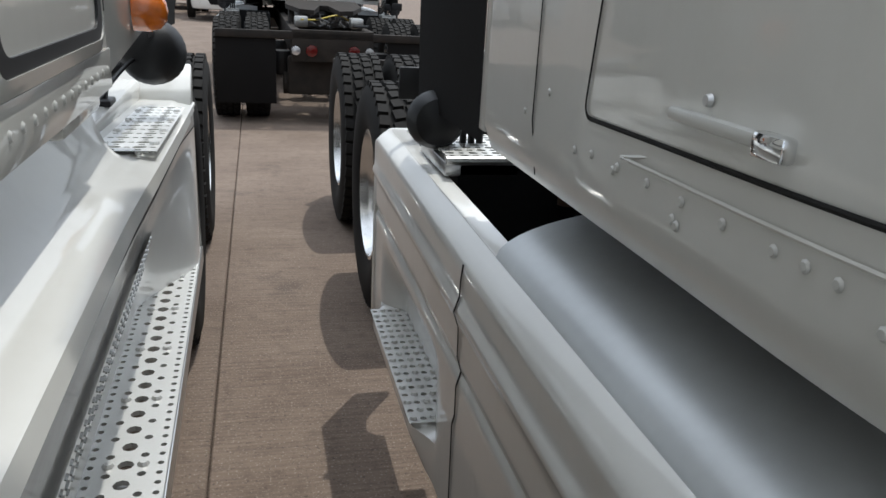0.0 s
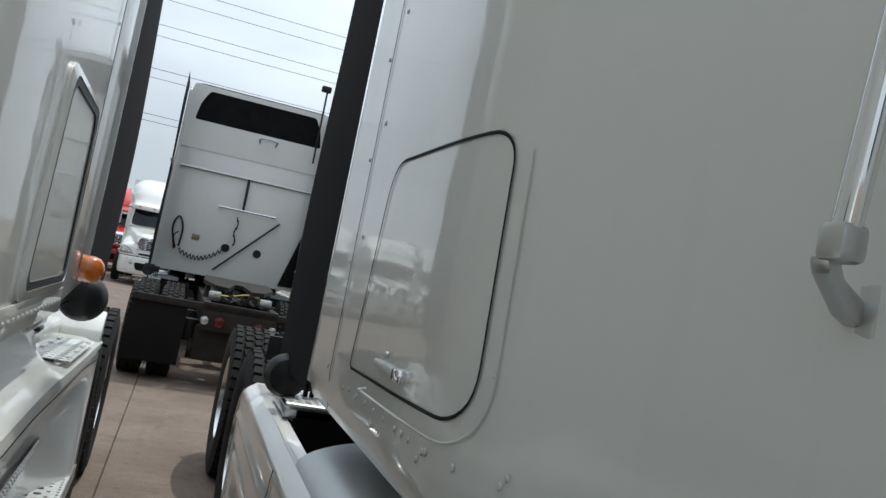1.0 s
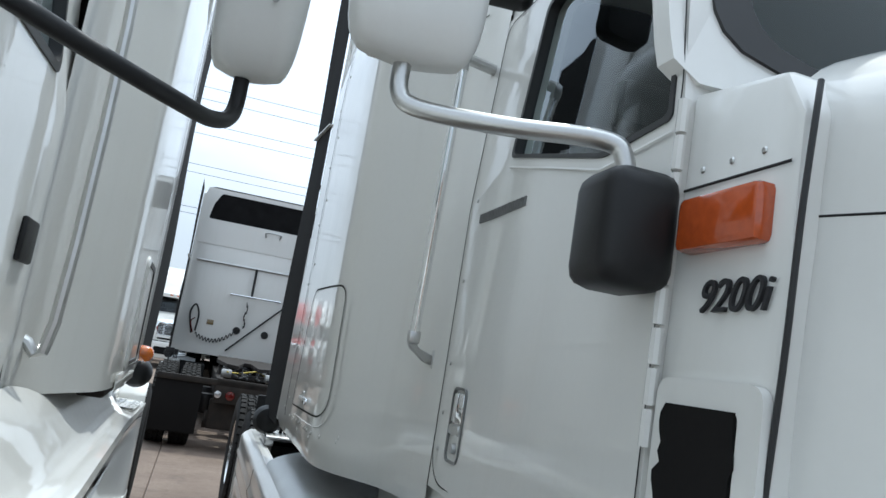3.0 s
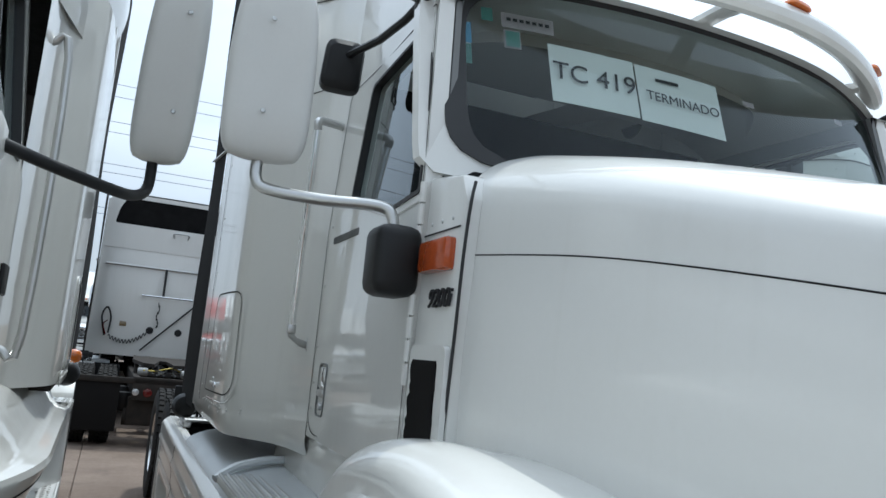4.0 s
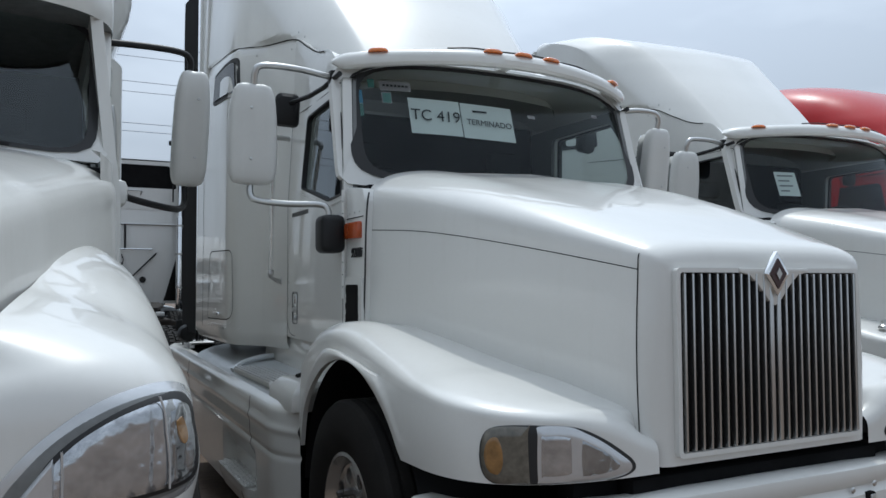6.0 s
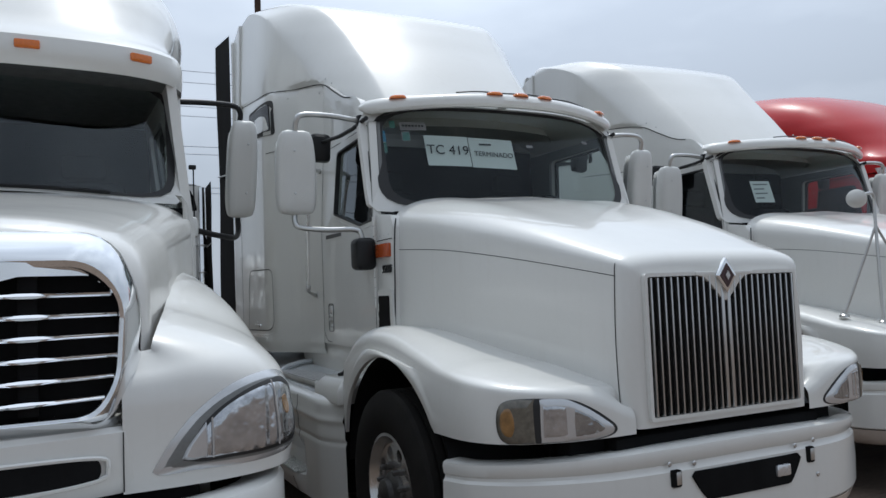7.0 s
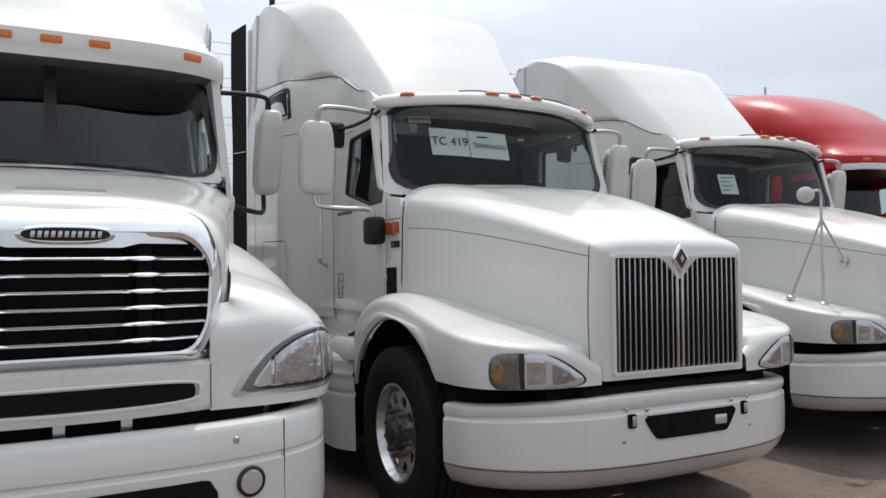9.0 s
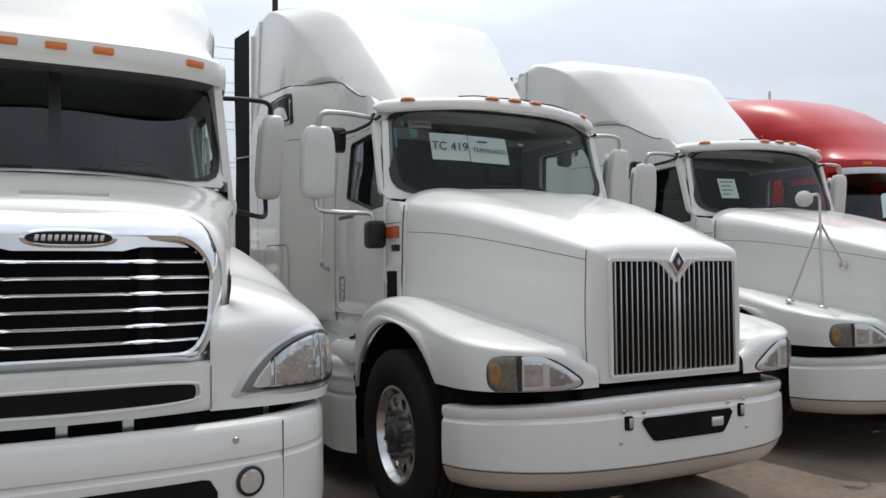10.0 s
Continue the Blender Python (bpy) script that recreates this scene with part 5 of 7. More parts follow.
    box(bm, .57, .69, 3.735, 3.75, 1.70, 1.79, .006)
    part("back_sticker", bm, SMOKED, truck)
    bm = bmesh.new()
    prism(bm, [(-1.06, 3.74, 2.1), (-1.02, 3.74, 2.1), (-.78, 3.74, 1.22), (-1.02, 3.74, 1.22)], (0, .03, 0), .004)
    part("back_strap", bm, BLACK_RUBBER, truck)
    rr = random.Random(5)
    bm = bmesh.new()
    coil = [(.85 - .75 * k / 90 + .0, 3.80 + .035 * math.cos(k * .9), 1.50 + .22 * (k / 90) ** 2 - .12 * math.sin(math.pi * k / 90) + .035 * math.sin(k * .9)) for k in range(91)]
    tube(bm, coil, .009, 5)
    coil2 = [(.05 - .02 * math.sin(k * .2), 3.80 + .03 * math.cos(k * .9), 1.72 + .45 * k / 50 + .03 * math.sin(k * .9)) for k in range(51)]
    tube(bm, coil2, .009, 5)
    tube(bm, smooth_path([(.92, 3.78, 1.50), (1.0, 3.80, 1.85), (.93, 3.80, 2.02), (.85, 3.80, 1.85), (.86, 3.82, 1.55)], 6), .016, 6)
    part("coiled_air_hose", bm, BLACK, truck)
    bm = bmesh.new()
    tube(bm, smooth_path([(.9, 3.80, 1.52), (.96, 3.82, 1.7), (.90, 3.81, 1.78)], 6), .010, 6)
    part("red_air_hose", bm, RED_LENS, truck)

    # sun visor: a narrow blade that stands off the roof on three brackets, with five lamps
    bm = bmesh.new()
    blade_y = lambda x: .435 + .35 * abs(x) ** 2.2
    blade_z = lambda x: 2.782 - .032 * x * x
    section = [(.030, -.048), (.012, -.046), (.000, -.036), (-.004, -.018), (.004, .002), (.024, .018), (.055, .028), (.090, .030), (.098, .024), (.092, .010), (.075, -.012), (.052, -.036)]
    def visor(u, v):
        x = -.99 + 1.98 * u
        e = math.sqrt(max(.03, 1 - max(0, (abs(x) - .90) / .0915) ** 2))
        dy, dz = section[int(round(v * 12)) % 12]
        return (x, blade_y(x) + .04 + (1.25 * dy - .04) * (.35 + .65 * e), blade_z(x) - .012 + (1.3 * dz + .012) * e)
    rows = grid(bm, visor, 64, 12)
    bm.faces.new(rows[0][:12]), bm.faces.new(rows[-1][:12])
    blade = part("sun_visor", bm, WHITE, truck, "white exterior sun visor blade on brackets")
    for x in (-.78, -.19, 0, .19, .78):
        marker_lamp(truck, (x, blade_y(x) + .030, blade_z(x) + .014), (x * .75, -1), (.112, .036, .024))
    for s in (-1, 0, 1):
        x = s * .84
        bm = bmesh.new()
        back = .735 + .115 * x * x
        loft(bm, [[(x * k + a * w, y, z + b * h) for a, b in ((-1, -.7), (-.7, -1), (.7, -1), (1, -.7), (1, .7), (.7, 1), (-.7, 1), (-1, .7))]
                  for y, z, w, h, k in ((blade_y(x) + .055, blade_z(x) - .008, .055, .018, 1.0), (blade_y(x) + .09, blade_z(x) - .002, .042, .016, 1.0), (blade_y(x) * .5 + back * .5 + .03, blade_z(x) + .004, .034, .014, .99), (back, blade_z(x) + .004, .036, .013, .98))])
        part("visor_bracket", bm, WHITE, blade)
    bm = bmesh.new()
    tube(bm, smooth_path([(x, blade_y(x) + .075, blade_z(x) + .044 + (.006 if k % 2 else 0)) for k, x in enumerate((-.42, -.28, -.1, .09, .28, .46, .62))], 5), .0045, 6)
    part("visor_wire", bm, BLACK, blade)

    # mirrors
    for s in (-1, 1):
        mx = 1.412 if s < 0 else 1.255
        c = (s * mx, .84, 2.31)
        low = [(s * mx, .87, 2.08), (s * mx, .86, 2.005), (s * (mx - .037), .84, 1.975), (s * (mx * .5 + .535), .76, 1.955), (s * 1.09, .69, 1.95), (s * 1.055, .675, 1.92), (s * 1.05, .675, 1.86)]
        up = [(s * mx, .80, 2.55), (s * mx, .775, 2.62), (s * (mx - .04), .77, 2.66), (s * (mx * .5 + .475), .80, 2.672), (s * .99, .85, 2.665)]
        mirror(truck, s, c, .245 if s < 0 else .19, .51, .13, [low, up], STEEL, .02, -.12)
        bm = bmesh.new()
        box(bm, s * 1.05 - .065, s * 1.05 + .065, .585, .735, 1.70, 1.895, .035, None, 3)
        part("mirror_foot", bm, BLACK, truck, "black plastic mirror foot")
        bm = bmesh.new()
        box(bm, s * .965 - .03, s * .965 + .03, .82, .875, 2.61, 2.70, .012)
        part("mirror_top_bracket", bm, BLACK, truck)
        # small look-down mirror
        bm = bmesh.new()
        o = rounded([(-.075, -.10), (.075, -.11), (.085, .09), (-.06, .10)], .04)
        mm = Matrix.Translation((s * 1.09, 1.36, 2.58)) @ Matrix.Rotation(radians(s * 14), 4, "Z")
        loft(bm, [[mm @ Vector((x * q, y, z * q)) for x, z in o] for y, q in ((-.05, .7), (-.035, .93), (.0, 1.0), (.02, .95))])
        tube(bm, [mm @ Vector((0, 0, .03)), (s * 1.02, 1.12, 2.615), (s * .99, .95, 2.63), (s * .97, .74, 2.66)], .014, 8)
        part("look_down_mirror", bm, BLACK, truck, "small black look-down mirror")

    # running boards and side skirt
    for s in (-1, 1):
        skirt(truck, s)
    chassis(truck, (5.58, 7.0), 7.62)
    # round work lamp behind the sleeper
    for s in (-1, 1):
        bm = bmesh.new()
        lathe(bm, [(.0, -.055), (.035, -.052), (.065, -.035), (.08, -.005), (.083, .02), (.075, .03), (.0, .03)], 24, Matrix.Translation((s * 1.205, 4.20, 1.105)) @ Matrix.Rotation(radians(-90), 4, "X"))
        wl = part("work_lamp", bm, BLACK, truck, "round black rubber work lamp")
        bm = bmesh.new()
        box(bm, s * 1.09 - .045, s * 1.09 + .045, 4.21, 4.29, 1.10, 1.19, .012)
        for k in range(3):
            tube(bm, [(s * (1.065 + .025 * k), 4.24, 1.12), (s * (1.065 + .025 * k), 4.24, 1.03)], .010, 6)
        part("lamp_bracket", bm, BLACK, wl)
        bm = bmesh.new()
        box(bm, s * 1.182 - .072, s * 1.182 + .072, 4.545, 4.56, 1.113, 1.216, .006)
        box(bm, s * 1.182 - .012, s * 1.182 + .012, 4.55, 4.575, .96, 1.12, .003)
        part("rear_plate", bm, BLACK, truck, "small black plate on a stalk")
    return truck


def skirt(truck, s):
    """Side skirt of the upright-grille truck: outer wall, deck over the tank, step recess and treads."""
    X = 1.295
    # outer wall, from behind the front wheel to the drive axle
    niches = ((3.76, 4.50), (1.30, 2.05))
    def edge(t, w):
        return max(0, min(1, t / w))
    def wall(u, v):
        y = .70 + (4.74 - .70) * u
        top = lerp([(.70, .93), (1.2, .94), (2.4, .955), (3.5, .965), (4.74, .985)], y)
        z = .27 + (top - .27) * v
        x = X - .012 * (1 - v) - (.05 * max(0, (v - .93) / .07) ** 2)
        x += .012 * math.exp(-((v - .80) / .03) ** 2) - .01 * math.exp(-((v - .60) / .02) ** 2)
        x -= .10 * max(0, (.95 - y) / .25) ** 2
        for a, b in niches:
            w = min(edge(y - a + .08, .12), edge(b + .08 - y, .12))
            w = w * w * (3 - 2 * w)
            if z > .40:
                x -= .07 * w * (1 - edge(z - .50, .14)) ** 1.0
            else:
                x += w * (.045 * edge(.41 - z, .012) - .035 * edge(.36 - z, .09))
        return (s * x, y, z)
    bm = bmesh.new()
    grid(bm, wall, 150, 64)
    wob = part("side_skirt", bm, WHITE, truck, "white side skirt with a pressed line")
    for y in (1.35, 3.50):
        bm = bmesh.new()
        strip(bm, [Vector(wall((y - .7) / 4.04, k / 20)) + Vector((0, .02 * (1 if k < 9 else 0), 0)) for k in range(20)], (s, 0, 0), .010, .003)
        part("skirt_seam", bm, SEAM, wob)
    # rear edge
    bm = bmesh.new()
    prism(bm, [(s * X, 4.735, .30), (s * X, 4.735, .94), (s * (X - .05), 4.735, .985), (s * (X - .13), 4.735, .985), (s * (X - .13), 4.735, .30)], (0, .03, 0), .008)
    part("skirt_end", bm, WHITE, wob)
    # deck: rounded cover over the tank, then an opening, then the step plate
    def deck(u, v):
        y = 1.02 + (3.44 - 1.02) * u
        a = v * math.pi / 2
        x = (X - .048) - .36 * (1 - math.cos(a)) ** .8
        z = lerp([(.70, .93), (1.2, .94), (2.4, .955), (3.5, .965)], y) - .004 + (.075 + .03 * u) * math.sin(a) ** .8
        return (s * x, y, z)
    bm = bmesh.new()
    g = grid(bm, deck, 30, 12)
    for a, b in zip(g, g[1:]):
        q = [bm.verts.new(p.co + Vector((-s * .16, 0, .03))) for p in (a[-1], b[-1])]
        bm.faces.new((a[-1], b[-1], q[1], q[0]))
    bm.faces.new([bm.verts.new(p) for p in [deck(1, k / 12) for k in range(13)] + [(s * .75, 3.44, 1.05), (s * .75, 3.44, .6), (s * (X - .05), 3.44, .6)]])
    part("tank_cover", bm, POLISHED, truck, "polished rounded cover over the fuel tank")
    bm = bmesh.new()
    # added black sheets that paint the shade inside the skirt's opening
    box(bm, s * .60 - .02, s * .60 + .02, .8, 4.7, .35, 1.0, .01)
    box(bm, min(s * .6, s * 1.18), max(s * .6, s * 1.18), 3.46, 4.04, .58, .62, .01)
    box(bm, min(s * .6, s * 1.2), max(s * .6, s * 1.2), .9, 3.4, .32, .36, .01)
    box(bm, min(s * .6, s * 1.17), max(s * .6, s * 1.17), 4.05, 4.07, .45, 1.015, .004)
    part("skirt_gap_shade", bm, SHADE_BLACK, truck)
    bm = bmesh.new()
    prism(bm, [(s * (X - .05), 3.44, .93), (s * (X - .05), 4.74, .95), (s * (X - .05), 4.74, .985), (s * (X - .05), 3.44, .966)], (-s * .055, 0, 0), .006)
    part("skirt_top", bm, WHITE, wob)
    bm = bmesh.new()
    perforated(bm, (s * 1.205, 4.04, 1.035), (0, .34, 0), (-s * .20, 0, 0), 9, 6, .0135, .01 * s, lambda i, j: 1.0 if (i + j) % 2 else .7)
    plate = part("step_plate", bm, ALUMINIUM, truck, "perforated aluminium step plate")
    bm = bmesh.new()
    tube(bm, [(s * 1.21, 4.04, 1.025), (s * 1.0, 4.04, 1.025)], .012, 8)
    box(bm, min(s * 1.0, s * 1.21), max(s * 1.0, s * 1.21), 4.05, 4.38, .98, 1.02, .005)
    part("step_plate_edge", bm, STEEL, plate)
    # deck tread near the cab door, ribbed lengthwise
    bm = bmesh.new()
    box(bm, min(s * 1.03, s * 1.245), max(s * 1.03, s * 1.245), 1.12, 2.02, .975, 1.006, .006)
    tread = part("deck_tread", bm, ALUMINIUM, truck, "ribbed aluminium deck tread")
    for k in range(7):
        bm = bmesh.new()
        x = 1.048 + .030 * k
        box(bm, min(s * x, s * (x + .014)), max(s * x, s * (x + .014)), 1.13, 2.01, 1.004, 1.016, .003, None, 1)
        part("tread_rib", bm, STEEL, tread)
    # raised lip between the tread and the tank cover
    bm = bmesh.new()
    tube(bm, smooth_path([(s * 1.25, 2.05, .985), (s * 1.16, 2.09, 1.03), (s * 1.04, 2.12, 1.055), (s * .93, 2.14, 1.06)], 5), .018, 8)
    part("tank_cover_lip", bm, POLISHED, truck)
    # step box in front of the tread, with its hand slot
    bm = bmesh.new()
    prism(bm, [(s * 1.25, .66, .90), (s * 1.25, .66, 1.0), (s * 1.19, .70, 1.05), (s * 1.19, 1.05, 1.05), (s * 1.25, 1.115, 1.0), (s * 1.25, 1.115, .90)], (s * -.26, 0, 0), .014)
    step_box = part("step_box", bm, WHITE, truck, "white step box behind the wheel arch")
    bm = bmesh.new()
    tube(bm, smooth_path([(s * 1.02, 1.05, 1.052), (s * 1.06, .98, 1.062), (s * 1.10, .93, 1.064), (s * 1.15, .90, 1.058)], 5), [.012] * 5 + [.022] * 6 + [.012] * 5, 10)
    part("hand_slot", bm, BLACK, step_box)
    bm = bmesh.new()
    prism(bm, [(s * .945, .62, .96), (s * .945, .62, 1.208), (s * .945, 1.75, 1.208), (s * .955, 2.35, 1.15), (s * .955, 2.35, .96)], (s * -.02, 0, 0), .004)
    part("cab_sill", bm, WHITE, truck)
    # treads in the two niches
    for y0, y1 in niches:
        bm = bmesh.new()
        n = 18
        perforated(bm, (s * (X + .040), y0, .409), (0, y1 - y0, 0), (-s * .13, 0, 0), n, 5, .009, .006 * s, lambda i, j: 1.0 if (i + j) % 2 else .0)
        tr = part("step_tread", bm, ALUMINIUM, wob, "dimpled aluminium tread")
        bm = bmesh.new()
        domes(bm, [(s * (X + .040 - .13 * (j + .5) / 5), y0 + (y1 - y0) * (i + .5) / n, .410) for i in range(n) for j in range(5) if (i + j) % 2 == 0], .011, (0, 0, 1), .8)
        tagged(part("tread_dimples", bm, ALUMINIUM, wob, weld=False), kind="stuff")


# ---- sloping-nose sleeper truck with the chrome grille ----
def chrome_grille_truck(m, label, PAINT):
    truck = thing("sleeper_truck", m, label, "truck", "parked trucks")
    hood_w = lambda y: curve([(-1.42, .575), (-1.2, .62), (-.8, .70), (-.4, .79), (0, .89), (.45, .998), (.8, 1.02)], y)
    hood_t = lambda y: curve([(-1.42, 1.72), (-1.3, 1.80), (-1.1, 1.845), (-.6, 1.93), (0, 2.04), (.55, 2.132)], y)

    def hood(u, v):
        first = [(-1.375, .05), (-1.36, .02), (-1.34, .006), (-1.32, 0)]
        k = int(round(u * 36))
        y, inset = first[k] if k < 4 else (-1.32 + 1.85 * (k - 3) / 33, 0)
        w, t = hood_w(y) - inset, hood_t(y) - inset
        bow = lambda x: .12 * (x / .6) ** 2 * max(0, min(1, (-.7 - y) / .6))
        x = 2 * v - 1
        sgn, a = (1 if x >= 0 else -1), abs(x)
        sz = t - .20
        low = 1.02 if y < -1.2 else 1.25
        if a > .6:
            q = (a - .6) / .4
            return (sgn * (w + .02 * q), y + bow(w), sz + (low - sz) * q)
        b = (1 - a / .6) * math.pi / 2
        x2 = w * power(math.cos(b), .6)
        return (sgn * x2, y + bow(x2), sz + (t - sz) * power(math.sin(b), .75))
    bm = bmesh.new()
    rows = grid(bm, hood, 36, 56)
    bm.faces.new(rows[0])
    part("bonnet", bm, PAINT, truck, "smooth sloping bonnet")
    bm = bmesh.new()
    o = rounded([(-.16, -1.10), (.16, -1.10), (.16, -1.05), (-.16, -1.05)], .024)
    loft(bm, [[(x, y, hood_t(y) + q) for x, y in o] for q in (-.005, .012)])
    part("bonnet_handle", bm, STEEL, truck, "flat metal bonnet handle")

    # chrome grille: surround, bars, bottom band
    def outline(grow, y):
        up, dn = grow * 1.45, grow * .75
        c = [(-.415 - grow, 1.245 - dn), (.415 + grow, 1.245 - dn), (.475 + grow, 1.33), (.49 + grow, 1.57), (.40 + grow, 1.645 + up), (-.40 - grow, 1.645 + up), (-.49 - grow, 1.57), (-.475 - grow, 1.33)]
        return [(x, y + .12 * (x / .6) ** 2, z) for x, z in rounded(c, [.05, .05, .1, .14, .16, .16, .14, .1], 5)]
    bm = bmesh.new()
    loft(bm, [outline(.085, -1.33), outline(.082, -1.385), outline(.07, -1.415), outline(.045, -1.445), outline(.022, -1.458), outline(.010, -1.452), outline(0, -1.425), outline(0, -1.36)], (False, False))
    grille = part("grille", bm, CHROME, truck, "wide grille in a polished chrome surround")
    bm = bmesh.new()
    # black sheet painted as the shade behind the chrome bars
    o = outline(.02, -1.395)
    loft(bm, [[Vector(p) + Vector((0, q, 0)) for p in o] for q in (0, .012)])
    part("grille_shade", bm, SHADE_BLACK, grille)
    for k in range(6):
        z = 1.285 + .059 * k
        bm = bmesh.new()
        def bar(u, v):
            x = (-.49 + .98 * u) * (.95, .98, 1.0, 1.0, 1.0, .97)[k]
            a = 2 * math.pi * v
            thick = .0075 + (.003 if .46 < abs(x) / .49 < .60 else 0)
            return (x, -1.425 + .12 * (x / .6) ** 2 + .020 * math.cos(a), z + thick * math.sin(a))
        grid(bm, bar, 28, 8)
        part("grille_bar", bm, CHROME, grille)
    for s in (-1, 1):
        bm = bmesh.new()
        box(bm, s * .26 - .025, s * .26 + .025, -1.392, -1.37, 1.25, 1.64, .004)
        part("grille_post", bm, SHADE_BLACK, grille)
    bm = bmesh.new()
    slot_plate(bm, -.445, .445, lambda x: 1.634 - .016 * max(0, min(1, (.24 - abs(x)) / .06)), lambda x: 1.672 - .06 * max(0, (abs(x) - .34) / .105) ** 2, lambda x: -1.437 + .12 * (x / .6) ** 2, .03, 60)
    part("badge_panel", bm, CHROME, grille, "polished panel behind the badge")
    # oval name badge, plain
    bm = bmesh.new()
    def oval(a, b, y):
        return [(a * power(math.cos(t), .7), y, 1.662 + b * power(math.sin(t), .8)) for t in [2 * math.pi * q / 36 for q in range(36)]]
    loft(bm, [oval(.155, .034, -1.44), oval(.155, .034, -1.468), oval(.142, .026, -1.474)])
    badge = part("badge", bm, CHROME, truck, "oval chrome badge with a dark field")
    bm = bmesh.new()
    loft(bm, [oval(.138, .023, -1.474), oval(.136, .022, -1.477)])
    part("badge_field", bm, BLACK, badge)
    for k in range(11):
        x = -.108 + .0206 * k
        bm = bmesh.new()
        prism(bm, [(x - .002, -1.481, 1.651), (x + .011, -1.481, 1.651), (x + .014, -1.481, 1.673), (x + .001, -1.481, 1.673)], (0, .006, 0), .001)
        part("badge_bar", bm, LAMP_SILVER, badge)

    # wings, headlamps
    for s in (-1, 1):
        o = {"x": 1.075, "back": .66, "corner": -.90, "nose_x": .50, "nose_y": -1.358, "arch": .66, "round": .64,
             "hood": hood_w, "paint": PAINT, "r": lambda t: lerp([(0, .30), (1, .30), (1.3, .23), (1.6, .19), (2, .13)], t), "rise": .04, "crown": .85, "bulge": .02,
             "top": lambda t: curve([(0, 1.50), (.2, 1.60), (.42, 1.645), (.6, 1.63), (.8, 1.575), (1.0, 1.49), (1.3, 1.44), (1.6, 1.405), (1.85, 1.38), (2.0, 1.36)], t),
             "low": lambda y: 1.0 if y < -.5 else .42}
        surf, plan = front_wing(truck, s, o)
        arch_liner(truck, s, .66, 1.04)
        def u_at(x):
            lo, hi = 1.0, 2.0
            for _ in range(24):
                mid = (lo + hi) / 2
                lo, hi = (mid, hi) if plan(mid)[0] > x else (lo, mid)
            return lo / 2
        shape = [(.0, .03), (.04, .15), (.12, .36), (.25, .61), (.42, .82), (.6, .94), (.8, 1.0), (.93, .98), (.99, .86), (1.0, .5), (.99, .14), (.94, .02), (.75, -.02), (.5, -.02), (.25, -.01), (.06, -.02)]
        place = lambda pts: [(u_at(.578 + .478 * a), 1.045 + .268 * b) for a, b in pts]
        glass_part = [(.14, .12), (.19, .28), (.30, .53), (.45, .72), (.62, .84), (.80, .90), (.91, .87), (.95, .7), (.955, .4), (.94, .18), (.90, .11), (.7, .08), (.45, .08), (.25, .08)]
        inset = lambda pts, f: [(.55 + (a - .55) * f, .47 + (b - .47) * f) for a, b in pts]
        rim_part = [(min(.985, a + (a - .6) * .10), b + (b - .45) * .10) for a, b in glass_part]
        lampb = lamp_pane(truck, "headlamp", surf, place(shape), 1, .010, LAMP_SILVER, "curved headlamp in a silver bezel")
        lamp_pane(truck, "lamp_bezel", surf, place(inset(shape, .955)), 1, .012, BEZEL, "grey inner bezel", lampb)
        lamp_pane(truck, "lamp_rim", surf, place(rim_part), 1, .017, GASKET, "", lampb)
        lamp_pane(truck, "lamp_bowl", surf, place(glass_part), 1, .021, REFLECTOR, "clear lamp with bright reflectors", lampb)
        lamp_pane(truck, "turn_bowl", surf, place([(.80, .83), (.88, .85), (.93, .78), (.94, .5), (.93, .2), (.89, .13), (.80, .12), (.79, .45)]), 1, .0225, REFLECTOR_DIM, "", lampb)
        lamp_pane(truck, "turn_lens", surf, place([(.83, .70), (.87, .73), (.895, .6), (.89, .45), (.86, .42), (.835, .54)]), 1, .024, TURN_AMBER, "amber turn lens", lampb)
        lamp_pane(truck, "park_lens", surf, place([(.165, .13), (.21, .28), (.31, .50), (.33, .50), (.33, .14), (.30, .11), (.22, .10)]), 1, .0225, LAMP_SILVER, "plain silver lamp corner", lampb)
        for c, z0, z1 in ((.335, 1.075, 1.20), (.79, 1.075, 1.285)):
            us = u_at(.578 + .478 * c)
            at = lambda z: min(((surf(us, k / 60), abs(surf(us, k / 60)[2] - z)) for k in range(61)), key=lambda q: q[1])[0]
            bm = bmesh.new()
            tube(bm, [Vector(at(z0 + (z1 - z0) * k / 8)) + Vector((s * .012, -.022, 0)) for k in range(9)], .0028, 6)
            part("lamp_rib", bm, LAMP_SILVER, lampb)

    # nose panel under the grille, with its air slot
    bm = bmesh.new()
    sweep_bumper(bm, [(0, -1.43), (.15, -1.425), (.3, -1.407), (.45, -1.377), (.57, -1.338), (.66, -1.29)], [(-.10, 1.20), (-.02, 1.195), (-.002, 1.18), (.0, 1.14), (.004, 1.04), (-.01, 1.005), (-.1, 1.0)])
    nose = part("nose_panel", bm, PAINT, truck)
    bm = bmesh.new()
    # the slot's dark inside is painted shade on an uncut panel
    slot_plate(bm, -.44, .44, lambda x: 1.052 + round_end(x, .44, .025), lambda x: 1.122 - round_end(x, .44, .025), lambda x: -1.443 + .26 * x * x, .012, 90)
    part("air_slot_shade", bm, SHADE_BLACK, nose)
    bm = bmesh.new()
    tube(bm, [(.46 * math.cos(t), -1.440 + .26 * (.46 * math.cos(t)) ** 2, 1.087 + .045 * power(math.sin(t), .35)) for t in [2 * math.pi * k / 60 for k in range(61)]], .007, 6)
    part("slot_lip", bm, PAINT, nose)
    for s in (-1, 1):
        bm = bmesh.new()
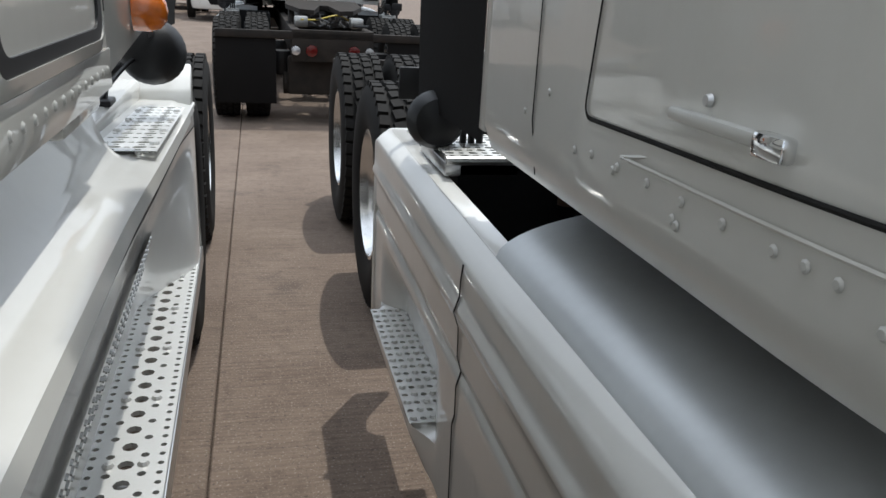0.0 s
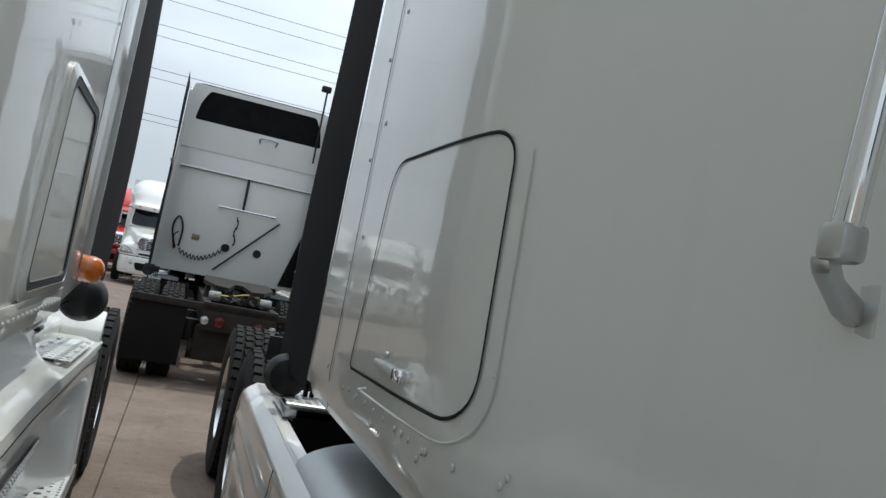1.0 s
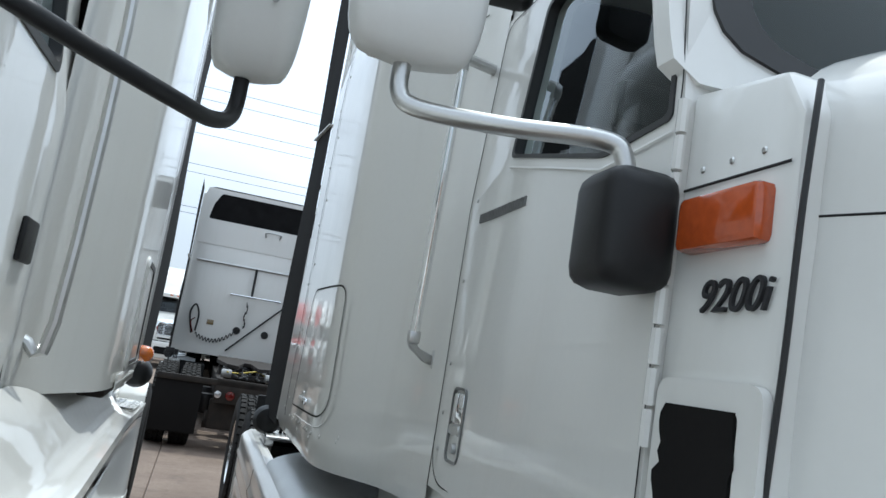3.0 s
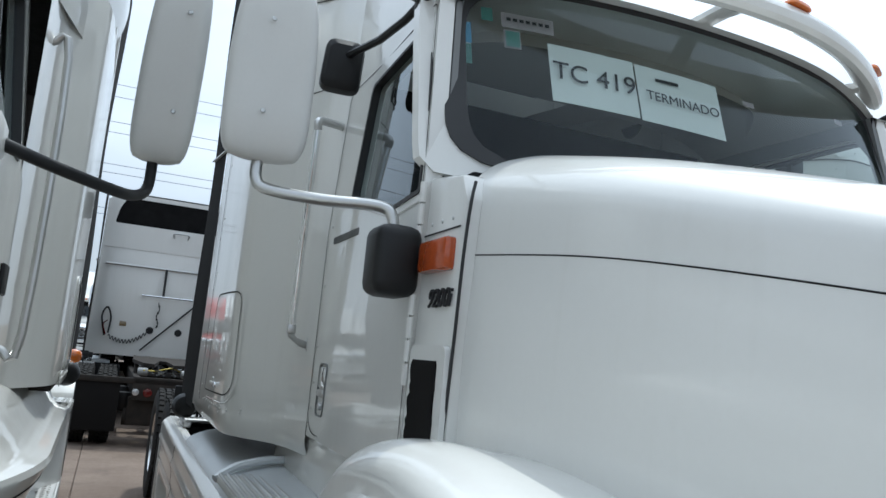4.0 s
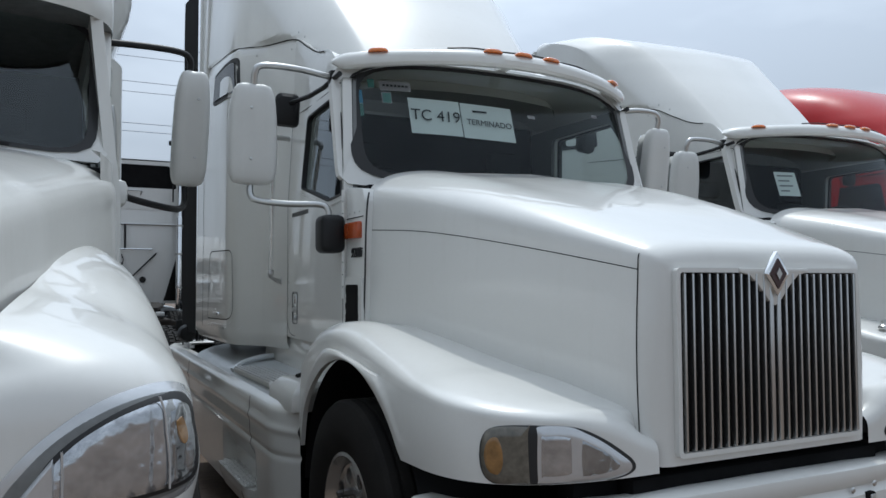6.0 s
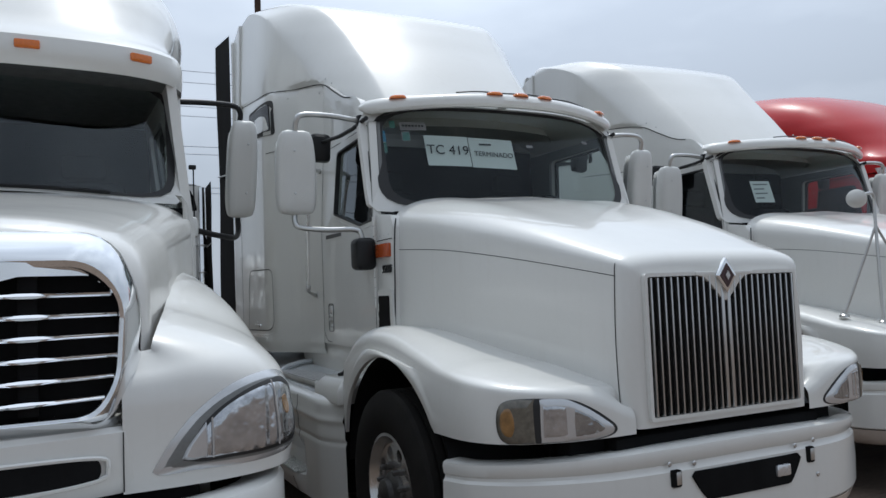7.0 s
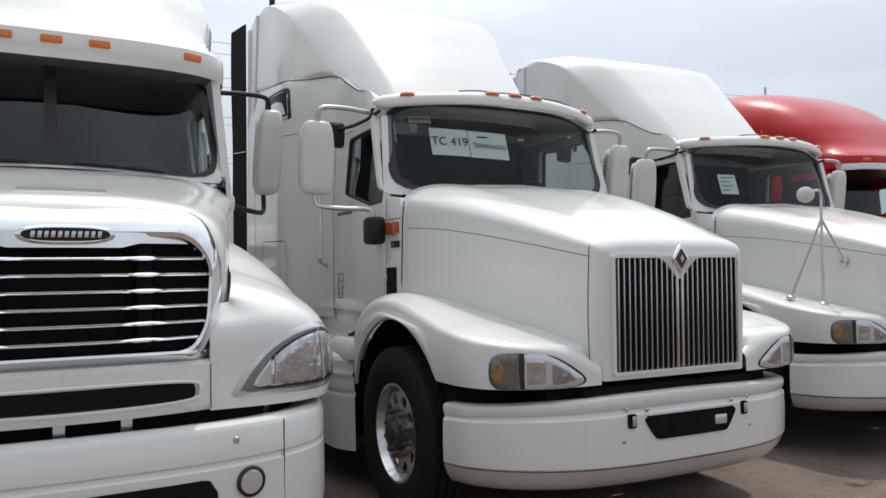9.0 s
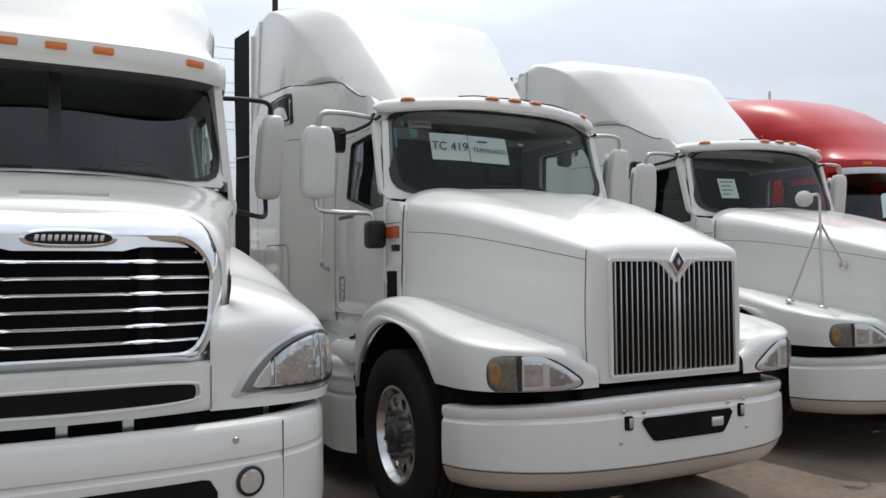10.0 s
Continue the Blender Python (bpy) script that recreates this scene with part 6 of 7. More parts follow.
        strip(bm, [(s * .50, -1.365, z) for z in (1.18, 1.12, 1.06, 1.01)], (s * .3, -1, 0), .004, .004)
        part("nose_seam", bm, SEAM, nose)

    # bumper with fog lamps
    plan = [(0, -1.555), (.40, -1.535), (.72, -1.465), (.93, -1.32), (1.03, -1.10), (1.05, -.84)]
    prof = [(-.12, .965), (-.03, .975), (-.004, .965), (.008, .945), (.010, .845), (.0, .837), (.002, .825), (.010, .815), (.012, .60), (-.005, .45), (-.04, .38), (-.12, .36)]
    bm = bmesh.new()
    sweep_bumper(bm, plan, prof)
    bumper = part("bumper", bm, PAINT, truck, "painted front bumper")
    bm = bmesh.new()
    # black plate on the bumper's face, painted shade of an opening
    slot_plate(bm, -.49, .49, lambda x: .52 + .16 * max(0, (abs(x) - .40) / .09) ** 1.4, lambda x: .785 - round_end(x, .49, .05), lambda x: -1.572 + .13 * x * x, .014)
    part("bumper_opening_shade", bm, SHADE_BLACK, bumper)
    bm = bmesh.new()
    # shade behind the bumper is put into the beams' black
    box(bm, -.72, .72, -1.32, -1.26, .78, 1.02, .01)
    box(bm, -1.0, 1.0, -1.1, -.9, .85, 1.0, .01)
    part("bumper_beam", bm, SHADE_BLACK, truck)
    for s in (-1, 1):
        bm = bmesh.new()
        face = Matrix.Translation((s * .615, -1.508, .752)) @ Matrix.Rotation(radians(s * 14), 4, "Z") @ Matrix.Rotation(radians(90), 4, "X")
        lathe(bm, [(.0, .0), (.056, .0), (.057, .010), (.049, .014), (.048, .006), (.0, .004)], 28, face)
        fog = part("fog_lamp", bm, GASKET, bumper, "round fog lamp")
        bm = bmesh.new()
        lathe(bm, [(.0, .005), (.046, .005), (.044, .012), (.0, .018)], 24, face)
        part("fog_lens", bm, CLEAR_LENS, fog)
        bm = bmesh.new()
        domes(bm, [(s * .56, -1.516, .912)], .016, (0, -1, 0), .9, 14)
        part("bumper_bolt", bm, STEEL, bumper)
        bm = bmesh.new()
        strip(bm, [(s * .755, -1.453, z) for z in (.96, .9, .8, .7, .6, .5)], (s * .5, -1, 0), .006, .006)
        part("bumper_seam", bm, SEAM, bumper)
    for x in (-.35, -.02, .2, .75):
        bm = bmesh.new()
        box(bm, x - .02, x + .02, -1.40 + .12 * (x / .6) ** 2, -1.38 + .12 * (x / .6) ** 2, .94, 1.02, .004)
        part("bumper_stay", bm, STEEL, truck)

    # windshield in two panes, surround, brow
    def pane(u, v):
        return (u * (.925 + .012 * (v + 1)), .33 + .12 * (v + 1) + .14 * u * u, 2.432 + .312 * v - .05 * u * u * (1 - v) / 2)
    windshield(truck, pane, SPLIT_GLASS, True, .955, 8)
    wipers(truck, pane, BLACK)
    bm = bmesh.new()
    inner = bow_patch(pane, 8, 1.0, 1.0, 0)[0]
    outer = []
    for q in range(72):
        t = 2 * math.pi * q / 72
        c, d = math.cos(t), math.sin(t)
        r = (abs(c) ** 16 + abs(d) ** 16) ** (-1 / 16)
        outer.append(pane(1.05 * r * c, (1.06 if d > 0 else 1.05) * r * d))
    frame_panel(bm, outer, inner, (0, .05, 0))
    part("windshield_surround", bm, PAINT, truck)
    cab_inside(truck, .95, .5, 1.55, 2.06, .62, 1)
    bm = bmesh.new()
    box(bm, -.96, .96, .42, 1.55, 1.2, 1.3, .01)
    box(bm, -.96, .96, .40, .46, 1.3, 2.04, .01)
    part("cab_floor", bm, SHADED_TRIM, truck)

    # cab sides with doors
    side = lambda z: 1.025 - max(0, z - 2.02) * .12
    for s in (-1, 1):
        win = rounded([(.70, 2.0), (1.42, 2.04), (1.42, 2.60), (.86, 2.60)], .06)
        bm = bmesh.new()
        dout = []
        for y, z in win:
            cy, cz = 1.08, 2.3
            dy, dz = y - cy, z - cz
            f = min(((1.62 if dy > 0 else .50) - cy) / dy if abs(dy) > 1e-6 else 9e9, ((2.74 if dz > 0 else 1.20) - cz) / dz if abs(dz) > 1e-6 else 9e9)
            dout.append((cy + dy * f, cz + dz * f))
        for c in [(.50, 1.20), (1.62, 1.20), (1.62, 2.74), (.50, 2.74)]:
            k = min(range(len(dout)), key=lambda q: (dout[q][0] - c[0]) ** 2 + (dout[q][1] - c[1]) ** 2)
            dout[k] = c
        frame_panel(bm, [(s * side(z), y, z) for y, z in dout], [(s * side(z), y, z) for y, z in win], (s * -.05, 0, 0))
        door = part("door", bm, PAINT, truck, "cab door")
        bm = bmesh.new()
        bm.faces.new([bm.verts.new((s * (side(z) - .02), y, z)) for y, z in win])
        p = part("door_window", bm, SIDE_GLASS, door, "dark side window")
        p.visible_shadow = False
        bm = bmesh.new()
        frame_panel(bm, [(s * (side(z) + .004), y, z) for y, z in win], [(s * (side(z) + .004), 1.1 + (y - 1.1) * .93, 2.31 + (z - 2.31) * .93) for y, z in win], (s * -.03, 0, 0))
        part("window_seal", bm, GASKET, door)
        bm = bmesh.new()
        line = rounded([(.60, 1.28), (1.56, 1.26), (1.56, 2.70), (.60, 2.70)], .05, 6)
        strip(bm, [(s * (side(z) + .001), y, z) for y, z in line + line[:1]], (s, 0, 0), .008, .002)
        part("door_seam", bm, SEAM, door)
        bm = bmesh.new()
        box(bm, s * 1.03 - .008, s * 1.03 + .008, 1.40, 1.53, 1.62, 1.72, .01)
        part("door_latch", bm, BLACK, door, "black door latch")
        bm = bmesh.new()
        tube(bm, smooth_path([(s * 1.02, 1.70, 1.45), (s * 1.09, 1.70, 1.50), (s * 1.09, 1.70, 2.5), (s * 1.02, 1.70, 2.55)], 4), .015, 10)
        part("grab_bar", bm, STEEL, truck)
        # mirror on black tubes
        c = (s * 1.425, 1.155, 2.375)
        lo = [(s * 1.41, 1.22, 2.09), (s * 1.405, 1.19, 1.99), (s * 1.37, 1.10, 1.945), (s * 1.30, .965, 1.93), (s * 1.15, .80, 1.94), (s * 1.02, .68, 1.96)]
        up = [(s * 1.41, 1.09, 2.66), (s * 1.41, 1.075, 2.73), (s * 1.36, 1.05, 2.76), (s * 1.2, 1.0, 2.755), (s * .97, .93, 2.73)]
        mirror(truck, s, c, .185, .60, .15, [lo, up], BLACK, .02, -.2, RED if PAINT == RED else None)
        bm = bmesh.new()
        box(bm, s * 1.025 - .04, s * 1.025 + .04, .60, .76, 1.90, 2.02, .03)
        part("mirror_foot", bm, WHITE_PLASTIC, truck, "white mirror foot")

    # roof: brow with lamps, tall rounded roof, sleeper box
    sw = lambda y: curve([(1.55, 1.02), (1.9, 1.06), (2.2, 1.17), (2.5, 1.20), (3.4, 1.205)], y)
    front = lambda z: curve([(2.70, .30), (2.73, .276), (2.80, .27), (2.855, .29), (2.89, .35), (2.97, .46), (3.1, .58), (3.4, .86), (3.7, 1.30), (3.9, 1.8), (4.0, 2.3), (4.05, 2.8)], z)
    half = lambda z: curve([(2.70, 1.0), (2.86, 1.0), (2.92, .985), (3.0, 1.0), (3.3, 1.10), (3.6, 1.09), (3.85, 1.0), (4.0, .86), (4.05, .70)], z)
    def roof(u, v):
        z = 2.70 + (4.05 - 2.70) * (.45 * v + .55 * (1 - (1 - v) ** 1.5)) if v > .0 else 2.70
        yf, w = front(z), half(z)
        reach = min(lerp([(2.70, .46), (2.87, .46), (3.05, .85), (3.4, 1.1)], z), 3.34 - yf)
        e = lerp([(2.87, .50), (3.2, .66)], z)
        k = abs(2 * u - 1)
        wide = lambda y: w + max(0, min(.12, (y - 1.5) * .2)) * (1 if z < 3.4 else max(0, 1 - (z - 3.4) / .5))
        if k > .72:
            y = (yf + reach) + (3.36 - yf - reach) * (k - .72) / .28
            return (math.copysign(wide(y), u - .5), y, z)
        t = (u - .5) / .36 * math.pi / 2
        y = yf + reach * (1 - power(math.cos(t), .80))
        return (wide(y) * power(math.sin(t), e), y, z)
    bm = bmesh.new()
    rows = grid(bm, roof, 96, 48)
    bm.faces.new([r[-1] for r in rows])
    part("tall_roof", bm, PAINT, truck, "tall rounded sleeper roof")
    bm = bmesh.new()
    loft(bm, [[Vector(roof(k / 96, 0)) + Vector((0, .018, z)) for k in range(97)] for z in (.010, .022)])
    part("brow_underside", bm, BEZEL, truck, "dark grey underside of the roof brow")
    brow_y = lambda x: .27 + .46 * (1 - (1 - min(1, abs(x)) ** 4) ** .40)
    for x in (-.75, -.24, 0, .24, .75):
        bm = bmesh.new()
        m = Matrix.Translation((x, brow_y(x), 2.792)) @ Matrix.Rotation(math.atan((brow_y(x + .03) - brow_y(x - .03)) / .06), 4, "Z")
        box(bm, -.055, .055, -.016, .012, -.021, .021, .008, m)
        part("marker_lamp", bm, AMBER, truck, "amber roof marker lamp")
    if PAINT == RED:
        bm = bmesh.new()
        visor = lambda q: [Vector((-.985 + 1.97 * k / 40, brow_y(-.985 + 1.97 * k / 40) - q, 0)) for k in range(41)]
        loft(bm, [[p + Vector((0, 0, z)) for p in visor(a) + visor(b)[::-1]] for a, b, z in ((.05, .035, 2.665), (.055, .02, 2.70), (.035, .0, 2.745))])
        part("sun_visor", bm, LAMP_SILVER, truck, "pale silver sun visor")
    # cowl that closes the corner between bonnet, windshield and door
    for s in (-1, 1):
        bm = bmesh.new()
        grid(bm, lambda u, v: (s * (curve([(.25, .935), (.45, .990), (.70, 1.036)], .25 + .45 * u) - .012 * v * v), .25 + .45 * u, 1.22 + (.86 - .02 * u) * v), 10, 10)
        grid(bm, lambda u, v: (s * (curve([(.25, .935), (.45, .990), (.70, 1.036)], .25 + .45 * u) - .012 - .035 * v), .25 + .45 * u, 2.08 - .02 * u + .008 * v), 10, 3)
        part("cowl_panel", bm, PAINT, truck)
    for s in (-1, 1):
        bm = bmesh.new()
        def wall(u, v):
            y = 1.55 + (3.36 - 1.55) * u
            z = 1.30 + (2.95 - 1.30) * v
            return (s * sw(y), y, z)
        grid(bm, wall, 20, 16)
        w = part("sleeper_side", bm, PAINT, truck, "sleeper side with a riveted lower edge")
        o = rounded([(2.74, 1.365), (3.28, 1.365), (3.24, 1.775), (2.78, 1.775)], [.04, .04, .05, .05], 6)
        i = [(3.01 + (y - 3.01) * .90, 1.57 + (z - 1.57) * .92) for y, z in o]
        bm = bmesh.new()
        frame_panel(bm, [(s * (sw(y) + .010), y, z) for y, z in o], [(s * (sw(y) + .010), y, z) for y, z in i], (s * -.02, 0, 0))
        hatch = part("luggage_door_seal", bm, GASKET, w, "black rubber seal of the luggage door")
        bm = bmesh.new()
        o2 = [(3.01 + (y - 3.01) * 1.10, 1.57 + (z - 1.57) * 1.09) for y, z in o]
        frame_panel(bm, [(s * (sw(y) + .006), y, z) for y, z in o2], [(s * (sw(y) + .012), y, z) for y, z in o], (s * -.02, 0, 0))
        part("luggage_door_frame", bm, PAINT, hatch)
        bm = bmesh.new()
        bm.faces.new([bm.verts.new((s * (sw(y) + .006), y, z)) for y, z in i])
        part("luggage_door", bm, PAINT, hatch)
        bm = bmesh.new()
        prism(bm, [(s * 1.205, 2.45, 1.285), (s * 1.205, 3.36, 1.285), (s * 1.205, 3.36, 1.345), (s * 1.205, 2.45, 1.345)], (s * .004, 0, 0), .0015)
        sill = part("sleeper_sill", bm, PAINT, w)
        bm = bmesh.new()
        domes(bm, [(s * 1.209, 2.47 + .045 * k, 1.315) for k in range(20)] + [(s * 1.207, 3.345, 1.45 + .19 * k) for k in range(8)], .0065, (s, 0, 0))
        part("sill_rivets", bm, WHITE_PLASTIC, sill)
        bm = bmesh.new()
        strip(bm, [(s * 1.207, 3.33, 1.40 + .15 * k) for k in range(12)], (s, 0, 0), .007, .002)
        part("sleeper_seam", bm, SEAM, w)
        # extender: painted panel, amber lamp, black flap with a wavy edge
        bm = bmesh.new()
        prism(bm, [(s * 1.205, 3.36, 1.30), (s * 1.205, 3.36, 4.0), (s * 1.19, 4.05, 3.95), (s * 1.19, 4.05, 1.335)], (s * -.025, 0, 0), .006)
        ext = part("extender_panel", bm, PAINT, truck)
        bm = bmesh.new()
        def flap(u, v):
            z = 1.31 + 2.67 * v
            wide = .60 + .07 * math.sin(7.5 * v + .6)
            return (s * (1.190 + .012 * u + .01 * math.sin(8 * v) * u), 4.05 + wide * u, z)
        grid(bm, flap, 6, 30)
        bmesh.ops.solidify(bm, geom=bm.faces[:], thickness=.012)
        part("extender_flap", bm, BLACK_RUBBER, truck, "black rubber side extender with a wavy edge")
        bm = bmesh.new()
        lathe(bm, [(.0, .0), (.040, .0), (.040, .03), (.034, .05), (.02, .062), (.0, .066)][::-1], 20, Matrix.Translation((s * 1.20, 3.74, 1.385)) @ Matrix.Rotation(radians(90 * s), 4, "Y"))
        part("side_lamp", bm, AMBER, ext, "round amber side lamp")
        # round work lamp on its bracket
        bm = bmesh.new()
        lathe(bm, [(.0, -.06), (.035, -.056), (.065, -.038), (.082, -.005), (.085, .02), (.077, .03), (.0, .03)], 24, Matrix.Translation((s * 1.179, 4.22, 1.262)) @ Matrix.Rotation(radians(-90), 4, "X"))
        wl = part("work_lamp", bm, BLACK, truck, "round black rubber work lamp")
        bm = bmesh.new()
        tube(bm, smooth_path([(s * 1.05, 4.20, 1.13), (s * 1.06, 4.235, 1.19), (s * 1.10, 4.25, 1.225), (s * 1.16, 4.24, 1.255)], 5), .014, 8)
        box(bm, s * 1.05 - .03, s * 1.05 + .03, 4.16, 4.25, 1.128, 1.145, .006)
        part("lamp_bracket", bm, BLACK, wl)
        bm = bmesh.new()
        tube(bm, smooth_path([(s * 1.03, 3.62, 1.19), (s * 1.05, 3.72, 1.15), (s * 1.07, 3.9, 1.16), (s * 1.12, 4.12, 1.23), (s * 1.15, 4.19, 1.255)], 6), .006, 6)
        part("lamp_cable", bm, BLACK, wl)
        lower_side(truck, s, PAINT)
    bm = bmesh.new()
    box(bm, -1.19, 1.19, 3.09, 3.36, 1.25, 3.98, .01)
    part("sleeper_back", bm, PAINT, truck)
    bm = bmesh.new()
    box(bm, -1.18, 1.18, 2.45, 3.1, 1.26, 1.32, .01)
    box(bm, -.98, .98, 1.5, 2.46, 1.262, 1.318, .01)
    part("sleeper_floor", bm, FRAME, truck)
    chassis(truck, (5.25, 6.62), 7.2, half=1.215)
    return truck


def lower_side(truck, s, PAINT):
    """Skirt, ledge and steps of the chrome-grille truck."""
    # curved panel from under the sleeper to the ledge, then the skirt's face
    ledge = lambda y: curve([(.7, 1.13), (2.0, 1.135), (2.6, 1.135), (3.2, 1.13), (3.62, 1.109), (4.5, 1.071), (4.8, 1.06)], y)
    prof = [(1.03, 1.33), (1.07, 1.29), (1.10, 1.25), (1.125, 1.205), (1.15, 1.165), (1.172, 1.143), (1.195, 1.130), (1.222, 1.125), (1.243, 1.121), (1.250, 1.10), (1.222, 1.05), (1.212, 1.03), (1.155, .87), (1.12, .76), (1.09, .62), (1.075, .50)]
    def fn(u, v):
        y = .72 + (4.80 - .72) * u
        k = v * (len(prof) - 1)
        i = min(int(k), len(prof) - 2)
        f = k - i
        x = prof[i][0] + (prof[i + 1][0] - prof[i][0]) * f
        z = prof[i][1] + (prof[i + 1][1] - prof[i][1]) * f
        drop = ledge(y) - 1.13
        z += drop * max(0, min(1, (z - .80) / .25))
        cut = ledge(y) + .006
        if y > 3.60 and z > cut:
            z = cut + (z - cut) * max(0.01, 1 - (y - 3.60 - .5 * (z - cut)) / .05)
        flare = max(0, min(1, (y - 4.30) / .48))
        if z < 1.04:
            x += (1.237 - x) * flare * flare * (3 - 2 * flare)
        front = max(0, min(1, (1.60 - y) / .85))
        return (s * (x - (x - 1.045) * front * front), y, z)
    bm = bmesh.new()
    grid(bm, fn, 120, 45)
    w = part("side_skirt", bm, PAINT, truck, "smooth side skirt with a rounded ledge")
    bm = bmesh.new()
    strip(bm, [fn(k / 60, 10 / 15) for k in range(2, 61)], (s, 0, -.2), .008, .003)
    part("skirt_seam", bm, SEAM, w)
    bm = bmesh.new()
    prism(bm, [(s * 1.04, .74, .48), (s * 1.04, .74, .60), (s * 1.068, 4.75, .60), (s * 1.068, 4.75, .48)], (s * -.02, 0, 0), .004)
    lower = part("skirt_inner", bm, ALUMINIUM, truck, "aluminium riser behind the long step")
    bm = bmesh.new()
    perforated(bm, (s * 1.095, 1.5, .60), (0, 3.0, 0), (s * .032, 0, .125), 74, 3, .009, .004 * -s, lambda i, j: 1 if j == 1 else .7)
    part("riser_mesh", bm, STEEL, lower, "perforated riser strip")
    # long step with rows of holes and dimples
    bm = bmesh.new()
    L0, L1 = 1.25, 4.93
    nu = 108
    perforated(bm, (s * 1.238, L0, .50), (0, L1 - L0, 0), (-s * .17, 0, 0), nu, 5, .0165, .012 * s, lambda i, j: (1.0 if j == 2 and i % 2 == 0 else .55 if j in (1, 3) and i % 2 else .42 if j in (0, 4) else 0))
    stp = part("long_step", bm, ALUMINIUM, truck, "long perforated aluminium step")
    bm = bmesh.new()
    domes(bm, [(s * (1.238 - .17 * (j + .5) / 5), L0 + (L1 - L0) * (i + .5) / nu, .501) for i in range(2, nu, 8) for j in (1, 3)], .013, (0, 0, 1), .7)
    part("step_dimples", bm, ALUMINIUM, stp)
    bm = bmesh.new()
    prism(bm, [(s * 1.241, L0, .44), (s * 1.241, L0, .502), (s * 1.241, L1, .502), (s * 1.241, L1, .44)], (s * -.006, 0, 0), .002)
    for y in (1.5, 2.5, 3.5, 4.6):
        br = bmesh.new()
        box(br, min(s * .8, s * 1.23), max(s * .8, s * 1.23), y - .03, y + .03, .42, .47, .006)
        part("step_bracket", br, STEEL, stp)
    part("step_edge", bm, STEEL, stp)
    # closing corner at the step's back end
    bm = bmesh.new()
    def corner(u, v):
        z = .50 + (1.065 - .50) * v
        x = 1.237
        return (s * (x - .30 * u), 4.795 + .13 * (1 - v) ** 1.5, z)
    grid(bm, corner, 6, 16)
    part("skirt_end", bm, PAINT, truck)
    # upper step plate on the ledge
    bm = bmesh.new()
    perforated(bm, (s * 1.236, 3.66, 1.1215), (0, .79, -.034), (-s * .125, 0, 0), 24, 5, .0145, .01 * s, lambda i, j: 1.0 if j in (1, 3) and i % 2 else (.5 if (i + j) % 2 else 0))
    up = part("upper_step", bm, ALUMINIUM, truck, "perforated aluminium step plate")
    bm = bmesh.new()
    domes(bm, [(s * (1.236 - .125 * (j + .5) / 5), 3.66 + .79 * (i + .5) / 24, 1.1225 - .034 * (i + .5) / 24) for i in (2, 8, 14, 20) for j in (0, 4)], .011, (0, 0, 1), .7)
    part("upper_step_dimples", bm, ALUMINIUM, up)
    bm = bmesh.new()
    box(bm, min(s * .7, s * 1.19), max(s * .7, s * 1.19), 3.60, 4.74, .98, 1.055, .01)
    box(bm, min(s * .7, s * 1.08), max(s * .7, s * 1.08), 3.64, 4.75, 1.03, 1.13, .02)
    prism(bm, [(s * 1.237, 4.70, 1.05), (s * 1.237, 4.72, 1.10), (s * 1.237, 4.80, 1.175), (s * 1.237, 4.83, 1.175), (s * 1.237, 4.83, 1.05)], (s * -.26, 0, 0), .008)
    part("ledge_deck", bm, PAINT, truck)


# ---- setting: yard, cables ----
def yard():
    bm = bmesh.new()
    rings = [[(-1.5 + r * math.cos(2 * math.pi * k / 48), r * math.sin(2 * math.pi * k / 48), -.03) for k in range(48)] for r in (3000, 600, 120, 40, 24)]
    loft(bm, rings, (False, True))
    mesh_thing("ground", bm, CONCRETE, "dusty brown concrete yard reaching the horizon", "ground", "", "structure")
    # cast slabs with open joints, round the trucks
    slabs = thing("pavement", Matrix(), "brushed brown concrete slabs with dark joints", "pavement", "", "structure")
    xs = [-21.9, -17.9, -13.9, -9.9, -5.87, -1.865, 2.14, 6.14, 10.14, 14.14, 18.14]
    ys = [-22, -14, -6, 2, 12, 20, 28]
    g = .003
    meshes = {}
    for i in range(len(xs) - 1):
        for j in range(len(ys) - 1):
            w, h = xs[i + 1] - xs[i], ys[j + 1] - ys[j]
            key = (round(w, 3), round(h, 3))
            if key not in meshes:
                bm = bmesh.new()
                box(bm, g, w - g, g, h - g, -.03, 0, .006, None, 1)
                meshes[key] = finish("slab", bm, CONCRETE)
            shared("slab", meshes[key], slabs, Matrix.Translation((xs[i], ys[j], 0)))


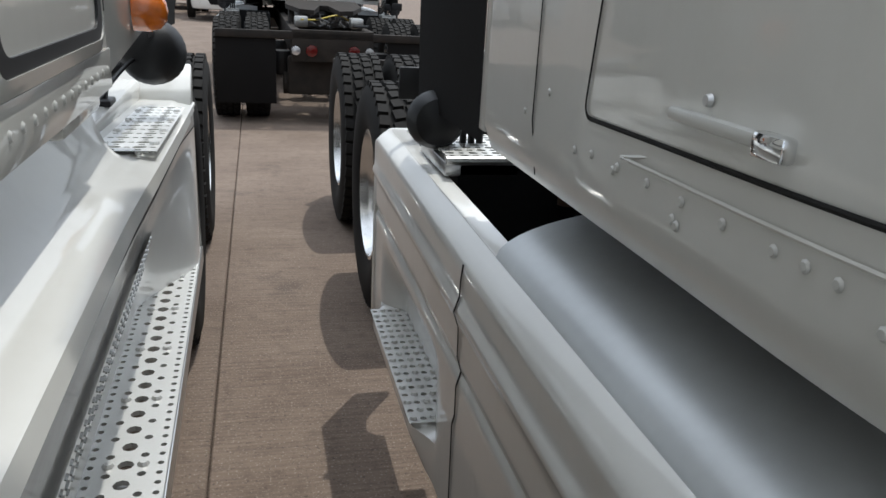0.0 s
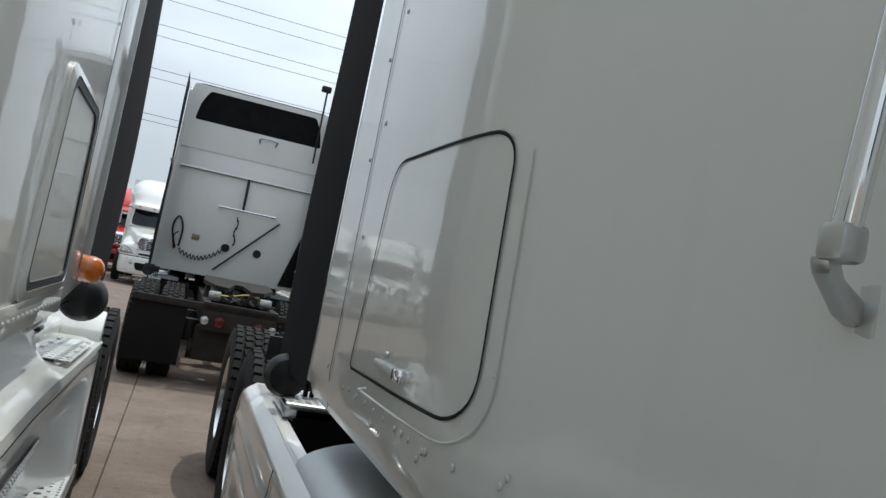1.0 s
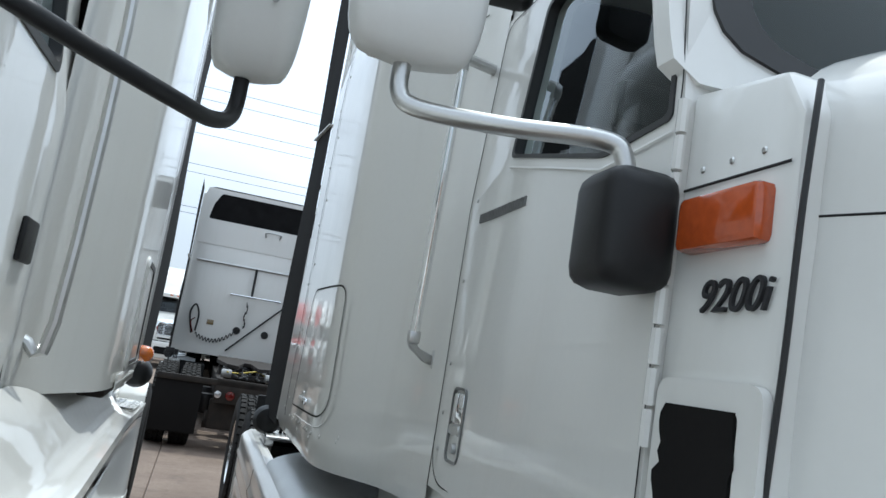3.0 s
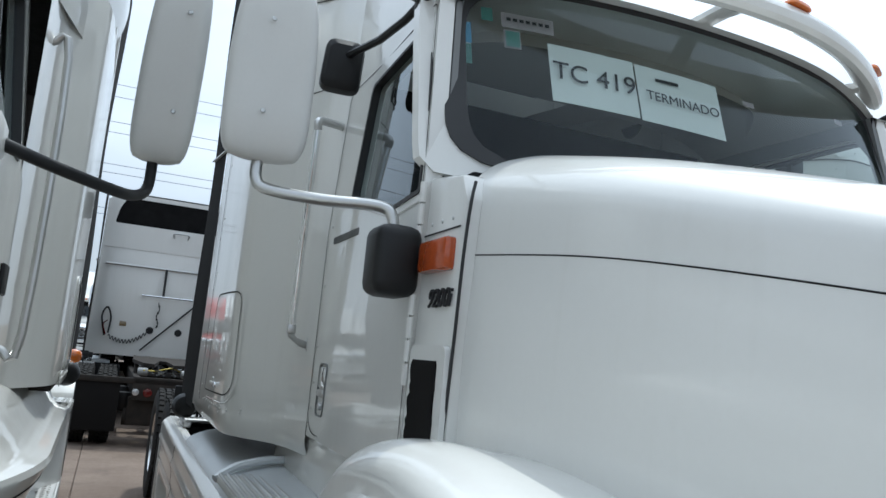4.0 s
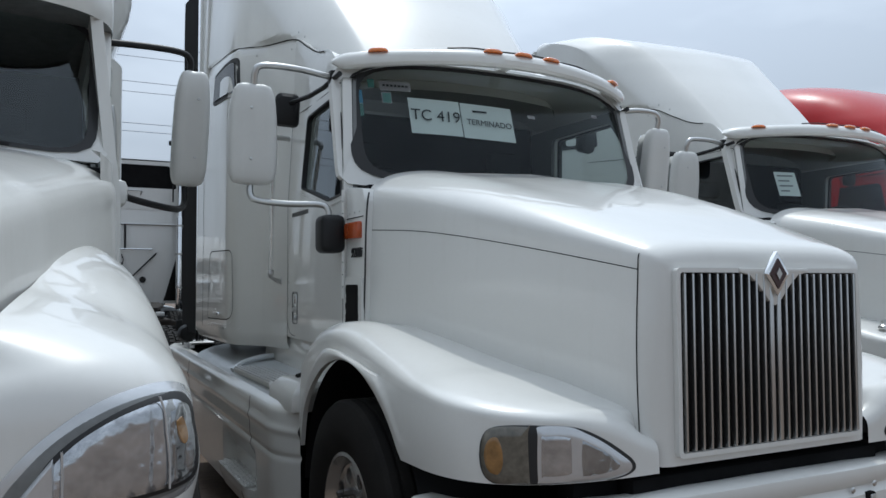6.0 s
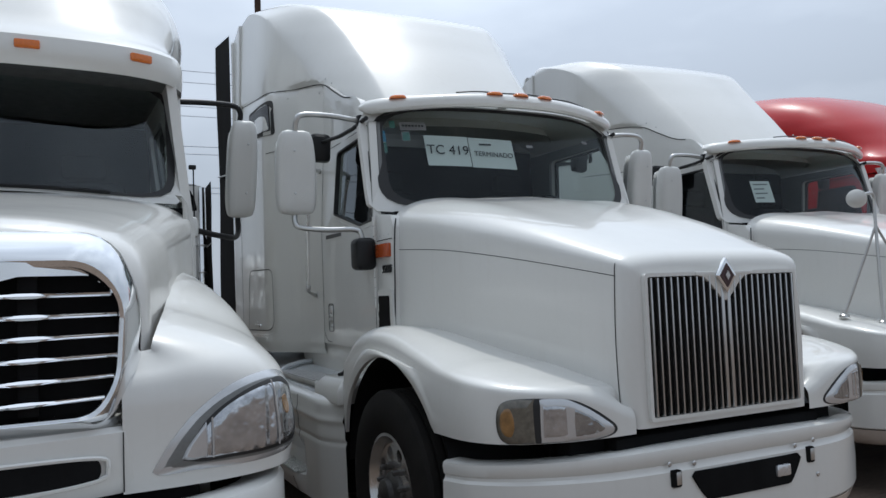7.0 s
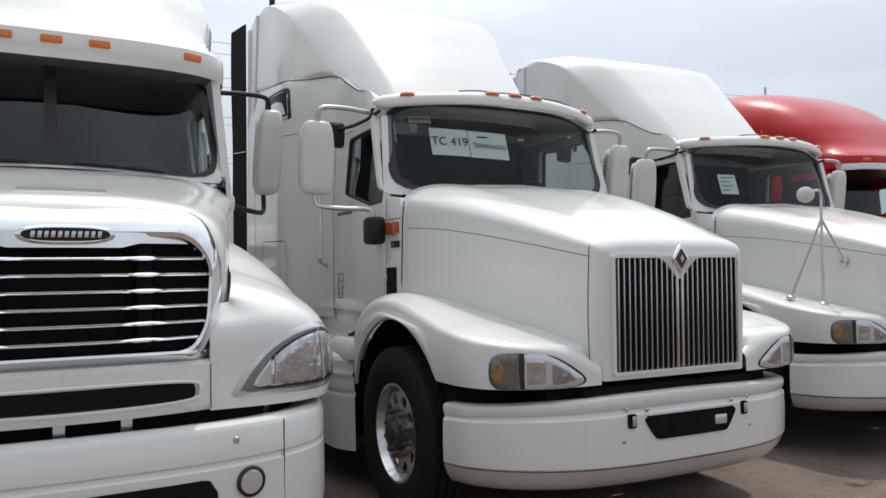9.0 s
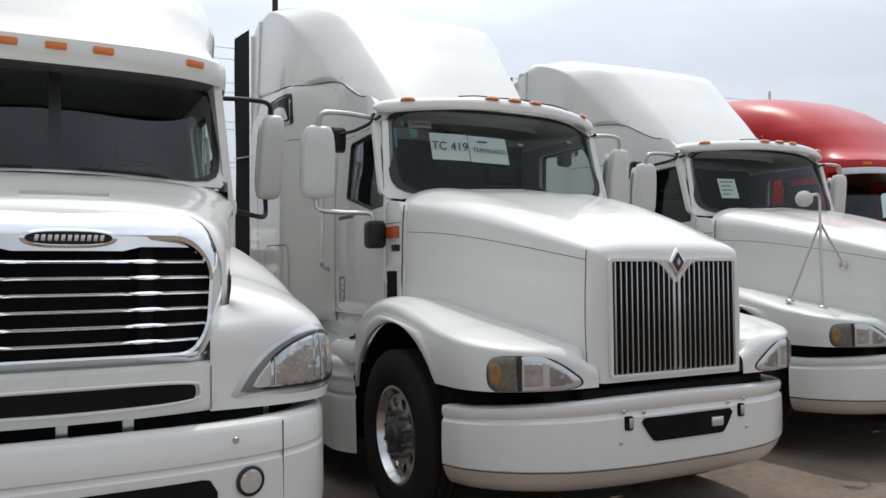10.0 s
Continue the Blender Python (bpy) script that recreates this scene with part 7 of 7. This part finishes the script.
def concrete():
    m = material("brushed_concrete", (0.232, 0.178, 0.139), 0.88, var=0.16, scale=1.7, fine=60, tint=(0.128, 0.092, 0.070), rough_var=.06, spec=.3, by_object=.05)
    nt = m.node_tree
    b = nt.nodes["Principled BSDF"]
    geo = nt.nodes.new("ShaderNodeNewGeometry")
    for n in nt.nodes:
        if n.type == "TEX_NOISE":
            for l in list(n.inputs["Vector"].links):
                nt.links.remove(l)
            nt.links.new(geo.outputs["Position"], n.inputs["Vector"])
    mp = nt.nodes.new("ShaderNodeMapping")
    mp.inputs["Scale"].default_value = (2.2, 70.0, 1.0)
    br = nt.nodes.new("ShaderNodeTexNoise")
    br.inputs["Scale"].default_value, br.inputs["Detail"].default_value = 1.0, 4.0
    nt.links.new(geo.outputs["Position"], mp.inputs["Vector"])
    nt.links.new(mp.outputs["Vector"], br.inputs["Vector"])
    bp = nt.nodes.new("ShaderNodeBump")
    bp.inputs["Strength"].default_value, bp.inputs["Distance"].default_value = 0.8, 0.006
    nt.links.new(br.outputs["Fac"], bp.inputs["Height"])
    nt.links.new(bp.outputs["Normal"], b.inputs["Normal"])
    # worn darker brush lines and oil spots
    old = b.inputs["Base Color"].links[0].from_socket
    rg = nt.nodes.new("ShaderNodeMapRange")
    rg.inputs["From Min"].default_value, rg.inputs["From Max"].default_value = .40, .62
    rg.inputs["To Min"].default_value, rg.inputs["To Max"].default_value = .40, 0
    nt.links.new(br.outputs["Fac"], rg.inputs["Value"])
    mx = nt.nodes.new("ShaderNodeMix")
    mx.data_type = "RGBA"
    mx.inputs["B"].default_value = (.095, .070, .056, 1)
    nt.links.new(old, mx.inputs["A"])
    nt.links.new(rg.outputs["Result"], mx.inputs["Factor"])
    oil = nt.nodes.new("ShaderNodeTexNoise")
    oil.inputs["Scale"].default_value, oil.inputs["Detail"].default_value = 2.3, 3.0
    nt.links.new(geo.outputs["Position"], oil.inputs["Vector"])
    og = nt.nodes.new("ShaderNodeMapRange")
    og.inputs["From Min"].default_value, og.inputs["From Max"].default_value = .62, .74
    og.inputs["To Max"].default_value = .5
    nt.links.new(oil.outputs["Fac"], og.inputs["Value"])
    m2 = nt.nodes.new("ShaderNodeMix")
    m2.data_type = "RGBA"
    m2.inputs["B"].default_value = (.05, .04, .035, 1)
    nt.links.new(mx.outputs["Result"], m2.inputs["A"])
    nt.links.new(og.outputs["Result"], m2.inputs["Factor"])
    # pale grit and dark pits
    col = m2.outputs["Result"]
    for size, lo, hi, amount, shade in ((70.0, .60, .68, .55, (.055, .043, .036, 1)), (120.0, .60, .66, .5, (.40, .35, .30, 1)), (14.0, .52, .70, .45, (.10, .074, .058, 1))):
        sp = nt.nodes.new("ShaderNodeTexNoise")
        sp.inputs["Scale"].default_value, sp.inputs["Detail"].default_value = size, 3.0
        nt.links.new(geo.outputs["Position"], sp.inputs["Vector"])
        sr = nt.nodes.new("ShaderNodeMapRange")
        sr.inputs["From Min"].default_value, sr.inputs["From Max"].default_value = lo, hi
        sr.inputs["To Max"].default_value = amount
        nt.links.new(sp.outputs["Fac"], sr.inputs["Value"])
        sm = nt.nodes.new("ShaderNodeMix")
        sm.data_type = "RGBA"
        sm.inputs["B"].default_value = shade
        nt.links.new(col, sm.inputs["A"])
        nt.links.new(sr.outputs["Result"], sm.inputs["Factor"])
        col = sm.outputs["Result"]
    nt.links.new(col, b.inputs["Base Color"])
    return m


CONCRETE = concrete()
yard()


upright = upright_grille_truck(pose(0, 0, 0), "white long-nose sleeper truck with an upright dark grille")
chrome = chrome_grille_truck(pose(-3.075, 0, 0, 0, 0, 0.8), "white sleeper truck with a polished chrome grille and split windshield", WHITE)
second = copy_thing(upright, pose(3.46, .53, 0, 0, 0, -2.8))
tagged(second, "white long-nose sleeper truck with a tripod mirror on its wing")
red = chrome_grille_truck(pose(6.5, 1.25, 0, 0, 0, -2), "red sleeper truck with a high rounded roof", RED)
behind = copy_thing(upright, pose(-.92, 18.1, 0, 0, 0, 180))
tagged(behind, "white sleeper truck parked with its back towards the others")
far = copy_thing(chrome, pose(-2.8, 32.0, 0, 0, 0, 2))
tagged(far, "white sleeper truck facing the row from across the yard")
far_red = copy_thing(red, pose(-4.9, 40.5, 0, 0, 0, 2))
tagged(far_red, "red sleeper truck standing behind the white row across the yard")
for x, y in ((-6.3, 35.2), (-9.5, 36.3), (-12.7, 37.4)):
    row_end = copy_thing(chrome, pose(x, y, 0, 0, 0, 2))
    tagged(row_end, "white sleeper truck in the row across the yard")


# tripod mirror of the second truck
def tripod_mirror(truck):
    top = Vector((-.90, -.76, 1.90))
    feet = (((-1.08, -.60, 1.262), (0, 0, 1)), ((-.93, -.79, 1.212), (0, 0, 1)), ((-.668, -.78, 1.55), (-1, 0, 0)))
    bm = bmesh.new()
    tube(bm, smooth_path([(-.93, -.79, 1.215), (-.905, -.765, 1.80), (-.90, -.76, 1.98), (-.90, -.76, 2.09), (-.93, -.765, 2.13), (-1.02, -.77, 2.12)], 5), .011, 8)
    post = part("tripod_mirror", bm, STEEL, truck, "convex mirror on a thin steel tripod")
    for foot, n in (feet[0], feet[2]):
        bm = bmesh.new()
        tube(bm, [top, foot], .009, 8)
        part("tripod_leg", bm, STEEL, post)
    for foot, n in feet:
        bm = bmesh.new()
        q = Vector(n).to_track_quat("Z", "Y").to_matrix().to_4x4()
        lathe(bm, [(.0, -.01), (.036, -.01), (.034, .006), (.014, .018), (.012, .045), (.0, .045)], 16, Matrix.Translation(foot) @ q)
        part("tripod_foot", bm, STEEL, post)
    bm = bmesh.new()
    lathe(bm, [(.0, -.04), (.032, -.036), (.058, -.016), (.068, .0), (.064, .009), (.0, .014)], 24, Matrix.Translation((-1.075, -.76, 2.09)) @ Matrix.Rotation(radians(-62), 4, "X") @ Matrix.Rotation(radians(48), 4, "Y"))
    part("mirror_bowl", bm, WHITE_PLASTIC, post, "pale rounded mirror bowl")


tripod_mirror(second)
pipe = bmesh.new()
tube(pipe, [(-.85, 4.05, .9), (-.85, 4.05, 5.6)], .032, 12)
part("stack_pipe", pipe, RUST, upright, "thin rust-brown stack pipe")


# exhaust stack of the truck behind, with a small lamp on a thin pole beside it
def exhaust_stack(truck, x, y):
    bm = bmesh.new()
    lathe(bm, [(.0, 1.0), (.085, 1.0), (.09, 1.05), (.09, 2.95), (.075, 3.0), (.062, 3.02), (.062, 4.10), (.0, 4.10)], 20, Matrix.Translation((x, y, 0)))
    st = part("exhaust_pipe", bm, CHROME, truck, "polished exhaust stack with a heat shield")
    for z in (1.5, 2.2, 2.8):
        bm = bmesh.new()
        lathe(bm, [(.0, z - .02), (.096, z - .02), (.096, z + .02), (.0, z + .02)], 20, Matrix.Translation((x, y, 0)))
        part("stack_band", bm, STEEL, st)
    bm = bmesh.new()
    tube(bm, [(x + .16, y, 3.3), (x + .16, y, 4.52)], .016, 8)
    pole = part("lamp_pole", bm, BLACK, st)
    bm = bmesh.new()
    box(bm, x + .10, x + .26, y - .05, y + .05, 4.50, 4.60, .02)
    part("pole_lamp", bm, BLACK, pole)


exhaust_stack(behind, -1.08, 3.98)


# ---- papers and stickers behind the windshields ----
def pane_point(x, z, back=.022):
    v = (z - 2.418) / .342
    u = x / (.942 - .008 * (v + 1))
    return Vector((x, .49 + .107 * (v + 1) + .12 * u * u + back, z - .012 * u * u))


def sheet(name, at, x0, x1, z0, z1, mat, label, category, lean=0.0, group=""):
    """A thin sheet that lies along the inside of the windshield of the truck at that pose."""
    bm = bmesh.new()
    def fn(u, v):
        x = x0 + (x1 - x0) * u
        return pane_point(x, z0 + (z1 - z0) * v + lean * (x - x0))
    grid(bm, fn, 8, 4)
    bmesh.ops.solidify(bm, geom=bm.faces[:], thickness=.002)
    return mesh_thing(name, bm, mat, label, category, group, "", at)


def lettering(text, size, paper, x, z, lean=0.0):
    """Black letters on a sheet, as a flat mesh."""
    me = letters(text, size, .0006, INK)
    a, b, c = pane_point(x - .08, z), pane_point(x + .08, z), pane_point(x, z + .05)
    ex = (b - a + Vector((0, 0, lean * .16))).normalized()
    up = (c - pane_point(x, z)).normalized()
    n = ex.cross(up).normalized()
    up = n.cross(ex)
    m = Matrix((ex, up, n)).transposed().to_4x4()
    ob = new("lettering", me)
    ob.parent = paper
    ob.matrix_basis = Matrix.Translation(pane_point(x, z) + n * .008) @ m
    return ob


def bars(paper, rows, z0, dz, x0, x1, mat=INK):
    for k in range(rows):
        z = z0 - dz * k
        bm = bmesh.new()
        w = (x1 - x0) * (1.0, .7, .85, .55)[k % 4]
        grid(bm, lambda u, v: pane_point(x0 + w * u, z + .012 * v, .018), 4, 1)
        bmesh.ops.solidify(bm, geom=bm.faces[:], thickness=.001)
        part("text_bar", bm, mat, paper)


HERE = pose(0, 0, 0)
lot = sheet("lot_paper", HERE, -.592, -.296, 2.363, 2.570, PAPER, "white paper sheet with a printed lot number", "paper", -.03)
lettering("TC 419", .094, lot, -.445, 2.462, -.03)
done = sheet("status_paper", HERE, -.29, .035, 2.350, 2.558, PAPER, "white paper sheet with a printed word behind the windshield", "paper", -.03)
lettering("TERMINADO", .050, done, -.125, 2.437, -.03)
bars(done, 1, 2.505, .03, -.22, -.13)
for x, z, w, h, mat, word in ((-.858, 2.565, .046, .078, STICKER_BLUE, "blue"), (-.860, 2.487, .046, .072, STICKER_GREEN, "teal"), (-.782, 2.645, .036, .05, STICKER_GREEN, "teal"), (-.706, 2.562, .054, .068, STICKER_PINK, "pale"), (.176, 2.514, .052, .02, STICKER_PINK, "pale grey"), (.70, 2.588, .05, .022, STICKER_PINK, "pale grey")):
    st = sheet("windshield_sticker", HERE, x - w / 2, x + w / 2, z - h / 2, z + h / 2, mat, "small " + word + " sticker inside the windshield", "sticker", 0, "windshield stickers")
    if word == "pale":
        bm = bmesh.new()
        grid(bm, lambda u, v: pane_point(-.728 + .044 * u, 2.533 + .057 * v, .018), 3, 3)
        bmesh.ops.solidify(bm, geom=bm.faces[:], thickness=.001)
        part("dark_field", bm, STICKER_GREEN, st)
tag = sheet("permit_sticker", HERE, -.737, -.565, 2.606, 2.662, STICKER_PINK, "faded permit sticker with dark print behind the windshield", "sticker", -.02, "windshield stickers")
for k in range(7):
    bars(tag, 1, 2.630 - .0005 * k, .02, -.722 + .021 * k, -.708 + .021 * k)
other = sheet("notice_paper", pose(3.46, .53, 0, 0, 0, -2.8), -.62, -.42, 2.24, 2.44, PAPER, "white printed notice behind the windshield", "paper", -.02)
bars(other, 4, 2.40, .042, -.60, -.45, LETTER)


# ---- overhead cables ----
def cables():
    for side in (-1, 1):
        bm = bmesh.new()
        tube(bm, [(side * 90, 74, -.03), (side * 90, 74, 27)], [.28, .18], 12)
        for z in (25.0, 21.5, 17.5, 13.5):
            box(bm, side * 90 - .08, side * 90 + .08, 71.8, 76.2, z - .12, z, .02)
        mesh_thing("utility_pole", bm, STEEL, "tall grey pole that carries the power cables", "pole", "utility poles")
    for z, sag in ((25.0, 1.6), (21.5, 1.5), (17.5, 1.3), (13.5, 1.2)):
        for y in (72, 76):
            bm = bmesh.new()
            tube(bm, [(-90 + 180 * q / 24, y, z - sag * (1 - (2 * q / 24 - 1) ** 2)) for q in range(25)], .024, 5)
            mesh_thing("power_cable", bm, CABLE, "thin dark power cable strung high over the yard", "cable", "power cables")


cables()
